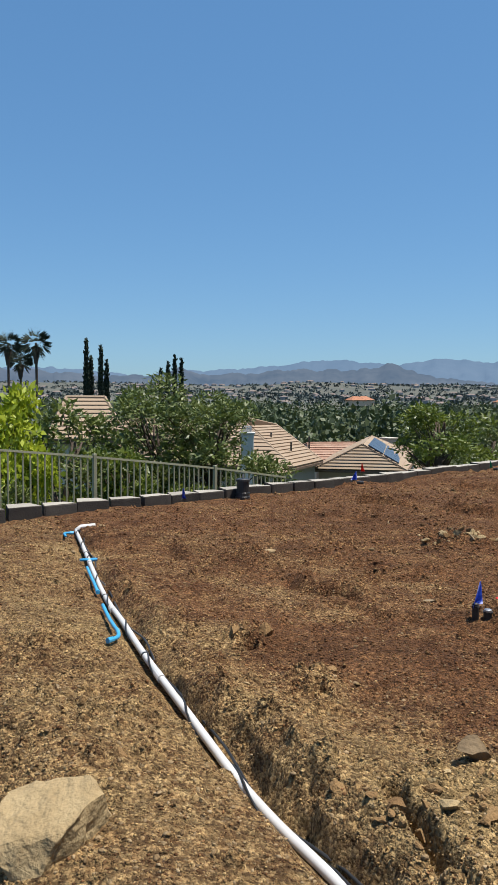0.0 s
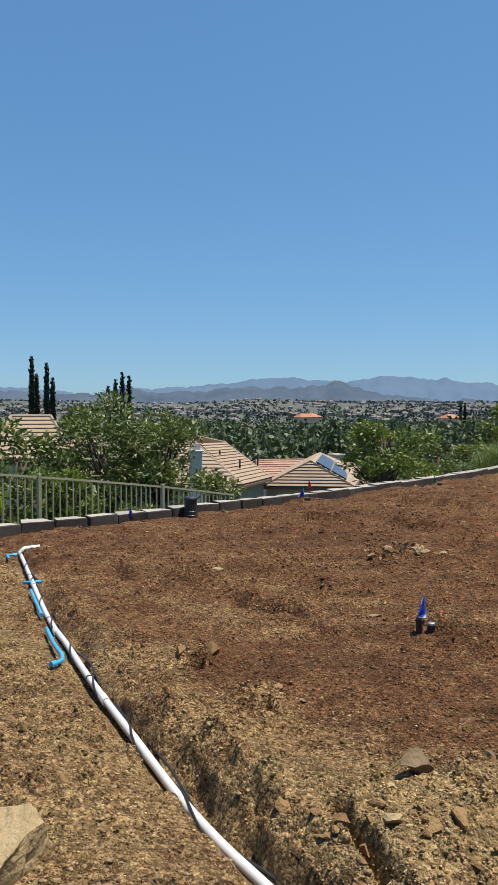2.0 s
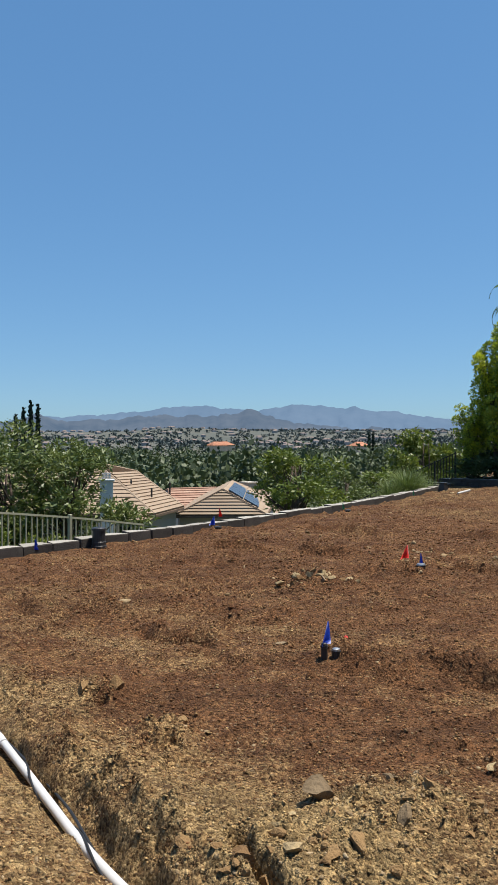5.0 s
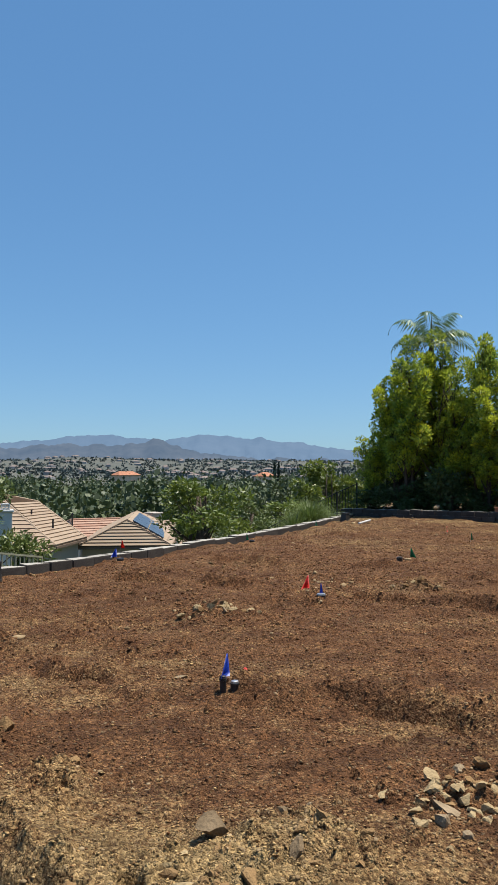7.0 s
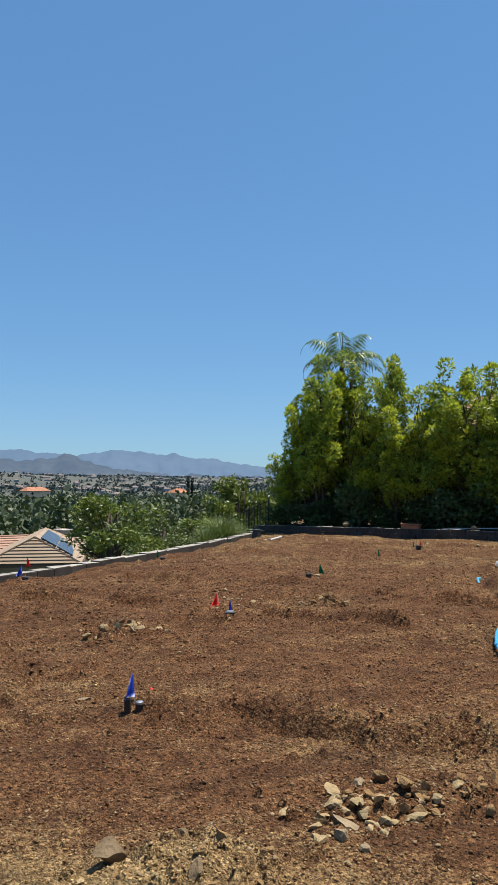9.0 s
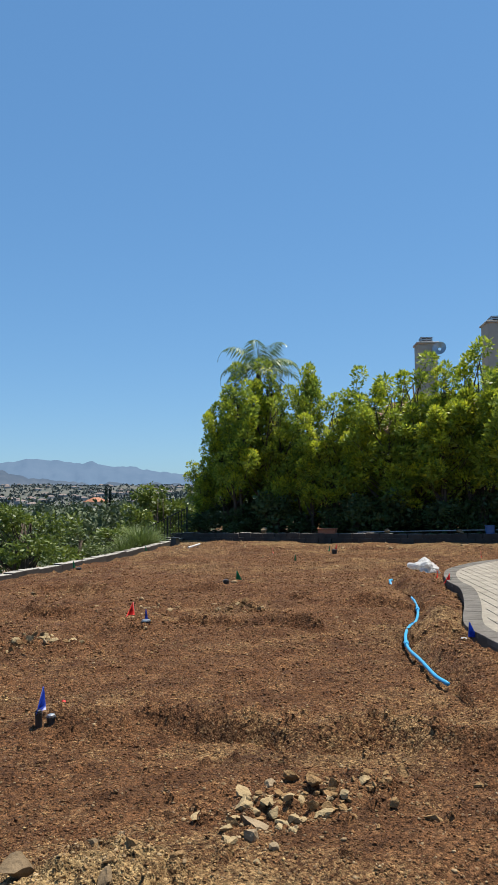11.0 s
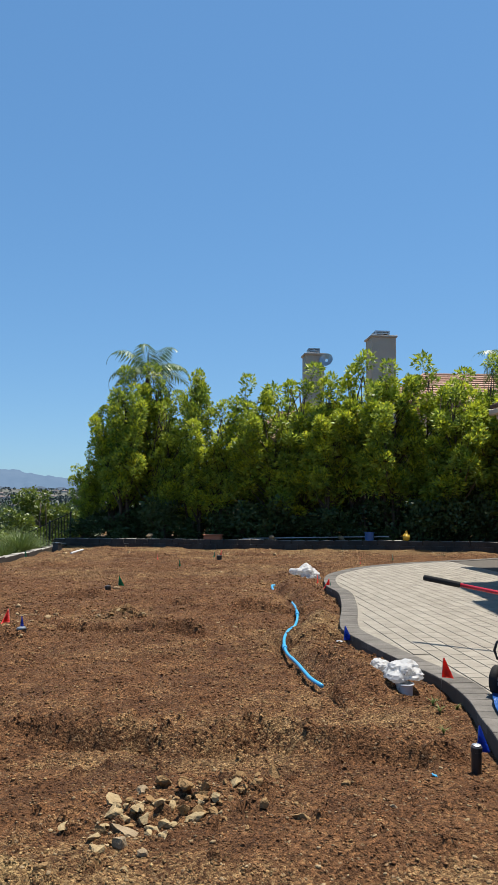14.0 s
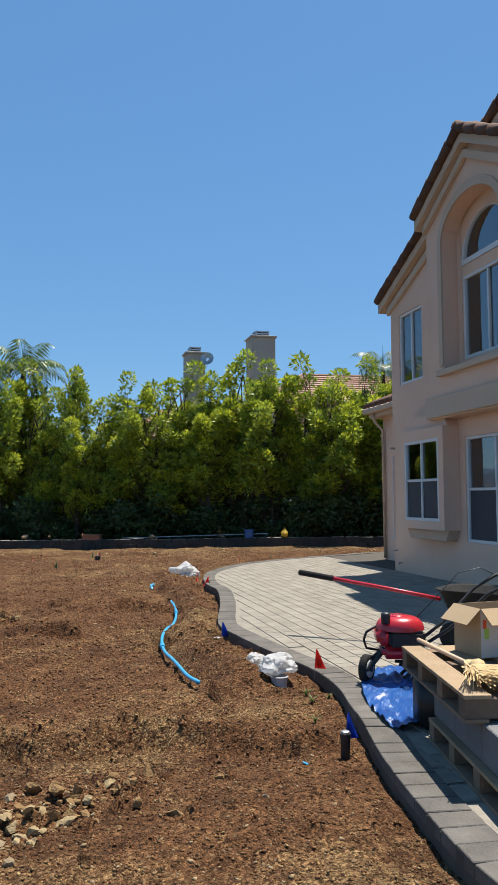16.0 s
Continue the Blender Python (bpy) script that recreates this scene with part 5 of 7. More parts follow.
def free_house(name, foot, eave, slopes, rows, tile, wall, label, inset=0.45):
    """A house on a free outline: walls below the eaves, and tiled slopes given by their corners."""
    c = sum((Vector(p) for p in foot), Vector((0, 0))) / len(foot)
    h = thing(name, pose(c.x, c.y, -7), label, "house", "neighbouring houses")
    o = Vector((c.x, c.y, -7))
    bm = bmesh.new()
    ring = [Vector((*p, 0)) - o.xyz * Vector((1, 1, 0)) for p in foot]
    ring = [p * max(0, 1 - inset / p.length) for p in ring]
    lo, hi = [bm.verts.new((p.x, p.y, 0)) for p in ring], [bm.verts.new((p.x, p.y, eave + 7 - 0.1)) for p in ring]
    for k in range(len(ring)):
        m = (k + 1) % len(ring)
        bm.faces.new((lo[k], lo[m], hi[m], hi[k]))
    part("wall", bm, wall, h)
    for q in slopes:
        tiled_slope(h, *[Vector(p) - o for p in q], rows, tile)
        part("fascia", tube(bmesh.new(), [Vector(q[0]) - o - Vector((0, 0, 0.1)), Vector(q[1]) - o - Vector((0, 0, 0.1))], 0.09, 4), WOOD_DARK, h)
        if q[1] != q[2]:
            part("ridge_cap", tube(bmesh.new(), [Vector(q[1]) - o, Vector(q[2]) - o], 0.08, 6), tile, h)
    return h, o


def roof_house(name, m, w, d, wall_h, roof_h, over, tile, wall, label, rows, ridge_len=0.4):
    """A hip-roofed house; the slopes carry tile courses."""
    h = thing(name, m, label, "house", "neighbouring houses")
    part("wall", box(bmesh.new(), -w / 2, w / 2, -d / 2, d / 2, -4, wall_h), wall, h)
    W, D = w / 2 + over, d / 2 + over
    rl = W * ridge_len
    base = [Vector((-W, -D, wall_h)), Vector((W, -D, wall_h)), Vector((W, D, wall_h)), Vector((-W, D, wall_h))]
    top = [Vector((-rl, 0, wall_h + roof_h)), Vector((rl, 0, wall_h + roof_h))]
    sides = [(base[0], base[1], top[1], top[0]), (base[1], base[2], top[1], top[1]), (base[2], base[3], top[0], top[1]), (base[3], base[0], top[0], top[0])]
    for a, b, c, e in sides:
        tiled_slope(h, a, b, c, e, rows, tile)
    part("fascia", box(bmesh.new(), -W + 0.03, W - 0.03, -D + 0.03, D - 0.03, wall_h - 0.22, wall_h - 0.01), WOOD_DARK, h)
    for a, b in ((top[0], top[1]), (base[0], top[0]), (base[1], top[1]), (base[2], top[1]), (base[3], top[0])):
        part("ridge_cap", tube(bmesh.new(), [a + Vector((0, 0, 0.03)), b + Vector((0, 0, 0.03))], 0.09, 6), tile, h)
    return h


def chimney(parent, x, y, z0, z1, w, material, cap=True):
    c = new("chimney")
    c.parent = parent
    c.location = (x, y, z0)
    part("flue", box(bmesh.new(), -w / 2, w / 2, -w / 2, w / 2, 0, z1 - z0, bevel=0.02), material, c)
    part("collar", box(bmesh.new(), -w / 2 - 0.07, w / 2 + 0.07, -w / 2 - 0.07, w / 2 + 0.07, z1 - z0 - 0.02, z1 - z0 + 0.08, bevel=0.015), material, c)
    if cap:
        bm = bmesh.new()
        for k in range(3):
            box(bm, -w * 0.3, w * 0.3, -w * 0.3, w * 0.3, z1 - z0 + 0.1 + 0.11 * k, z1 - z0 + 0.16 + 0.11 * k)
        for i in (-1, 1):
            for j in (-1, 0, 1):
                box(bm, j * w * 0.27 - 0.03, j * w * 0.27 + 0.03, i * w * 0.27 - 0.03, i * w * 0.27 + 0.03, z1 - z0 + 0.08, z1 - z0 + 0.38)
        part("vent_cap", bm, METAL if material is GREYSTUCCO else material, c)
    return c


def placed(az, r, z, turn):
    x, y = bearing(az, r)
    return pose(x, y, z, 0, 0, turn)


# below the wall
_A, _B, _C, _D, _E = (1.04, 45.01, 0.01), (1.77, 43.5, -0.5), (3.76, 37.84, -2.35), (5.71, 41.64, -2.35), (3.51, 46.9, -0.59)
_K, _M, _L = (4.6, 52.0, -2.4), (-3.5, 48.5, -2.4), (-1.4, 39.5, -2.45)
_h, _o = free_house("neighbour_house", [_L[:2], _C[:2], _D[:2], _K[:2], _M[:2]], -2.4, [(_L, _C, _A, _A), (_C, _D, _E, _B), (_D, _K, _E, _E), (_K, _M, _A, _E), (_M, _L, _A, _A), (_B, _E, _A, _A)], 14, TILE_TAN, GREYSTUCCO, "house below with tan concrete tile hip roof and white chimney")
chimney(_h, 1.37 - _o.x, 37.35 - _o.y, 0, 6.38, 0.62, PLASTER)
for _x, _y, _z in ((2.9, 42.5, -1.35), (2.55, 41.6, -1.6), (3.9, 41.0, -1.75), (5.3, 44.5, -1.65)):
    part("roof_pipe", tube(bmesh.new(), [(_x - _o.x, _y - _o.y, _z + 6.7), (_x - _o.x, _y - _o.y, _z + 7.5)], 0.05, 6), BLACK_IRON, _h)
# a lower wing with its own small hip before the front wall
_p, _q, _r, _t = (1.75, 37.75, -2.62), (3.45, 37.2, -2.62), (2.5, 38.6, -1.75), (2.2, 38.9, -1.75)
tiled_slope(_h, *[Vector(k) - _o for k in (_p, _q, _r, _t)], 5, TILE_TAN)
tiled_slope(_h, *[Vector(k) - _o for k in (_q, (3.7, 38.1, -2.62), _r, _r)], 5, TILE_TAN)
# solid near-black block in place of the shade below the eave
_w = part("porch_dark", box(bmesh.new(), 1.95 - _o.x, 3.2 - _o.x, 37.75 - _o.y, 38.5 - _o.y, 0, 4.3), DARKVOID, _h, "near-black block for the shaded porch opening under the eave")
for _x, _y in ((1.95, 37.75), (2.6, 37.55), (3.3, 37.4)):
    part("porch_post", box(bmesh.new(), _x - 0.08 - _o.x, _x + 0.08 - _o.x, _y - _o.y, _y + 0.16 - _o.y, 0, 4.36), GREYSTUCCO, _h)
_h = roof_house("neighbour_house", placed(-4.6, 46, -2.9, 20), 9, 9, 0.0, 2.6, 0.5, TILE_TAN, PLASTER, "house below with tan tile roof half hidden by olives", 12, 0.4)
_h = roof_house("neighbour_house", placed(-10.0, 38, -0.8, 12), 2.7, 4, 0.0, 1.9, 0.5, TILE_TAN, PLASTER, "house below with tan tile roof and white chimney", 10, 0.5)
chimney(_h, -2.65, -1.6, -3, 1.8, 0.85, PLASTER)
_h = roof_house("neighbour_house", placed(8.5, 56, -3.5, 8), 4.2, 7, 0.0, 1.2, 0.5, TILE_MIX, PLASTER, "house below with low red tile roof", 9, 0.7)
_N, _F, _R, _S, _P, _Q = (8.15, 42.7, -1.52), (10.7, 52.9, -1.6), (10.25, 40.77, -2.83), (13.8, 52.1, -2.9), (5.4, 42.5, -2.9), (8.4, 54.3, -2.95)
_h, _o = free_house("neighbour_house", [_P[:2], _R[:2], _S[:2], _Q[:2]], -2.9, [(_R, _S, _F, _N), (_Q, _P, _N, _F), (_P, _R, _N, _N)], 8, TILE_TAN, GREYSTUCCO, "house below with tan tile gable roof and solar panels")
for _a, _b in ((_P, _N), (_R, _N)):
    part("verge_board", tube(bmesh.new(), [Vector(_a) - _o, Vector(_b) - _o], 0.10, 4), WOOD_DARK, _h)
_sp = new("solar_array")
_sp.parent = _h
_a, _u, _w = Vector(_N) - _o, Vector(_F) - Vector(_N), Vector(_R) - Vector(_N)
_n = _w.cross(_u).normalized()
for _i in range(6):
    for _j in range(2):
        _bm = bmesh.new()
        _c = [_a + _u * (0.05 + 0.13 * (_i + p)) + _w * (0.10 + 0.36 * (_j + q)) + _n * z for z in (0.1, 0.15) for p, q in ((0, 0), (0.95, 0), (0.95, 0.95), (0, 0.95))]
        _v = [_bm.verts.new(k) for k in _c]
        for _f in ((0, 1, 2, 3), (4, 5, 6, 7), (0, 1, 5, 4), (1, 2, 6, 5), (2, 3, 7, 6), (3, 0, 4, 7)):
            _bm.faces.new([_v[k] for k in _f])
        bmesh.ops.recalc_face_normals(_bm, faces=_bm.faces)
        part("panel", _bm, SOLAR, _sp)
_h = roof_house("neighbour_house", placed(13.2, 60, -4.3, 30), 5.0, 6, 0.0, 1.5, 0.5, TILE_TAN, PLASTER, "house below with tan tile hip roof and grey chimney", 9, 0.3)
chimney(_h, -1.6, -1.0, 0.0, 2.3, 0.9, GREYSTUCCO, False)
# behind the hedge
_h = roof_house("neighbour_house", placed(58.5, 47, 6.6, -40), 13, 9, 0.0, 2.3, 0.6, TILE_MIX, STUCCO, "neighbouring house behind the hedge with red tile roof", 12, 0.5)
part("roof_pipe", tube(bmesh.new(), [(2.0, -2.2, 1.2), (2.0, -2.2, 2.3)], 0.1, 8), BRICK_RED, _h)
for _az, _r, _px, _w in ((51.25, 40, 282, 1.28), (46.15, 40, 254, 1.0)):
    _x, _y = bearing(_az, _r)
    _c = thing("chimney", pose(_x, _y, 0, 0, 0, -35), "tall grey stucco chimney with a vented metal cap", "chimney", "chimneys")
    chimney(_c, 0, 0, 0, 1.45 + _px / 1333 * _r, _w, GREYSTUCCO)
_x, _y = bearing(47.15, 39.4)
_dish = thing("satellite_dish", pose(_x, _y, 8.75, 75, 0, -60), "grey round satellite dish on the chimney", "satellite dish")
_bm = bmesh.new()
bmesh.ops.create_cone(_bm, cap_ends=False, segments=20, radius1=0.08, radius2=0.36, depth=0.12)
part("reflector", _bm, METAL, _dish, "", True)
part("arm", tube(bmesh.new(), [(0, 0, -0.06), (0, -0.2, 0.35)], 0.015, 6), METAL, _dish)
_x, _y = bearing(47.2, 46)
_h2 = roof_house("neighbour_house", pose(_x, _y, 4.7, 0, 0, -40), 10, 9, 0.0, 2.0, 0.6, TILE_MIX, STUCCO, "neighbouring house wing with red tile roof seen over the hedge", 11, 0.5)
# houses among the woods
for _az, _r in ((10.2, 520), (10.8, 540), (21.0, 480)):
    _x, _y = bearing(_az, _r)
    roof_house("far_house", pose(_x, _y, -3.6, 0, 0, 25), 11, 9, 0.0, 2.6, 0.6, TILE_RED, STUCCO, "orange-roofed house among the valley woods", 4)


# ---- patio ----
def patio_z(x, y):
    return slope(x, y) + 0.06


patio = tagged(new("patio"), "curved patio of pale grey concrete pavers with a darker border", "patio", kind="structure")
_edge = [tuple(p) for p in smoothline(PATIO, 0.08)]
_bm = bmesh.new()
_outer = _edge + [(2.5, -4), (24, -4), (24, 9)]
_top = [_bm.verts.new((x, y, patio_z(x, y) - 0.012)) for x, y in _outer]
_low = [_bm.verts.new((x, y, patio_z(x, y) - 0.35)) for x, y in _outer]
_bm.faces.new(_top)
for _k in range(len(_outer)):
    _j = (_k + 1) % len(_outer)
    _bm.faces.new((_top[_k], _low[_k], _low[_j], _top[_j]))
bmesh.ops.recalc_face_normals(_bm, faces=_bm.faces)
part("bed", _bm, JOINT, patio, "sand bed and concrete edge")


def paver_mesh(a, b, material):
    bm = box(bmesh.new(), -a / 2, a / 2, -b / 2, b / 2, -0.06, 0.0)
    top = [e for e in bm.edges if all(v.co.z > -0.01 for v in e.verts)]
    bmesh.ops.bevel(bm, geom=top, offset=0.004, segments=1, affect="EDGES")
    me = bpy.data.meshes.new("paver")
    bm.to_mesh(me)
    bm.free()
    me.materials.append(material)
    return me


def vary(material, amount):
    """Shade each piece a little differently."""
    t = material.node_tree
    p = t.nodes["Principled BSDF"]
    src = p.inputs["Base Color"].links[0].from_socket
    info, k, hs = t.nodes.new("ShaderNodeObjectInfo"), t.nodes.new("ShaderNodeMapRange"), t.nodes.new("ShaderNodeHueSaturation")
    k.inputs["To Min"].default_value, k.inputs["To Max"].default_value = 1 - amount, 1 + amount
    t.links.new(info.outputs["Random"], k.inputs["Value"])
    t.links.new(k.outputs[0], hs.inputs["Value"])
    t.links.new(src, hs.inputs["Color"])
    t.links.new(hs.outputs[0], p.inputs["Base Color"])


for _m in (PAVER, BORDER, BLOCK, BLOCK_LIT_TOP):
    vary(_m, 0.13)
_fine = [np.array(p) for p in smoothline(PATIO, 0.01)]
_soldier, _acc, _last = paver_mesh(0.148, 0.215, BORDER), 0.0, _fine[0]
_rng = np.random.default_rng(5)
for _p in _fine[1:]:
    _acc += float(np.linalg.norm(_p - _last))
    if _acc > 0.156:
        _d = (_p - _last) / np.linalg.norm(_p - _last)
        _q = _p + np.array([-_d[1], _d[0]]) * 0.1075
        if _p[0] < 17.5:
            _o = new("border_paver", _soldier)
            _o.parent = patio
            _o.matrix_basis = pose(_q[0], _q[1], patio_z(*_q) + 0.003 + _rng.normal() * 0.0015, 0, 0, math.degrees(math.atan2(_d[1], _d[0])))
        _acc = 0.0
    _last = _p
_U, _V = np.array([-0.588, -0.809]), np.array([-0.809, 0.588])
_C = np.array([13.39, 7.17])
_sizes = {w: paver_mesh(w - 0.011, 0.144, PAVER) for w in (0.15, 0.225, 0.3)}
_PV, _PF = [], []


def loose_paver(c, w, d, lift=0.0):
    """A paver kept in the joined rest."""
    b = len(_PV)
    for z in (-0.05, 0.0):
        for i, j in ((-1, -1), (1, -1), (1, 1), (-1, 1)):
            q = c + _U * i * (w / 2 - 0.0055) + _V * j * (d / 2 - 0.0055)
            _PV.append((q[0], q[1], patio_z(*q) + z + lift))
    for f in ((4, 5, 6, 7), (0, 1, 5, 4), (1, 2, 6, 5), (2, 3, 7, 6), (3, 0, 4, 7)):
        _PF.append([b + i for i in f])


_count = 0
for _row in range(67):
    _s = -5.0 + 0.08 * (_row % 3)
    _n = 0.02 + 0.155 * _row
    while _s < 16:
        _w = float(_rng.choice([0.15, 0.225, 0.225, 0.3, 0.3]))
        _c = _C + _U * (_s + _w / 2) + _V * (_n + 0.0775)
        _s += _w
        if _c[1] < -3.6 or (_row < 4 and _s < 0 and _n < 0):
            continue
        _cs = np.array([_c + _U * i * _w / 2 + _V * j * 0.0775 for i in (-1, 1) for j in (-1, 1)])
        _dd = line_distance(_cs[:, 0], _cs[:, 1], PATIO)
        if _dd.max() < 0.215:
            continue
        if _dd.min() >= 0.217:
            if _count < 300 and _c[0] < 8.2:
                _o = new("paver", _sizes[_w])
                _o.parent = patio
                _o.matrix_basis = pose(_c[0], _c[1], patio_z(*_c) + _rng.normal() * 0.001, 0, 0, -126)
                _count += 1
            else:
                loose_paver(_c, _w, 0.155)
        else:
            for _i in range(int(_w / 0.05 + 0.5)):
                for _j in range(3):
                    _e = _c + _U * (-_w / 2 + 0.025 + 0.05 * _i) + _V * (-0.052 + 0.052 * _j)
                    if float(line_distance(_e[:1], _e[1:], PATIO)[0]) > 0.17:
                        loose_paver(_e, 0.062, 0.064, -0.006)
tagged(piece("cut_pavers", _PV, _PF, PAVER, patio), kind="stuff")


# ---- stones and crumbs ----
def pebble_mass(name, seed, count, material, smallest, largest, label, spots=(), nearest=1.9, angular=False, lift=0.08):
    rng = np.random.default_rng(seed)
    bm = bmesh.new()
    bmesh.ops.create_icosphere(bm, subdivisions=1, radius=1)
    unit = np.array([v.co for v in bm.verts])
    tri = np.array([[v.index for v in f.verts] for f in bm.faces])
    bm.free()
    if angular:
        unit = np.array([(1, 0, 0), (0, 1, 0), (-1, 0, 0), (0, -1, 0), (0.1, 0, 0.9), (0, 0.1, -0.9)])
        tri = np.array([(0, 1, 4), (1, 2, 4), (2, 3, 4), (3, 0, 4), (1, 0, 5), (2, 1, 5), (3, 2, 5), (0, 3, 5)])
    r = nearest * (24 / nearest) ** rng.random(count)
    az = np.radians(-18 + 89 * rng.random(count))
    x, y = r * np.sin(az), r * np.cos(az)
    for k, (sx, sy, sw, n) in enumerate(spots):
        i = rng.integers(0, count, n)
        x[i], y[i] = sx + rng.normal(size=n) * sw, sy + rng.normal(size=n) * sw * 0.8
    keep = (line_distance(x, y, PATIO) < -0.05) & (line_distance(x, y, EDGE) < -0.25) & (np.abs(line_distance(x, y, TRENCH)) > 0.09) & (x * 0.852 + y * 0.523 < 23.6)
    x, y = x[keep], y[keep]
    z = ground_height(x, y)
    n = len(x)
    size = smallest * (largest / smallest) ** (rng.random(n) ** 2.2)
    size = size * (np.clip(0.2 + np.hypot(x, y) / 7.5, 0.45, 1.7) if angular else np.clip(0.8 + np.hypot(x, y) / 30, 0.8, 1.3))
    shape = 1 + 0.30 * rng.normal(size=(n, len(unit), 1))
    stretch = 0.65 + 0.7 * rng.random((n, 1, 3))
    stretch[:, :, 2] *= 0.7
    v = unit[None] * shape * stretch * size[:, None, None]
    if angular:
        a = rng.random((n, 1)) * 6.283
        v = np.stack([v[..., 0] * np.cos(a) - v[..., 1] * np.sin(a), v[..., 0] * np.sin(a) + v[..., 1] * np.cos(a), v[..., 2]], -1)
    v = v + np.stack([x, y, z + size * lift], -1)[:, None]
    f = tri[None] + (np.arange(n) * len(unit))[:, None, None]
    me = fast_mesh(name, v.reshape(-1, 3), f.reshape(-1, 3), material)
    tan = me.attributes.new("subsoil", "FLOAT", "POINT")
    tan.data.foreach_set("value", np.repeat(np.clip(subsoil(x, y) + 0.25 * rng.normal(size=n), 0, 1), len(unit)).astype(np.float32))
    tagged(new(name, me), label, "stones", kind="stuff")


_heap_spots = [(h[0], h[1], h[2] * 0.6, 200) for h in HEAPS]
pebble_mass("soil_crumbs", 1, 105000, SOIL_CRUMB, 0.005, 0.016, "loose dark brown soil crumbs and clods", _heap_spots, 1.9, True, 0.3)
pebble_mass("gravel", 2, 8000, STONES, 0.003, 0.013, "scattered tan pebbles on the soil", [(2.17, 2.84, 0.22, 170), (2.7, 2.88, 0.2, 120), (1.25, 2.65, 0.25, 160), (0.7, 2.25, 0.25, 200), (-0.6, 3.1, 0.4, 160), (2.44, 7.45, 0.25, 60), (5.6, 8.7, 0.3, 50), (0.2, 2.0, 0.2, 120), (-0.1, 2.35, 0.15, 80)])

pebble_mass("rubble", 3, 520, STONES, 0.015, 0.05, "pale broken stones strewn over the soil", [(12, 22.0, 1.6, 150), (15, 17.5, 1.6, 150), (9.5, 24, 1.4, 90), (4.5, 9.5, 0.5, 40), (17.5, 13.5, 1.4, 100)], 7.0)


def rock(name, x, y, size, seed, material, label, tilt=0.0, sink=0.3, group="rocks"):
    rng = np.random.default_rng(seed)
    bm = bmesh.new()
    bmesh.ops.create_icosphere(bm, subdivisions=4 if max(size) > 0.3 else 3 if max(size) > 0.09 else 2, radius=1)
    planes = [(Vector(rng.normal(size=3)).normalized(), 0.24 + 0.34 * rng.random()) for _ in range(9 if max(size) > 0.3 else 14)]
    for v in bm.verts:
        for n, d in planes:
            k = v.co.dot(n) - d
            if k > 0:
                v.co -= n * k * 0.97
        v.co *= 1 + 0.06 * noise.noise(v.co * 2.5 + Vector((seed, 0, 0))) + 0.05 * noise.noise(v.co * 9) + (0.10 * noise.noise(v.co * 4.5 + Vector((9, seed, 0))) if max(size) > 0.3 else 0)
    bmesh.ops.transform(bm, matrix=Matrix.Rotation(tilt, 4, "Z") @ Matrix.Diagonal((size[0] * 0.8, size[1] * 0.8, size[2] * 0.8, 1)), verts=bm.verts)
    ob = part(name, bm, material, None, label, False)
    ob.location = (x, y, gz(x, y) + size[2] * (0.5 - sink))
    return tagged(ob, "", "rock", group)


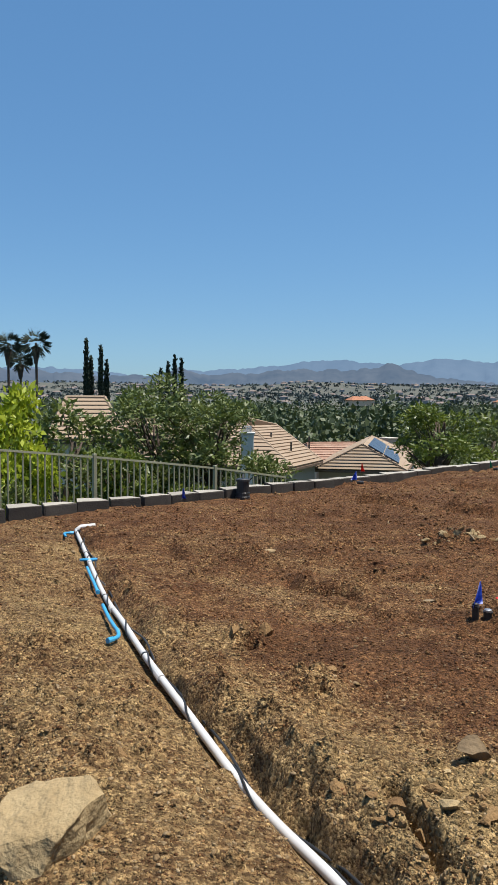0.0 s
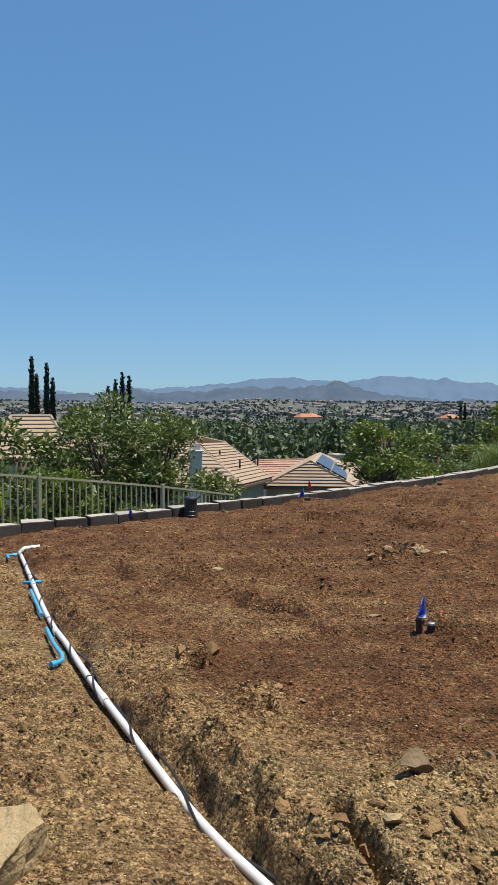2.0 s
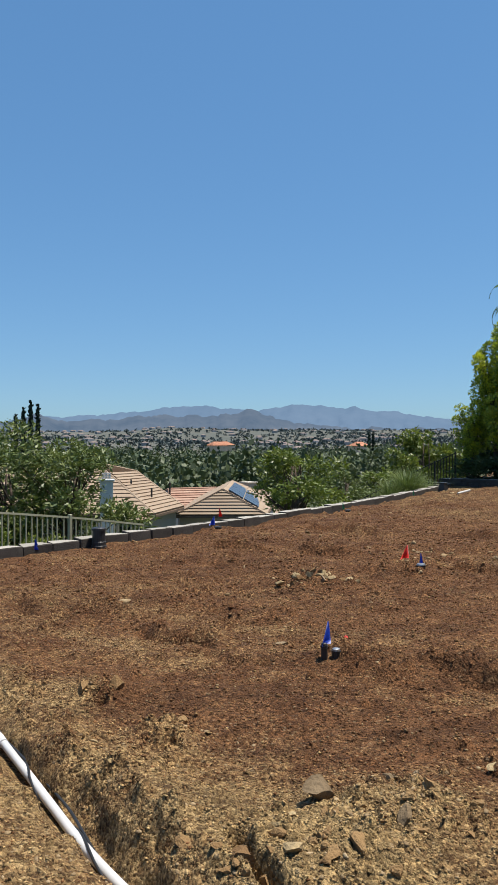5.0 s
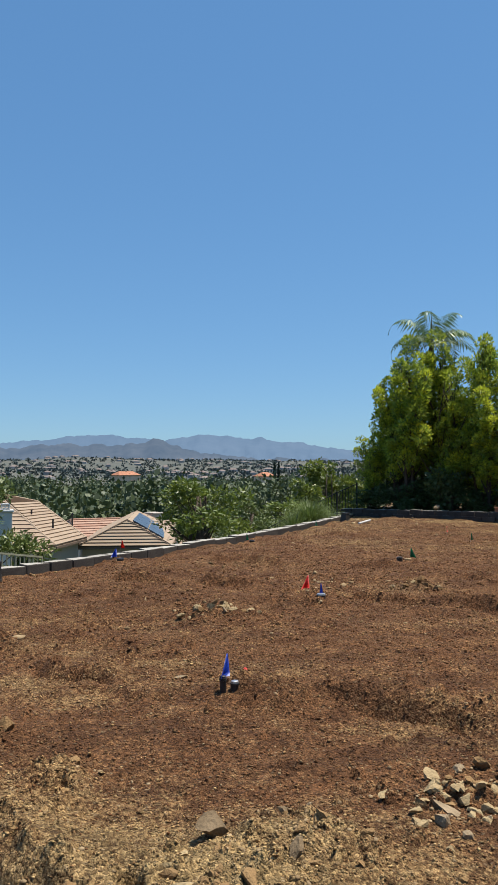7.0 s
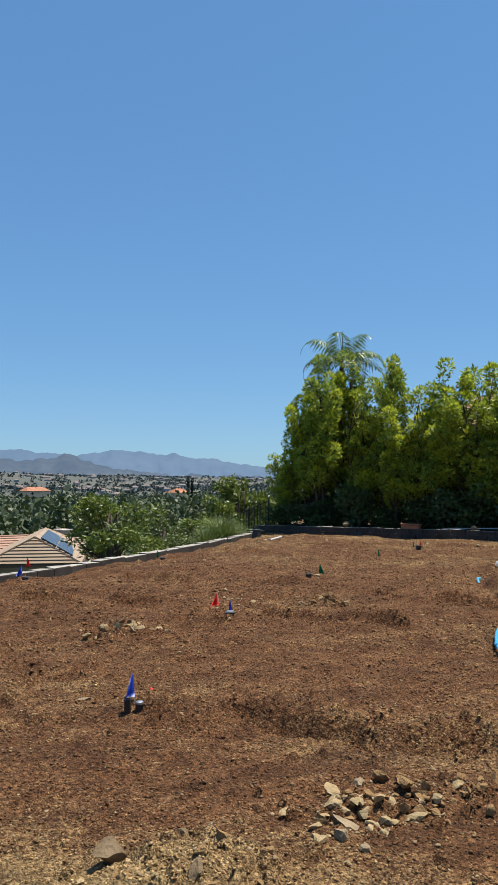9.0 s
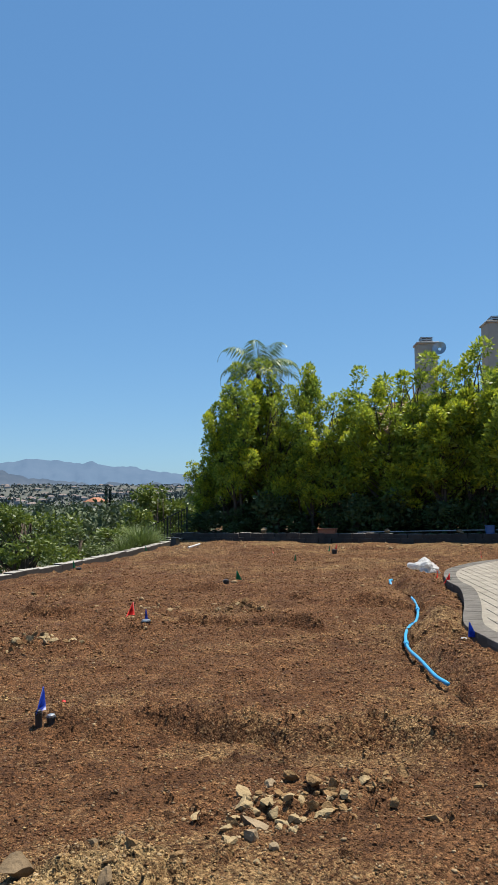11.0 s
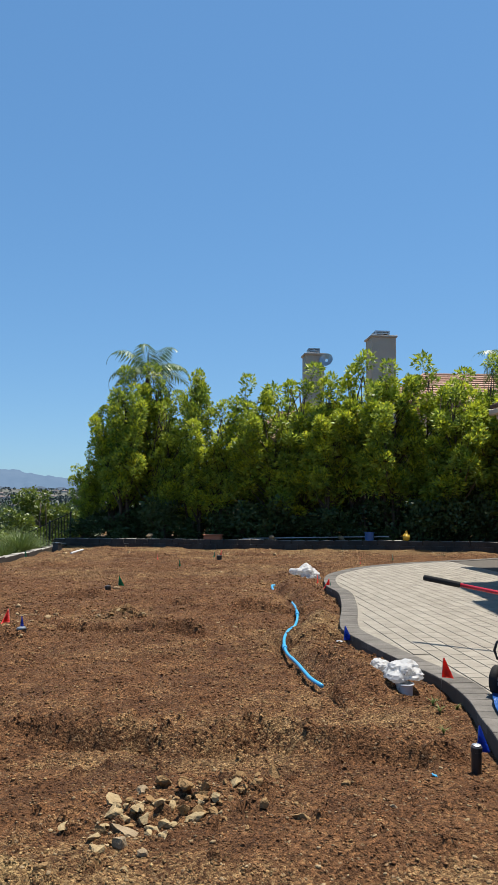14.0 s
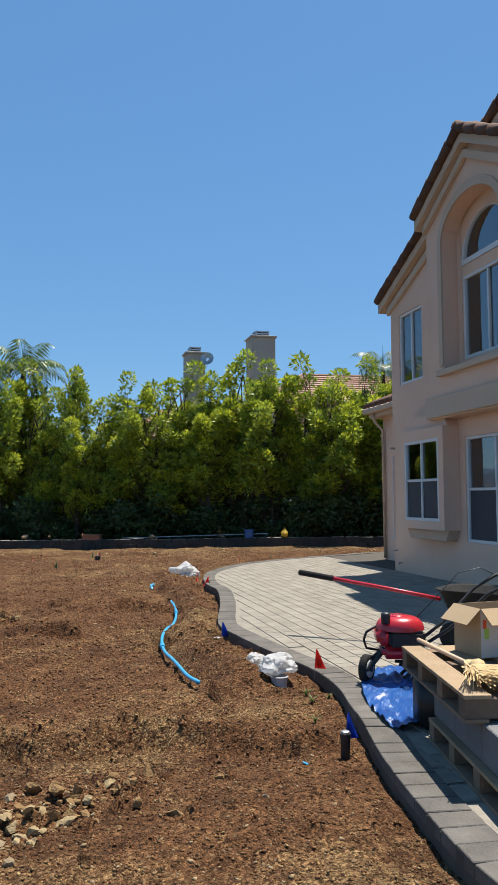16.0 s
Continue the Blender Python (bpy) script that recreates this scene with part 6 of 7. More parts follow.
rock("boulder", -0.53, 2.22, (0.33, 0.29, 0.29), 4, ROCK_TAN, "large tan sandstone boulder on the dug soil", 0.5, 0.42, "")
rock("boulder", -0.86, 2.72, (0.16, 0.16, 0.12), 9, ROCK_TAN, "small tan sandstone boulder beside a larger one", 0.2, 0.25, "")
for _k, (_x, _y, _a, _b, _c, _m) in enumerate(((2.12, 2.96, 0.16, 0.12, 0.09, ROCK_TAN), (2.2, 3.12, 0.12, 0.10, 0.08, ROCK_TAN), (2.42, 3.2, 0.11, 0.10, 0.10, ROCK_GREY), (2.56, 3.18, 0.10, 0.08, 0.08, CRUMBS), (1.36, 2.93, 0.19, 0.12, 0.10, ROCK_BROWN), (1.06, 2.86, 0.17, 0.12, 0.14, ROCK_BROWN), (1.25, 2.55, 0.12, 0.10, 0.08, ROCK_BROWN), (1.42, 2.66, 0.08, 0.07, 0.06, CRUMBS), (0.96, 2.88, 0.07, 0.05, 0.035, ROCK_TAN), (0.88, 2.72, 0.07, 0.06, 0.03, ROCK_TAN), (0.80, 2.62, 0.06, 0.06, 0.03, ROCK_TAN), (1.50, 2.98, 0.055, 0.045, 0.04, ROCK_GREY), (1.97, 2.68, 0.15, 0.12, 0.10, ROCK_GREY), (2.07, 2.81, 0.13, 0.11, 0.10, ROCK_GREY), (2.24, 2.97, 0.10, 0.08, 0.09, ROCK_TAN), (2.33, 2.95, 0.09, 0.09, 0.08, CRUMBS), (2.02, 2.57, 0.07, 0.06, 0.05, ROCK_GREY), (1.87, 2.73, 0.07, 0.06, 0.05, ROCK_TAN), (2.58, 2.92, 0.08, 0.07, 0.06, CRUMBS), (2.78, 2.88, 0.08, 0.07, 0.06, ROCK_TAN), (2.17, 2.65, 0.06, 0.06, 0.05, ROCK_GREY), (1.88, 2.5, 0.05, 0.05, 0.04, ROCK_TAN), (0.16, 3.66, 0.06, 0.04, 0.03, ROCK_TAN), (2.32, 7.5, 0.13, 0.12, 0.10, CRUMBS), (2.75, 7.4, 0.15, 0.12, 0.08, CRUMBS), (2.2, 7.35, 0.11, 0.10, 0.09, CRUMBS), (2.62, 7.62, 0.12, 0.10, 0.10, CRUMBS), (2.52, 7.3, 0.09, 0.08, 0.08, ROCK_GREY), (2.5, 7.6, 0.12, 0.1, 0.1, CRUMBS), (5.6, 8.75, 0.26, 0.18, 0.10, ROCK_TAN), (5.9, 8.55, 0.14, 0.12, 0.08, ROCK_TAN), (5.35, 8.8, 0.13, 0.12, 0.1, ROCK_GREY), (1.55, 5.35, 0.14, 0.10, 0.07, ROCK_GREY), (0.55, 3.62, 0.10, 0.09, 0.08, CRUMBS), (0.62, 3.85, 0.09, 0.10, 0.09, CRUMBS), (0.3, 4.5, 0.12, 0.1, 0.11, CRUMBS), (0.12, 4.42, 0.08, 0.08, 0.09, CRUMBS), (0.62, 2.45, 0.14, 0.12, 0.09, CRUMBS), (0.78, 2.42, 0.09, 0.08, 0.06, ROCK_TAN), (0.45, 2.62, 0.09, 0.08, 0.07, CRUMBS), (3.2, 2.2, 0.05, 0.05, 0.04, ROCK_GREY), (-0.75, 3.55, 0.07, 0.06, 0.05, ROCK_GREY), (-0.55, 3.2, 0.06, 0.05, 0.05, CRUMBS), (-0.33, 2.75, 0.06, 0.05, 0.05, CRUMBS))):
    rock("stone", _x, _y, (_a * 0.85, _b * 0.85, _c * 0.8), 40 + _k, _m, "pale tan broken stone" if _m is ROCK_TAN else "rough grey-brown field stone" if _m in (ROCK_GREY, ROCK_BROWN) else "dark lump of hard clay soil", _k * 0.7, 0.38)

_rng = np.random.default_rng(31)
for _k in range(180):
    _cx, _cy, _cw = ((2.17, 2.84, 0.17), (2.62, 2.88, 0.24), (1.25, 2.6, 0.22), (2.44, 7.45, 0.22), (5.6, 8.7, 0.25), (0.75, 2.35, 0.2))[(0, 1, 1, 0, 2, 1, 3, 4, 5)[_k % 9]]
    _z = 0.026 + 0.04 * _rng.random() ** 2
    _z *= 1.5 if _cy > 5 else 1
    rock("stone", _cx + _rng.normal() * _cw, _cy + _rng.normal() * _cw * 0.7, (_z * 1.3, _z, _z * 0.9), 200 + _k, (ROCK_TAN, CRUMBS, CRUMBS)[_k % 3], ("pale tan broken stone", "brown lump of hard clay soil", "brown lump of hard clay soil")[_k % 3], _k * 0.9, 0.25)


# ---- pipes ----
def settle(pts, lift, step=0.06):
    """A smooth run lying on the soil, without its bumps."""
    line = smoothline(pts, step)
    z = ground_height(*np.array(line).T)
    k = np.ones(15) / 15
    z = np.convolve(np.pad(z, 7, mode="edge"), k, "valid")
    return [(p[0], p[1], h + lift) for p, h in zip(line, z)]


_pipe = thing("drain_pipe", Matrix.Identity(4), "white pvc pipe with black wire wound along it in a trench", "pipe")
_run = [(p[0], p[1], slope(*p) - float(trench_depth(math.hypot(*p))) + 0.034 + 0.012 * math.sin(1.9 * p[1])) for p in smoothline(TRENCH, 0.06)]
part("pipe", tube(bmesh.new(), _run, 0.0205, 12), PVC, _pipe, "", True)
_w1 = [(p[0] + 0.024 * math.cos(k * 0.55), p[1] + 0.0 , p[2] + 0.024 * math.sin(k * 0.55)) for k, p in enumerate(_run)]
part("wire", tube(bmesh.new(), _w1, 0.006, 5), BLACK_PLASTIC, _pipe, "black low-voltage wire", True)
_w2 = [(p[0] + 0.04 + 0.02 * math.sin(k * 0.31), p[1], p[2] + 0.012 * math.sin(k * 0.5)) for k, p in enumerate(_run)]
part("wire", tube(bmesh.new(), _w2, 0.007, 5), BLACK_PLASTIC, _pipe, "black low-voltage wire", True)
for _k in (22, 47, 70):
    _p = Vector(_run[_k])
    _d = (Vector(_run[_k + 1]) - _p).normalized()
    part("cable_tie", tube(bmesh.new(), [_p - _d * 0.008, _p + _d * 0.008], 0.0235, 12), BLACK_PLASTIC, _pipe)
    part("coupling", tube(bmesh.new(), [_p + _d * 0.30, _p + _d * 0.40], 0.024, 12), PVC, _pipe)
_p = Vector(_run[0])
part("elbow", tube(bmesh.new(), [_p, _p + Vector((0.04, 0.08, 0.03)), _p + Vector((0.2, 0.12, 0.04))], 0.027, 10), PVC, _pipe, "", True)
for _pts, _lab in (([(-1.58, 7.9), (-1.63, 8.08), (-1.56, 8.14)], "blue pvc stub at the end of the trench"), ([(-1.25, 6.9), (-1.11, 6.93)], "short blue pvc stub beside the trench"), ([(-1.13, 6.6), (-0.98, 6.05), (-0.90, 5.75)], "blue pvc pipe beside the white pipe"), ([(-0.80, 5.35), (-0.66, 4.85), (-0.60, 4.66), (-0.58, 4.52), (-0.62, 4.44)], "blue pvc pipe ending in an elbow")):
    _t = thing("blue_pipe", Matrix.Identity(4), _lab, "pipe", "blue pipes")
    _l = settle(_pts, 0.05, 0.05)
    part("pipe", tube(bmesh.new(), _l, 0.013, 9), PVC_BLUE, _t, "", True)
    _p, _d = Vector(_l[-1]), (Vector(_l[-1]) - Vector(_l[-2])).normalized()
    part("coupling", tube(bmesh.new(), [_p - _d * 0.03, _p + _d * 0.015], 0.017, 9), PVC_BLUE, _t)
_t = thing("blue_pipe", Matrix.Identity(4), "long curved blue pvc pipe lying in a shallow trench", "pipe", "blue pipes")
_l = settle(BLUE[2:], 0.064)
part("pipe", tube(bmesh.new(), _l, 0.017, 9), PVC_BLUE, _t, "", True)
for _k in (18, 40, 58):
    if _k + 1 < len(_l):
        _p, _d = Vector(_l[_k]), (Vector(_l[_k + 1]) - Vector(_l[_k])).normalized()
        part("coupling", tube(bmesh.new(), [_p - _d * 0.05, _p + _d * 0.05], 0.027, 9), PVC_BLUE, _t)
_t = thing("blue_pipe", Matrix.Identity(4), "short blue pvc end sticking out of the soil", "pipe", "blue pipes")
part("pipe", tube(bmesh.new(), [(9.2, 9.55, gz(9.2, 9.55) - 0.03), (9.4, 9.8, gz(9.4, 9.8) + 0.06), (9.55, 9.9, gz(9.5, 9.9) + 0.03)], 0.022, 9), PVC_BLUE, _t, "", True)


# ---- marker flags ----
def flag(x, y, colour, height, turn, label, z=None, drop=0.022):
    z = gz(x, y) if z is None else z
    f = thing("marker_flag", pose(x, y, z, 3, 4, turn), label, "marker flag", "marker flags")
    part("stake", tube(bmesh.new(), [(0, 0, -0.06), (0, 0, height)], 0.0016, 5), WIRE, f)
    bm = bmesh.new()
    rows = []
    for k in range(7):
        s = k / 6
        w = 0.012 + (0.07 + drop) * s
        rows.append((bm.verts.new((0, 0.003 * s, height - 0.15 * s)), bm.verts.new((w * 0.55, 0.018 * math.sin(s * 4), height - 0.15 * s + 0.004)), bm.verts.new((w, 0.03 * s, height - 0.14 * s - 0.02 * s))))
    for a, b in zip(rows, rows[1:]):
        bm.faces.new((a[1], b[1], b[2], a[2]))
    for a, b in zip(rows, rows[1:]):
        bm.faces.new((a[0], b[0], b[1], a[1]))
    bmesh.ops.solidify(bm, geom=bm.faces, thickness=0.0008)
    part("flag", bm, colour, f, "", True)
    return f


def riser(x, y, r, h, label, name="sprinkler_riser", lid=False):
    t = thing(name, pose(x, y, gz(x, y), 2, -2, 0), label, "sprinkler", "sprinkler risers")
    part("body", tube(bmesh.new(), [(0, 0, -0.05), (0, 0, h * 0.8), (0, 0, h * 0.8 + 0.002), (0, 0, h)], [r, r, r * 1.15, r * 1.15], 14), BLACK_PLASTIC, t)
    part("cap", tube(bmesh.new(), [(0, 0, h + 0.001), (0, 0, h + 0.012), (0, 0, h + 0.016)], [r * 0.95, r * 0.9, r * 0.5], 14), METAL if lid else BLACK_PLASTIC, t)
    return t


for _x, _y, _c, _h, _a, _l in ((1.77, 4.86, FLAG_BLUE, 0.235, 200, "blue marker flag beside a black sprinkler riser"), (2.43, 13.10, FLAG_BLUE, 0.22, 150, "blue marker flag beside the block wall"), (2.50, 13.22, FLAG_RED, 0.33, 20, "red marker flag beside the block wall"), (-0.53, 10.95, FLAG_BLUE, 0.2, 30, "blue marker flag beside the block wall"), (5.9, 16.2, FLAG_GREEN, 0.2, 10, "green marker flag beside the block wall"), (9.2, 19.6, FLAG_GREEN, 0.22, 10, "green marker flag beside the block wall"), (3.87, 8.2, FLAG_RED, 0.2, 160, "red marker flag in the soil"), (3.83, 7.85, FLAG_BLUE, 0.155, 20, "blue marker flag in the soil"), (6.91, 10.9, FLAG_GREEN, 0.24, 330, "green marker flag in the soil"), (11.2, 16.1, FLAG_RED, 0.2, 40, "red marker flag in the soil"), (10.3, 13.9, FLAG_GREEN, 0.2, 10, "green marker flag in the soil"), (13.0, 16.0, FLAG_GREEN, 0.25, 60, "dark green marker flag near the planter"), (13.15, 15.9, FLAG_RED, 0.28, 60, "red marker flag near the planter"), (6.34, 5.36, FLAG_BLUE, 0.27, 320, "blue marker flag beside the patio edge"), (9.75, 8.72, FLAG_GREEN, 0.2, 30, "green marker flag beside the patio edge"), (9.85, 8.82, FLAG_RED, 0.22, 100, "red marker flag beside the patio edge"), (10.4, 9.62, FLAG_RED, 0.18, 200, "red marker flag beside the patio edge"), (5.24, 3.36, FLAG_RED, 0.30, 320, "red marker flag standing beside the patio border"), (4.10, 2.33, FLAG_BLUE, 0.24, 330, "blue marker flag by a black sprinkler riser"), (14.5, 12.16, FLAG_RED, 0.18, 20, "red marker flag beyond the patio"), (15.5, 11.95, FLAG_GREEN, 0.2, 20, "green marker flag beyond the patio")):
    flag(_x, _y, _c, _h, _a, _l)
riser(1.71, 4.84, 0.022, 0.09, "black plastic sprinkler riser in the soil")
riser(1.79, 4.83, 0.028, 0.04, "short black sprinkler riser with a grey cap", lid=True)
riser(4.05, 2.29, 0.028, 0.14, "tall black sprinkler riser with a grey cap", lid=True)
riser(6.22, 5.30, 0.04, 0.06, "short black sprinkler riser beside the patio", lid=True)
riser(2.48, 13.05, 0.06, 0.04, "short black sprinkler riser beside the wall")
riser(3.82, 7.78, 0.05, 0.03, "short black sprinkler riser with a grey cap", lid=True)
riser(6.75, 10.95, 0.05, 0.07, "short black sprinkler riser in the soil")
riser(6.05, 16.2, 0.06, 0.05, "short black sprinkler riser beside the wall")
riser(13.0, 15.8, 0.07, 0.1, "dark sprinkler riser near the planter")
_t = thing("valve_canister", pose(0.38, 11.5, gz(0.38, 11.5)), "round black plastic valve canister with a green lid", "valve box")
part("body", tube(bmesh.new(), [(0, 0, -0.08), (0, 0, 0.03), (0, 0, 0.035), (0, 0, 0.09), (0, 0, 0.095), (0, 0, 0.26)], [0.115, 0.115, 0.108, 0.105, 0.1, 0.095], 20), BLACK_PLASTIC, _t)
part("lid", tube(bmesh.new(), [(0, 0, 0.261), (0, 0, 0.29), (0, 0, 0.305)], [0.108, 0.106, 0.08], 20), BLACK_PLASTIC, _t)
part("pull_ring", tube(bmesh.new(), [(0, 0, 0.30), (0, 0, 0.37)], 0.014, 8), METAL, _t)
_t = thing("path_light", pose(11.25, 21.75, gz(11.2, 21.8), 0, 0, 30), "black tapered box light beside the end of the wall", "light box")
_bm = box(bmesh.new(), -0.13, 0.13, -0.13, 0.13, -0.05, 0.27, bevel=0.012)
for _v in _bm.verts:
    if _v.co.z > 0.1:
        _v.co.x *= 0.72
        _v.co.y *= 0.72
part("body", _bm, BLACK_PLASTIC, _t)
part("top", box(bmesh.new(), -0.11, 0.11, -0.11, 0.11, 0.272, 0.295, bevel=0.006), BLACK_PLASTIC, _t)


# ---- plastic bags and buckets ----
def bag(x, y, size, seed, label, z=None):
    rng = np.random.default_rng(seed)
    bm = bmesh.new()
    bmesh.ops.create_icosphere(bm, subdivisions=4, radius=1)
    for v in bm.verts:
        p = v.co.copy()
        k = 0.75 + 0.35 * noise.noise(p * 1.4 + Vector((seed, 0, 0))) + 0.22 * abs(noise.noise(p * 3 + Vector((0, seed, 0)))) + 0.06 * abs(noise.noise(p * 7))
        v.co = Vector((p.x * size[0] * k, p.y * size[1] * k, max(p.z, -0.35) * size[2] * k))
    ob = part("plastic_bag", bm, BAG, None, label)
    ob.location = (x, y, (gz(x, y) if z is None else z) + size[2] * 0.25)
    return tagged(ob, "", "plastic bag", "plastic bags")


bag(10.75, 10.3, (0.34, 0.30, 0.24), 3, "crumpled clear plastic bag lying on the soil")
bag(5.05, 3.58, (0.19, 0.17, 0.11), 5, "crumpled clear plastic bag over a bucket", gz(5.0, 3.55) + 0.07)
bag(5.10, 3.86, (0.13, 0.10, 0.08), 8, "crumpled clear plastic bag lying on the soil", gz(5.1, 3.86) + 0.0)


def bucket(x, y, z, r, h, material, label):
    b = thing("bucket", pose(x, y, z), label, "bucket")
    bm = tube(bmesh.new(), [(0, 0, 0), (0, 0, h)], [r * 0.85, r], 20, False)
    tube(bm, [(0, 0, h), (0, 0, 0.02)], [r * 0.95, r * 0.82], 20, False)
    tube(bm, [(0, 0, 0), (0, 0, 0.012)], [r * 0.85, r * 0.85], 20)
    part("body", bm, material, b, "", True)
    bm = bmesh.new()
    tube(bm, [((r * 1.03) * math.cos(a), (r * 1.03) * math.sin(a), h - 0.006) for a in np.linspace(0, 6.283, 25)], 0.007, 6, False)
    part("rim", bm, material, b)
    part("handle", tube(bmesh.new(), [(r * math.cos(a), r * 0.25 * math.sin(a), h - 0.03 - r * 0.6 * math.sin(a)) for a in np.linspace(0, math.pi, 12)], 0.003, 5), WIRE, b)
    return b


bucket(4.98, 3.50, gz(4.98, 3.5) - 0.09, 0.065, 0.16, BUCKET_GREY, "small grey plastic bucket half sunk in soil")


def planter_spot(s, o=0.12):
    q = H0 + HD * s + HN * o
    return q[0], q[1], slope(*q) + 0.29


def spot_for(x, y):
    """Distance along the planter wall of the point nearest to x, y."""
    return float((np.array([x, y]) - H0) @ HD)


_s = spot_for(19.37, 15.77)
_x, _y, _z = planter_spot(_s)
bucket(_x, _y, _z, 0.15, 0.26, BUCKET_BLUE, "blue plastic bucket standing on the planter wall")
_x, _y, _z = planter_spot(spot_for(19.65, 14.9) + 0.25)
_t = thing("jug", pose(_x, _y, _z, 0, 0, 40), "yellow plastic jug standing on the planter wall", "jug")
part("body", box(bmesh.new(), -0.15, 0.15, -0.1, 0.1, 0, 0.22, bevel=0.04, seg=3), JUG, _t, "", True)
part("neck", tube(bmesh.new(), [(-0.05, 0, 0.2), (-0.05, 0, 0.27), (-0.05, 0, 0.30)], [0.05, 0.03, 0.03], 10), JUG, _t)
part("handle", tube(bmesh.new(), [(-0.03, 0, 0.26), (0.06, 0, 0.29), (0.12, 0, 0.2)], 0.014, 8), JUG, _t)
_x, _y, _z = planter_spot(5.6, 0.1)
_t = thing("planter_box", pose(_x, _y, _z - 0.05, 0, 0, -58), "terracotta planter box on the wall", "planter box")
part("body", box(bmesh.new(), -0.3, 0.3, -0.12, 0.12, 0, 0.18, bevel=0.015), BRICK_RED, _t)
part("rim", box(bmesh.new(), -0.32, 0.32, -0.14, 0.14, 0.181, 0.215, bevel=0.008), BRICK_RED, _t)
_a, _b = planter_spot(6.6, 0.25), planter_spot(11.4, 0.3)
_t = thing("loose_pole", Matrix.Identity(4), "thin metal pole lying along the planter wall", "pole")
part("pole", tube(bmesh.new(), [(_a[0], _a[1], _a[2] + 0.03), (_b[0], _b[1], _b[2] + 0.12)], 0.018, 8), METAL, _t)
for _k, _s in enumerate((7.6, 9.9, 3.2)):
    _x, _y, _z = planter_spot(_s, 0.15)
    _r = rock("stone", _x, _y, (0.26, 0.2, 0.2), 90 + _k, ROCK_GREY, "rough grey stone resting on the planter wall", 0.4)
    _r.location.z = _z + 0.08
_t = thing("white_pipe", Matrix.Identity(4), "short length of white pipe lying near the wall", "pipe")
part("pipe", tube(bmesh.new(), [(10.6, 19.6, gz(10.6, 19.6) + 0.03), (11.3, 20.2, gz(11.3, 20.2) + 0.05)], 0.03, 8), PVC, _t)


# ---- pallets with blocks, carton and broom ----
STACK = pose(4.38, 1.98, patio_z(4.38, 1.98), 0, 0, -137.3)


def pallet(m, label):
    p = thing("pallet", m, label, "pallet", "pallets")
    for k, y in enumerate((0.0, 0.225, 0.45, 0.675, 0.9)):
        part("deck_board", box(bmesh.new(), 0, 1.2, y, y + 0.135, 0.112, 0.132, bevel=0.002), WOOD, p)
    for y in (0.0, 0.45, 0.9):
        part("bottom_board", box(bmesh.new(), 0, 1.2, y, y + 0.12, 0, 0.018, bevel=0.002), WOOD_SHADED, p)
    for x in (0.0, 0.36, 0.74, 1.10):
        part("stringer", box(bmesh.new(), x, x + 0.09, 0.004, 1.03, 0.0185, 0.1115, bevel=0.002), WOOD_DARK if x > 1 else WOOD_SHADED, p)
    return p


pallet(STACK @ pose(0.12, 0.02, 0, 0, 0, 0), "weathered wooden pallet on the patio under concrete blocks")
_cm = bmesh.new()
box(_cm, 0, 0.39, 0, 0.19, 0, 0.19, bevel=0.006)
_cb = bpy.data.meshes.new("concrete_block")
_cm.to_mesh(_cb)
_cm.free()
_cb.materials.append(mat("concrete block", (0.15, 0.15, 0.15), (0.21, 0.205, 0.20), 5, 0.9, bump=0.5, bump_scale=90))
for _i in range(3):
    for _j in range(4):
        _o = new("concrete_block", _cb)
        _o.matrix_basis = STACK @ pose(0.10 + 0.395 * _i, 0.06 + 0.22 * _j, 0.135)
        tagged(_o, "dark grey concrete block stacked between two pallets", "concrete block", "concrete blocks")
pallet(STACK @ pose(-0.28, -0.03, 0.327, 0, 0, 0), "weathered wooden pallet on top of concrete blocks")
_DZ = 0.327 + 0.134
_t = thing("broom", STACK @ pose(0, 0, _DZ), "straw broom with a pale wooden handle on a pallet", "broom")
part("handle", tube(bmesh.new(), [(-0.36, 0.10, 0.02), (0.42, 0.17, 0.03)], 0.014, 10), HANDLE, _t, "", True)
part("collar", tube(bmesh.new(), [(0.38, 0.167, 0.03), (0.44, 0.172, 0.032), (0.52, 0.178, 0.035)], [0.02, 0.03, 0.05], 10), STRAW, _t, "", True)
_V2, _F2, _rr = [], [], np.random.default_rng(8)
for _k in range(420):
    _a = np.array([0.46, 0.175, 0.034]) + _rr.normal(size=3) * (0.01, 0.022, 0.010)
    _e = np.array([0.80 + 0.07 * _rr.random(), 0.19, 0.055]) + _rr.normal(size=3) * (0.02, 0.075, 0.018)
    _e[2] = max(_e[2], 0.004)
    _w = np.array([0, 0.003, 0.002])
    _b = len(_V2)
    _V2 += [_a - _w, _a + _w, _e + _w, _e - _w]
    _F2.append((_b, _b + 1, _b + 2, _b + 3))
tagged(piece("bristles", _V2, _F2, STRAW, _t), kind="stuff")
_t = thing("carton", STACK @ pose(0.13, 0.34, _DZ, 0, 0, 106), "open cardboard carton with a printed white side on a pallet", "carton")
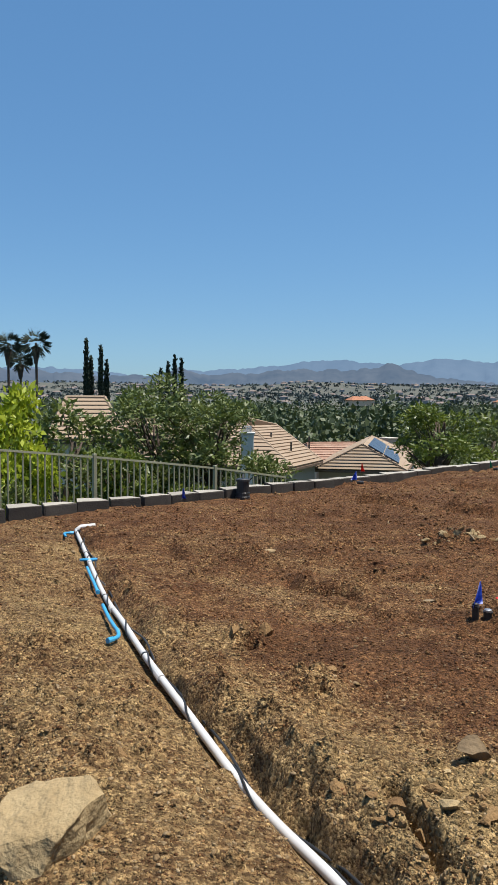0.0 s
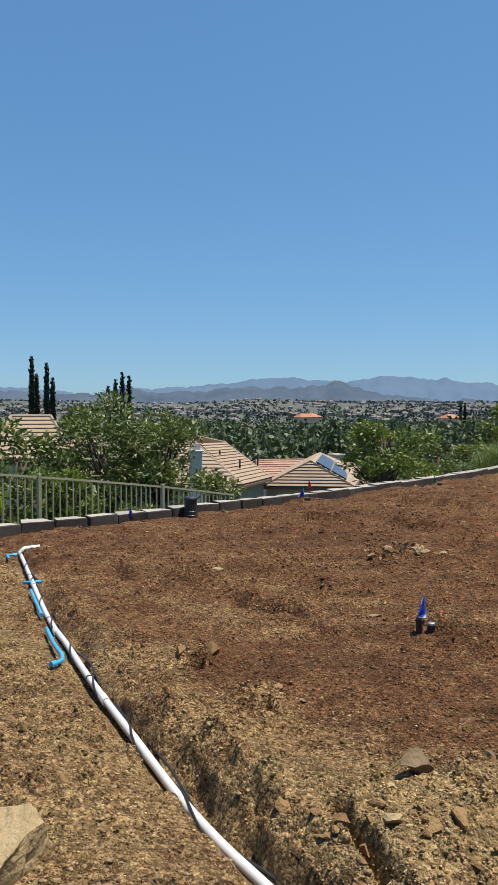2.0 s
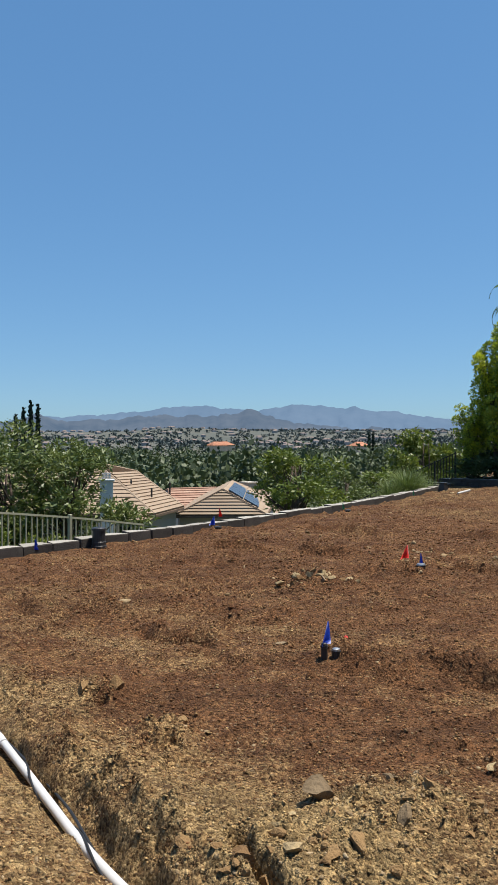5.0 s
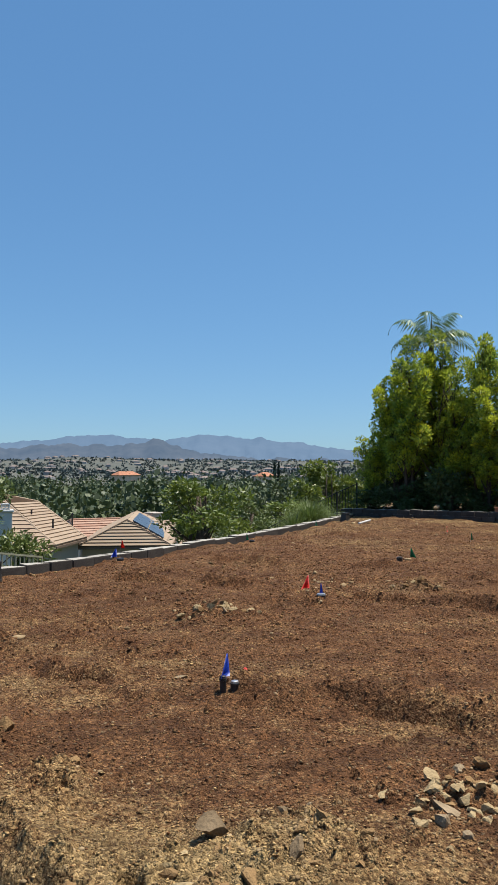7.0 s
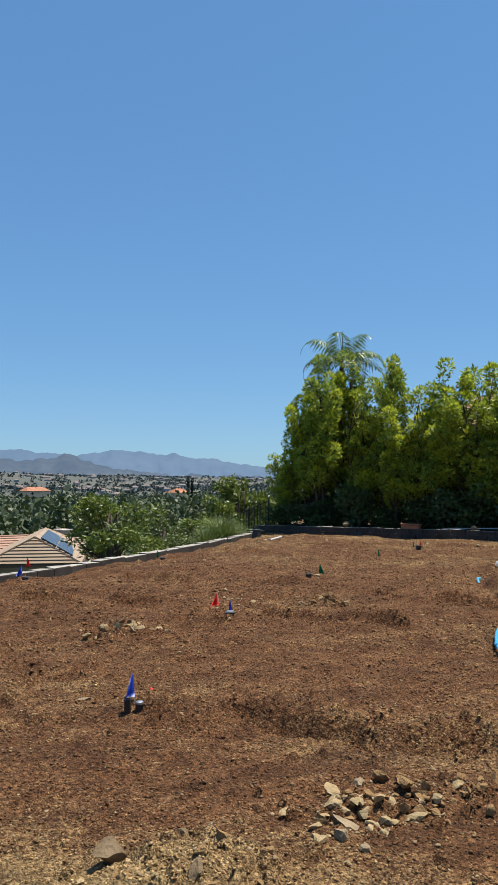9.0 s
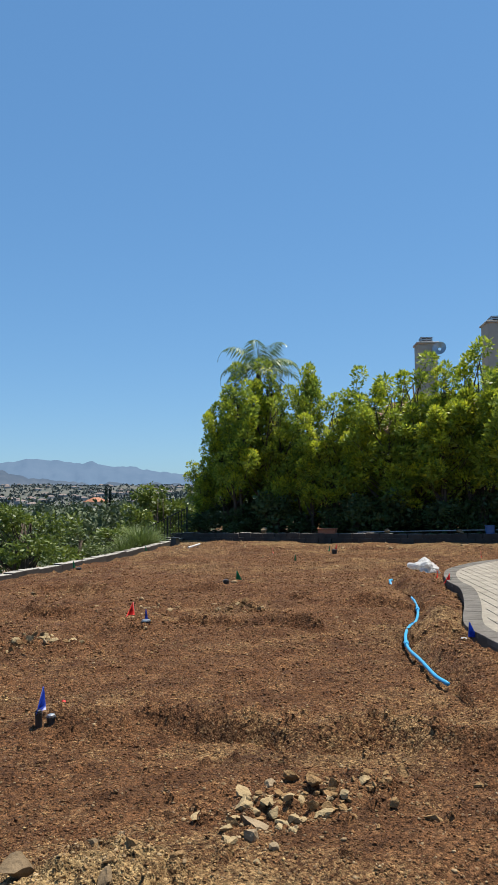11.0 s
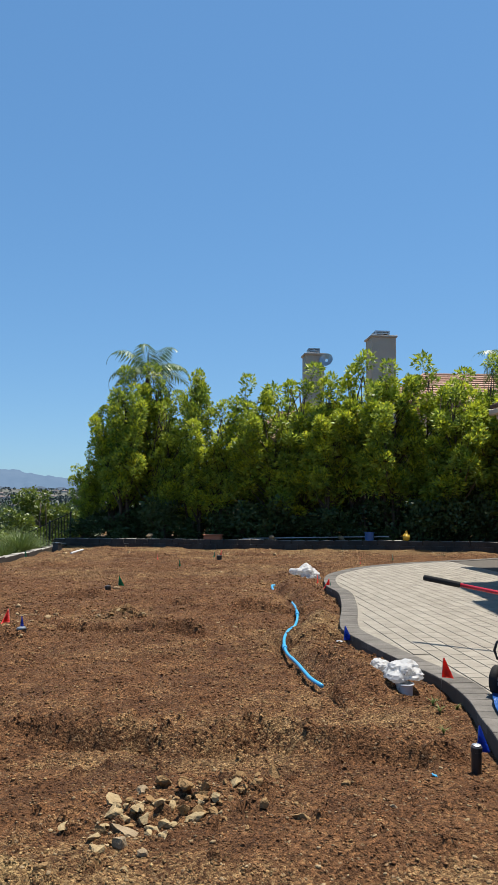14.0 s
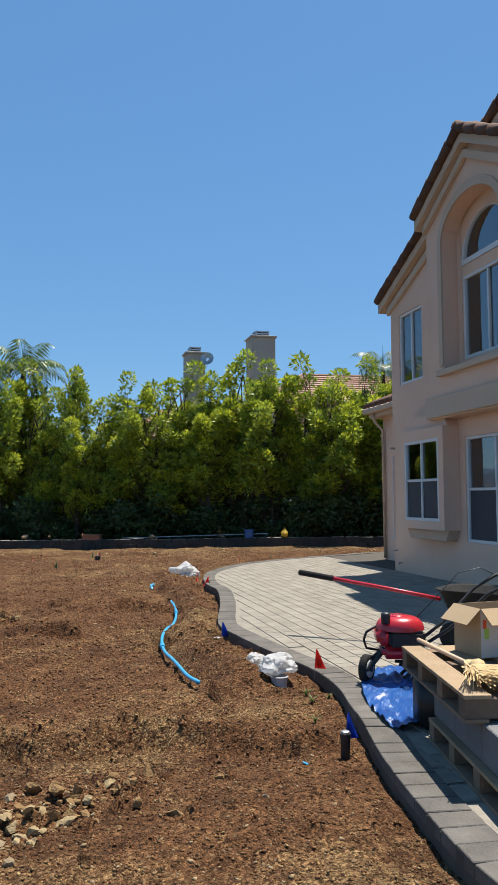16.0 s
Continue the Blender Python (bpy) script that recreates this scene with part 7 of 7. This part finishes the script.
# local x runs along the printed side, local y along the plain side
part("printed_side", box(bmesh.new(), 0, 0.46, 0, 0.005, 0, 0.28), CARD_WHITE, _t, "white printed cardboard side")
part("plain_side", box(bmesh.new(), 0, 0.005, 0.006, 0.27, 0, 0.28), CARD, _t)
part("back_side", box(bmesh.new(), 0, 0.46, 0.271, 0.276, 0, 0.28), CARD, _t)
part("far_side", box(bmesh.new(), 0.455, 0.46, 0.006, 0.27, 0, 0.28), CARD, _t)
part("base", box(bmesh.new(), 0.006, 0.454, 0.006, 0.27, 0.002, 0.008), CARD, _t)
part("flap", box(bmesh.new(), 0.0, 0.46, -0.13, 0.0, -0.0025, 0.0025, Matrix.Translation((0, 0, 0.283)) @ Matrix.Rotation(radians(38), 4, "X")), CARD, _t)
part("flap", box(bmesh.new(), -0.13, 0.0, 0.0, 0.27, -0.0025, 0.0025, Matrix.Translation((0, 0, 0.283)) @ Matrix.Rotation(radians(-42), 4, "Y")), CARD, _t)
for _a, _b, _c, _d, _m in ((0.14, 0.22, 0.06, 0.10, INK_BLUE), (0.235, 0.30, 0.06, 0.10, INK_BLUE), (0.11, 0.40, 0.05, 0.056, INK_BLUE), (0.11, 0.40, 0.105, 0.111, INK_BLUE), (0.08, 0.12, 0.19, 0.26, INK_DARK), (0.13, 0.17, 0.19, 0.26, INK_DARK), (0.24, 0.40, 0.20, 0.215, INK_DARK), (0.01, 0.035, 0.17, 0.22, INK_RED), (0.02, 0.05, 0.11, 0.17, INK_GREEN)):
    part("print_bar", box(bmesh.new(), _a, _b, -0.002, -0.0005, _c, _d), _m, _t)


# ---- tiller, tarp, cart ----
TILLER = pose(5.46, 2.70, patio_z(5.46, 2.70), 0, 0, 128)     # local x runs towards its front wheel
_t = thing("tiller", TILLER, "small garden tiller with a red engine cover on a tarp", "tiller")
_wheel = new("wheel")
_wheel.parent = _t
_wheel.matrix_basis = pose(0.26, 0.03, 0.105, 0, 0, 58)
part("tyre", tube(bmesh.new(), [(0, y, 0) for y in (-0.028, -0.022, 0.022, 0.028)], [0.085, 0.103, 0.103, 0.085], 28), RUBBER, _wheel, "", True)
part("rim", tube(bmesh.new(), [(0, y, 0) for y in (-0.034, -0.030, 0.030, 0.034)], [0.058, 0.066, 0.066, 0.058], 24), RIM, _wheel, "pale grey wheel rim")
part("hub", tube(bmesh.new(), [(0, -0.045, 0), (0, 0.045, 0)], 0.022, 14), BLACK_PLASTIC, _wheel)
part("fork", tube(bmesh.new(), [(0.25, -0.04, 0.10), (0.20, -0.045, 0.17), (0.12, -0.02, 0.25)], 0.016, 8), BLACK_IRON, _t)
part("fork", tube(bmesh.new(), [(0.27, 0.09, 0.10), (0.20, 0.08, 0.17), (0.12, 0.03, 0.25)], 0.016, 8), BLACK_IRON, _t)


def dome(bm, cx, cy, z0, rx, ry, h, n=28, rings=7, flat=0.55):
    prev = None
    for k in range(rings + 1):
        a = k / rings * math.pi / 2
        rr, z = max(0.02, math.cos(a) ** flat), z0 + h * math.sin(a)
        ring = [bm.verts.new((cx + rx * rr * math.cos(2 * math.pi * j / n), cy + ry * rr * math.sin(2 * math.pi * j / n), z)) for j in range(n)]
        if prev:
            for j in range(n):
                bm.faces.new((prev[j], prev[(j + 1) % n], ring[(j + 1) % n], ring[j]))
        prev = ring
    bm.faces.new(prev)
    return bm


part("engine_base", box(bmesh.new(), -0.14, 0.15, -0.14, 0.14, 0.19, 0.28, bevel=0.03, seg=2), MOWER_RED, _t, "", True)
part("engine_block", box(bmesh.new(), -0.17, 0.10, -0.16, 0.15, 0.28, 0.40, bevel=0.02, seg=2), BLACK_PLASTIC, _t)
part("side_cowl", box(bmesh.new(), 0.08, 0.185, -0.14, 0.14, 0.29, 0.405, bevel=0.025, seg=2), MOWER_RED, _t, "", True)
part("engine_cover", dome(bmesh.new(), 0.0, 0.0, 0.395, 0.185, 0.165, 0.105), MOWER_RED, _t, "rounded red engine cover", True)
part("starter_grille", dome(bmesh.new(), 0.02, 0.0, 0.492, 0.075, 0.075, 0.018), MOWER_RED, _t, "", True)
for _k in range(10):
    _a = _k * 0.628
    part("grille_slot", box(bmesh.new(), 0.02, 0.05, -0.004, 0.004, 0, 0.003, Matrix.Translation((0.02, 0, 0.507)) @ Matrix.Rotation(_a, 4, "Z")), BLACK_PLASTIC, _t)
part("fuel_cap", tube(bmesh.new(), [(0.12, 0.10, 0.45), (0.12, 0.10, 0.52), (0.12, 0.10, 0.535)], [0.034, 0.036, 0.026], 16), BLACK_PLASTIC, _t, "", True)
part("muffler", box(bmesh.new(), -0.13, 0.06, -0.205, -0.163, 0.30, 0.385, bevel=0.02, seg=2), BLACK_IRON, _t)
part("badge", box(bmesh.new(), -0.06, 0.0, -0.164, -0.150, 0.413, 0.43), WHITE, _t, "pale sticker")
part("bumper", tube(bmesh.new(), [(0.14, -0.06, 0.22), (0.25, -0.06, 0.24), (0.27, -0.06, 0.30), (0.25, -0.06, 0.36), (0.17, -0.06, 0.41)], 0.010, 8), BLACK_IRON, _t, "", True)
for _k in range(4):
    _m = Matrix.Translation((-0.10, -0.15 + 0.1 * _k, 0.12)) @ Matrix.Rotation(_k * 0.7, 4, "Y")
    _bm = bmesh.new()
    for _j in range(4):
        box(_bm, 0, 0.12, -0.004, 0.004, -0.012, 0.012, _m @ Matrix.Rotation(_j * math.pi / 2, 4, "Y"))
    part("tine", _bm, BLACK_IRON, _t)
part("axle", tube(bmesh.new(), [(-0.10, -0.2, 0.12), (-0.10, 0.2, 0.12)], 0.014, 8), BLACK_IRON, _t)
part("gear_case", box(bmesh.new(), -0.14, -0.06, -0.03, 0.03, 0.08, 0.2, bevel=0.012), BLACK_IRON, _t)
for _y in (-0.13, 0.13):
    part("handlebar", tube(bmesh.new(), [(-0.12, _y * 0.6, 0.26), (-0.35, _y, 0.42), (-0.62, _y * 1.5, 0.68), (-0.80, _y * 1.7, 0.78), (-0.95, _y * 1.7, 0.80)], 0.013, 8), BLACK_IRON, _t, "", True)
    part("grip", tube(bmesh.new(), [(-0.84, _y * 1.7, 0.787), (-0.98, _y * 1.7, 0.803)], 0.019, 10), RUBBER, _t)
part("cable", tube(bmesh.new(), [(-0.1, -0.1, 0.42), (-0.3, -0.16, 0.60), (-0.5, -0.2, 0.80), (-0.68, -0.22, 0.84), (-0.78, -0.22, 0.79)], 0.004, 5), BLACK_PLASTIC, _t, "", True)
part("crossbar", tube(bmesh.new(), [(-0.5, -0.165, 0.565), (-0.5, 0.165, 0.565)], 0.011, 8), BLACK_IRON, _t)
# tarp
_bm = bmesh.new()
_tp = [(5.42, 3.02), (4.92, 2.70), (4.53, 2.35), (4.36, 2.11), (4.62, 2.02), (5.2, 2.25), (5.9, 2.35), (6.1, 2.75), (5.75, 2.98)]
_cx, _cy = 5.2, 2.52
_ring = smoothline(_tp + [_tp[0]], 0.03)[:-1]
_prev = None
for _k in range(1, 13):
    _r = []
    for _x, _y in _ring:
        _q = _k / 12
        _px, _py = _cx + (_x - _cx) * _q, _cy + (_y - _cy) * _q
        _zz = patio_z(_px, _py) + 0.006 + 0.075 * abs(noise.noise(Vector((_px * 6, _py * 6, 1)))) + 0.035 * abs(noise.noise(Vector((_px * 16, _py * 16, 2))))
        _r.append(_bm.verts.new((_px, _py, _zz)))
    if _prev:
        for _j in range(len(_r)):
            _bm.faces.new((_prev[_j], _prev[(_j + 1) % len(_r)], _r[(_j + 1) % len(_r)], _r[_j]))
    else:
        _bm.faces.new(_r)
    _prev = _r
tagged(part("tarp", _bm, TARP, None, "crumpled blue plastic tarp spread on the pavers", True), "", "tarp")
# dark bin beside the stack
_t = thing("bin", STACK @ pose(-0.13, 0.02, 0, 0, 0, 5), "dark plastic bin standing between tarp and pallets", "bin")
_bm = box(bmesh.new(), -0.10, 0.10, 0, 0.3, 0, 0.31, bevel=0.03, seg=2)
part("body", _bm, BLACK_PLASTIC, _t, "", True)
# cart
_dir = Vector((-0.07, 1.0, 0)).normalized()
_t = thing("garden_cart", pose(7.06, 2.60, patio_z(7.06, 2.6), 0, 0, 94), "black plastic garden cart with a red pull handle", "garden cart")
_bm = bmesh.new()
_rings = []
for _z, _a, _b in ((0.25, 0.36, 0.22), (0.40, 0.42, 0.27), (0.52, 0.47, 0.31), (0.53, 0.50, 0.34), (0.54, 0.50, 0.34), (0.53, 0.455, 0.295), (0.30, 0.36, 0.22)):
    _rings.append([_bm.verts.new((_a * math.copysign(abs(math.cos(t)) ** 0.45, math.cos(t)), _b * math.copysign(abs(math.sin(t)) ** 0.45, math.sin(t)), _z)) for t in np.linspace(0, 2 * math.pi, 33)[:-1]])
for _a, _b in zip(_rings, _rings[1:]):
    for _k in range(32):
        _bm.faces.new((_a[_k], _a[(_k + 1) % 32], _b[(_k + 1) % 32], _b[_k]))
_bm.faces.new(_rings[0][::-1])
_bm.faces.new(_rings[-1])
part("tub", _bm, RUBBER, _t, "", True)
for _i in (-0.3, 0.3):
    for _j in (-0.27, 0.27):
        part("wheel", tube(bmesh.new(), [(_i, _j + y, 0.125) for y in (-0.035, -0.025, 0.025, 0.035)], [0.1, 0.125, 0.125, 0.1], 20), RUBBER, _t)
part("axle", tube(bmesh.new(), [(-0.3, -0.25, 0.125), (-0.3, 0.25, 0.125)], 0.015, 6), BLACK_IRON, _t)
part("axle", tube(bmesh.new(), [(0.3, -0.25, 0.125), (0.3, 0.25, 0.125)], 0.015, 6), BLACK_IRON, _t)
part("pull_handle", tube(bmesh.new(), [(0.50, 0.05, 0.42), (1.05, 0.09, 0.49), (1.62, 0.13, 0.555)], 0.02, 10), RED_PAINT, _t, "red steel pull handle", True)
part("grip", tube(bmesh.new(), [(1.62, 0.13, 0.555), (1.64, 0.132, 0.557), (2.02, 0.16, 0.60)], [0.022, 0.030, 0.030], 12), RUBBER, _t, "black rubber grip", True)
_t = thing("green_tub", pose(7.0, 2.05, patio_z(7.0, 2.05) + 0.54, 12, 20, 30), "green plastic tub lying on the cart", "tub")
_bm = box(bmesh.new(), -0.2, 0.2, -0.15, 0.15, 0.0, 0.1, bevel=0.03, seg=2)
part("body", _bm, GREEN_PLASTIC, _t, "", True)


# ---- scraps and weeds ----
for _x, _y, _m, _l in ((3.72, 2.34, PVC_BLUE, "small blue plastic scrap on the soil"), (2.05, 5.35, FLAG_RED, "small red plastic scrap on the soil")):
    _bm = bmesh.new()
    bmesh.ops.create_grid(_bm, x_segments=4, y_segments=3, size=0.014)
    for _v in _bm.verts:
        _v.co.z = 0.006 * math.sin(_v.co.x * 160) + 0.004 * math.cos(_v.co.y * 200) + 0.006
    bmesh.ops.solidify(_bm, geom=_bm.faces, thickness=0.001)
    _o = part("plastic_scrap", _bm, _m, None, _l, True)
    _o.matrix_basis = pose(_x, _y, gz(_x, _y) + 0.002, 0, 0, 40 * _x)
    tagged(_o, "", "scrap", "plastic scraps")


def weed(x, y, seed):
    rng = np.random.default_rng(seed)
    V, F = [], []
    for k in range(16):
        a, ln, lean = rng.random() * 6.28, 0.04 + 0.05 * rng.random(), 0.3 + 0.6 * rng.random()
        d = np.array([math.cos(a), math.sin(a), 0])
        w = np.array([-d[1], d[0], 0]) * 0.004
        pts = [d * ln * lean * t * t + (0, 0, ln * (t - 0.4 * lean * t**3)) for t in (0, 0.5, 1)]
        for p, q, s, e in zip(pts, pts[1:], (1, 1), (1, 0.1)):
            b = len(V)
            V += [p - w * s, p + w * s, q + w * e, q - w * e]
            F.append((b, b + 1, b + 2, b + 3))
    plant("weed", pose(x, y, gz(x, y) - 0.005), [("blades", fast_mesh("blades", V, F, GRASS))], "small green weed growing from the soil", "weed", "weeds")


for _k, (_x, _y) in enumerate(((4.85, 3.15), (4.72, 3.0), (5.0, 3.05), (4.4, 2.75))):
    weed(_x, _y, 300 + _k)
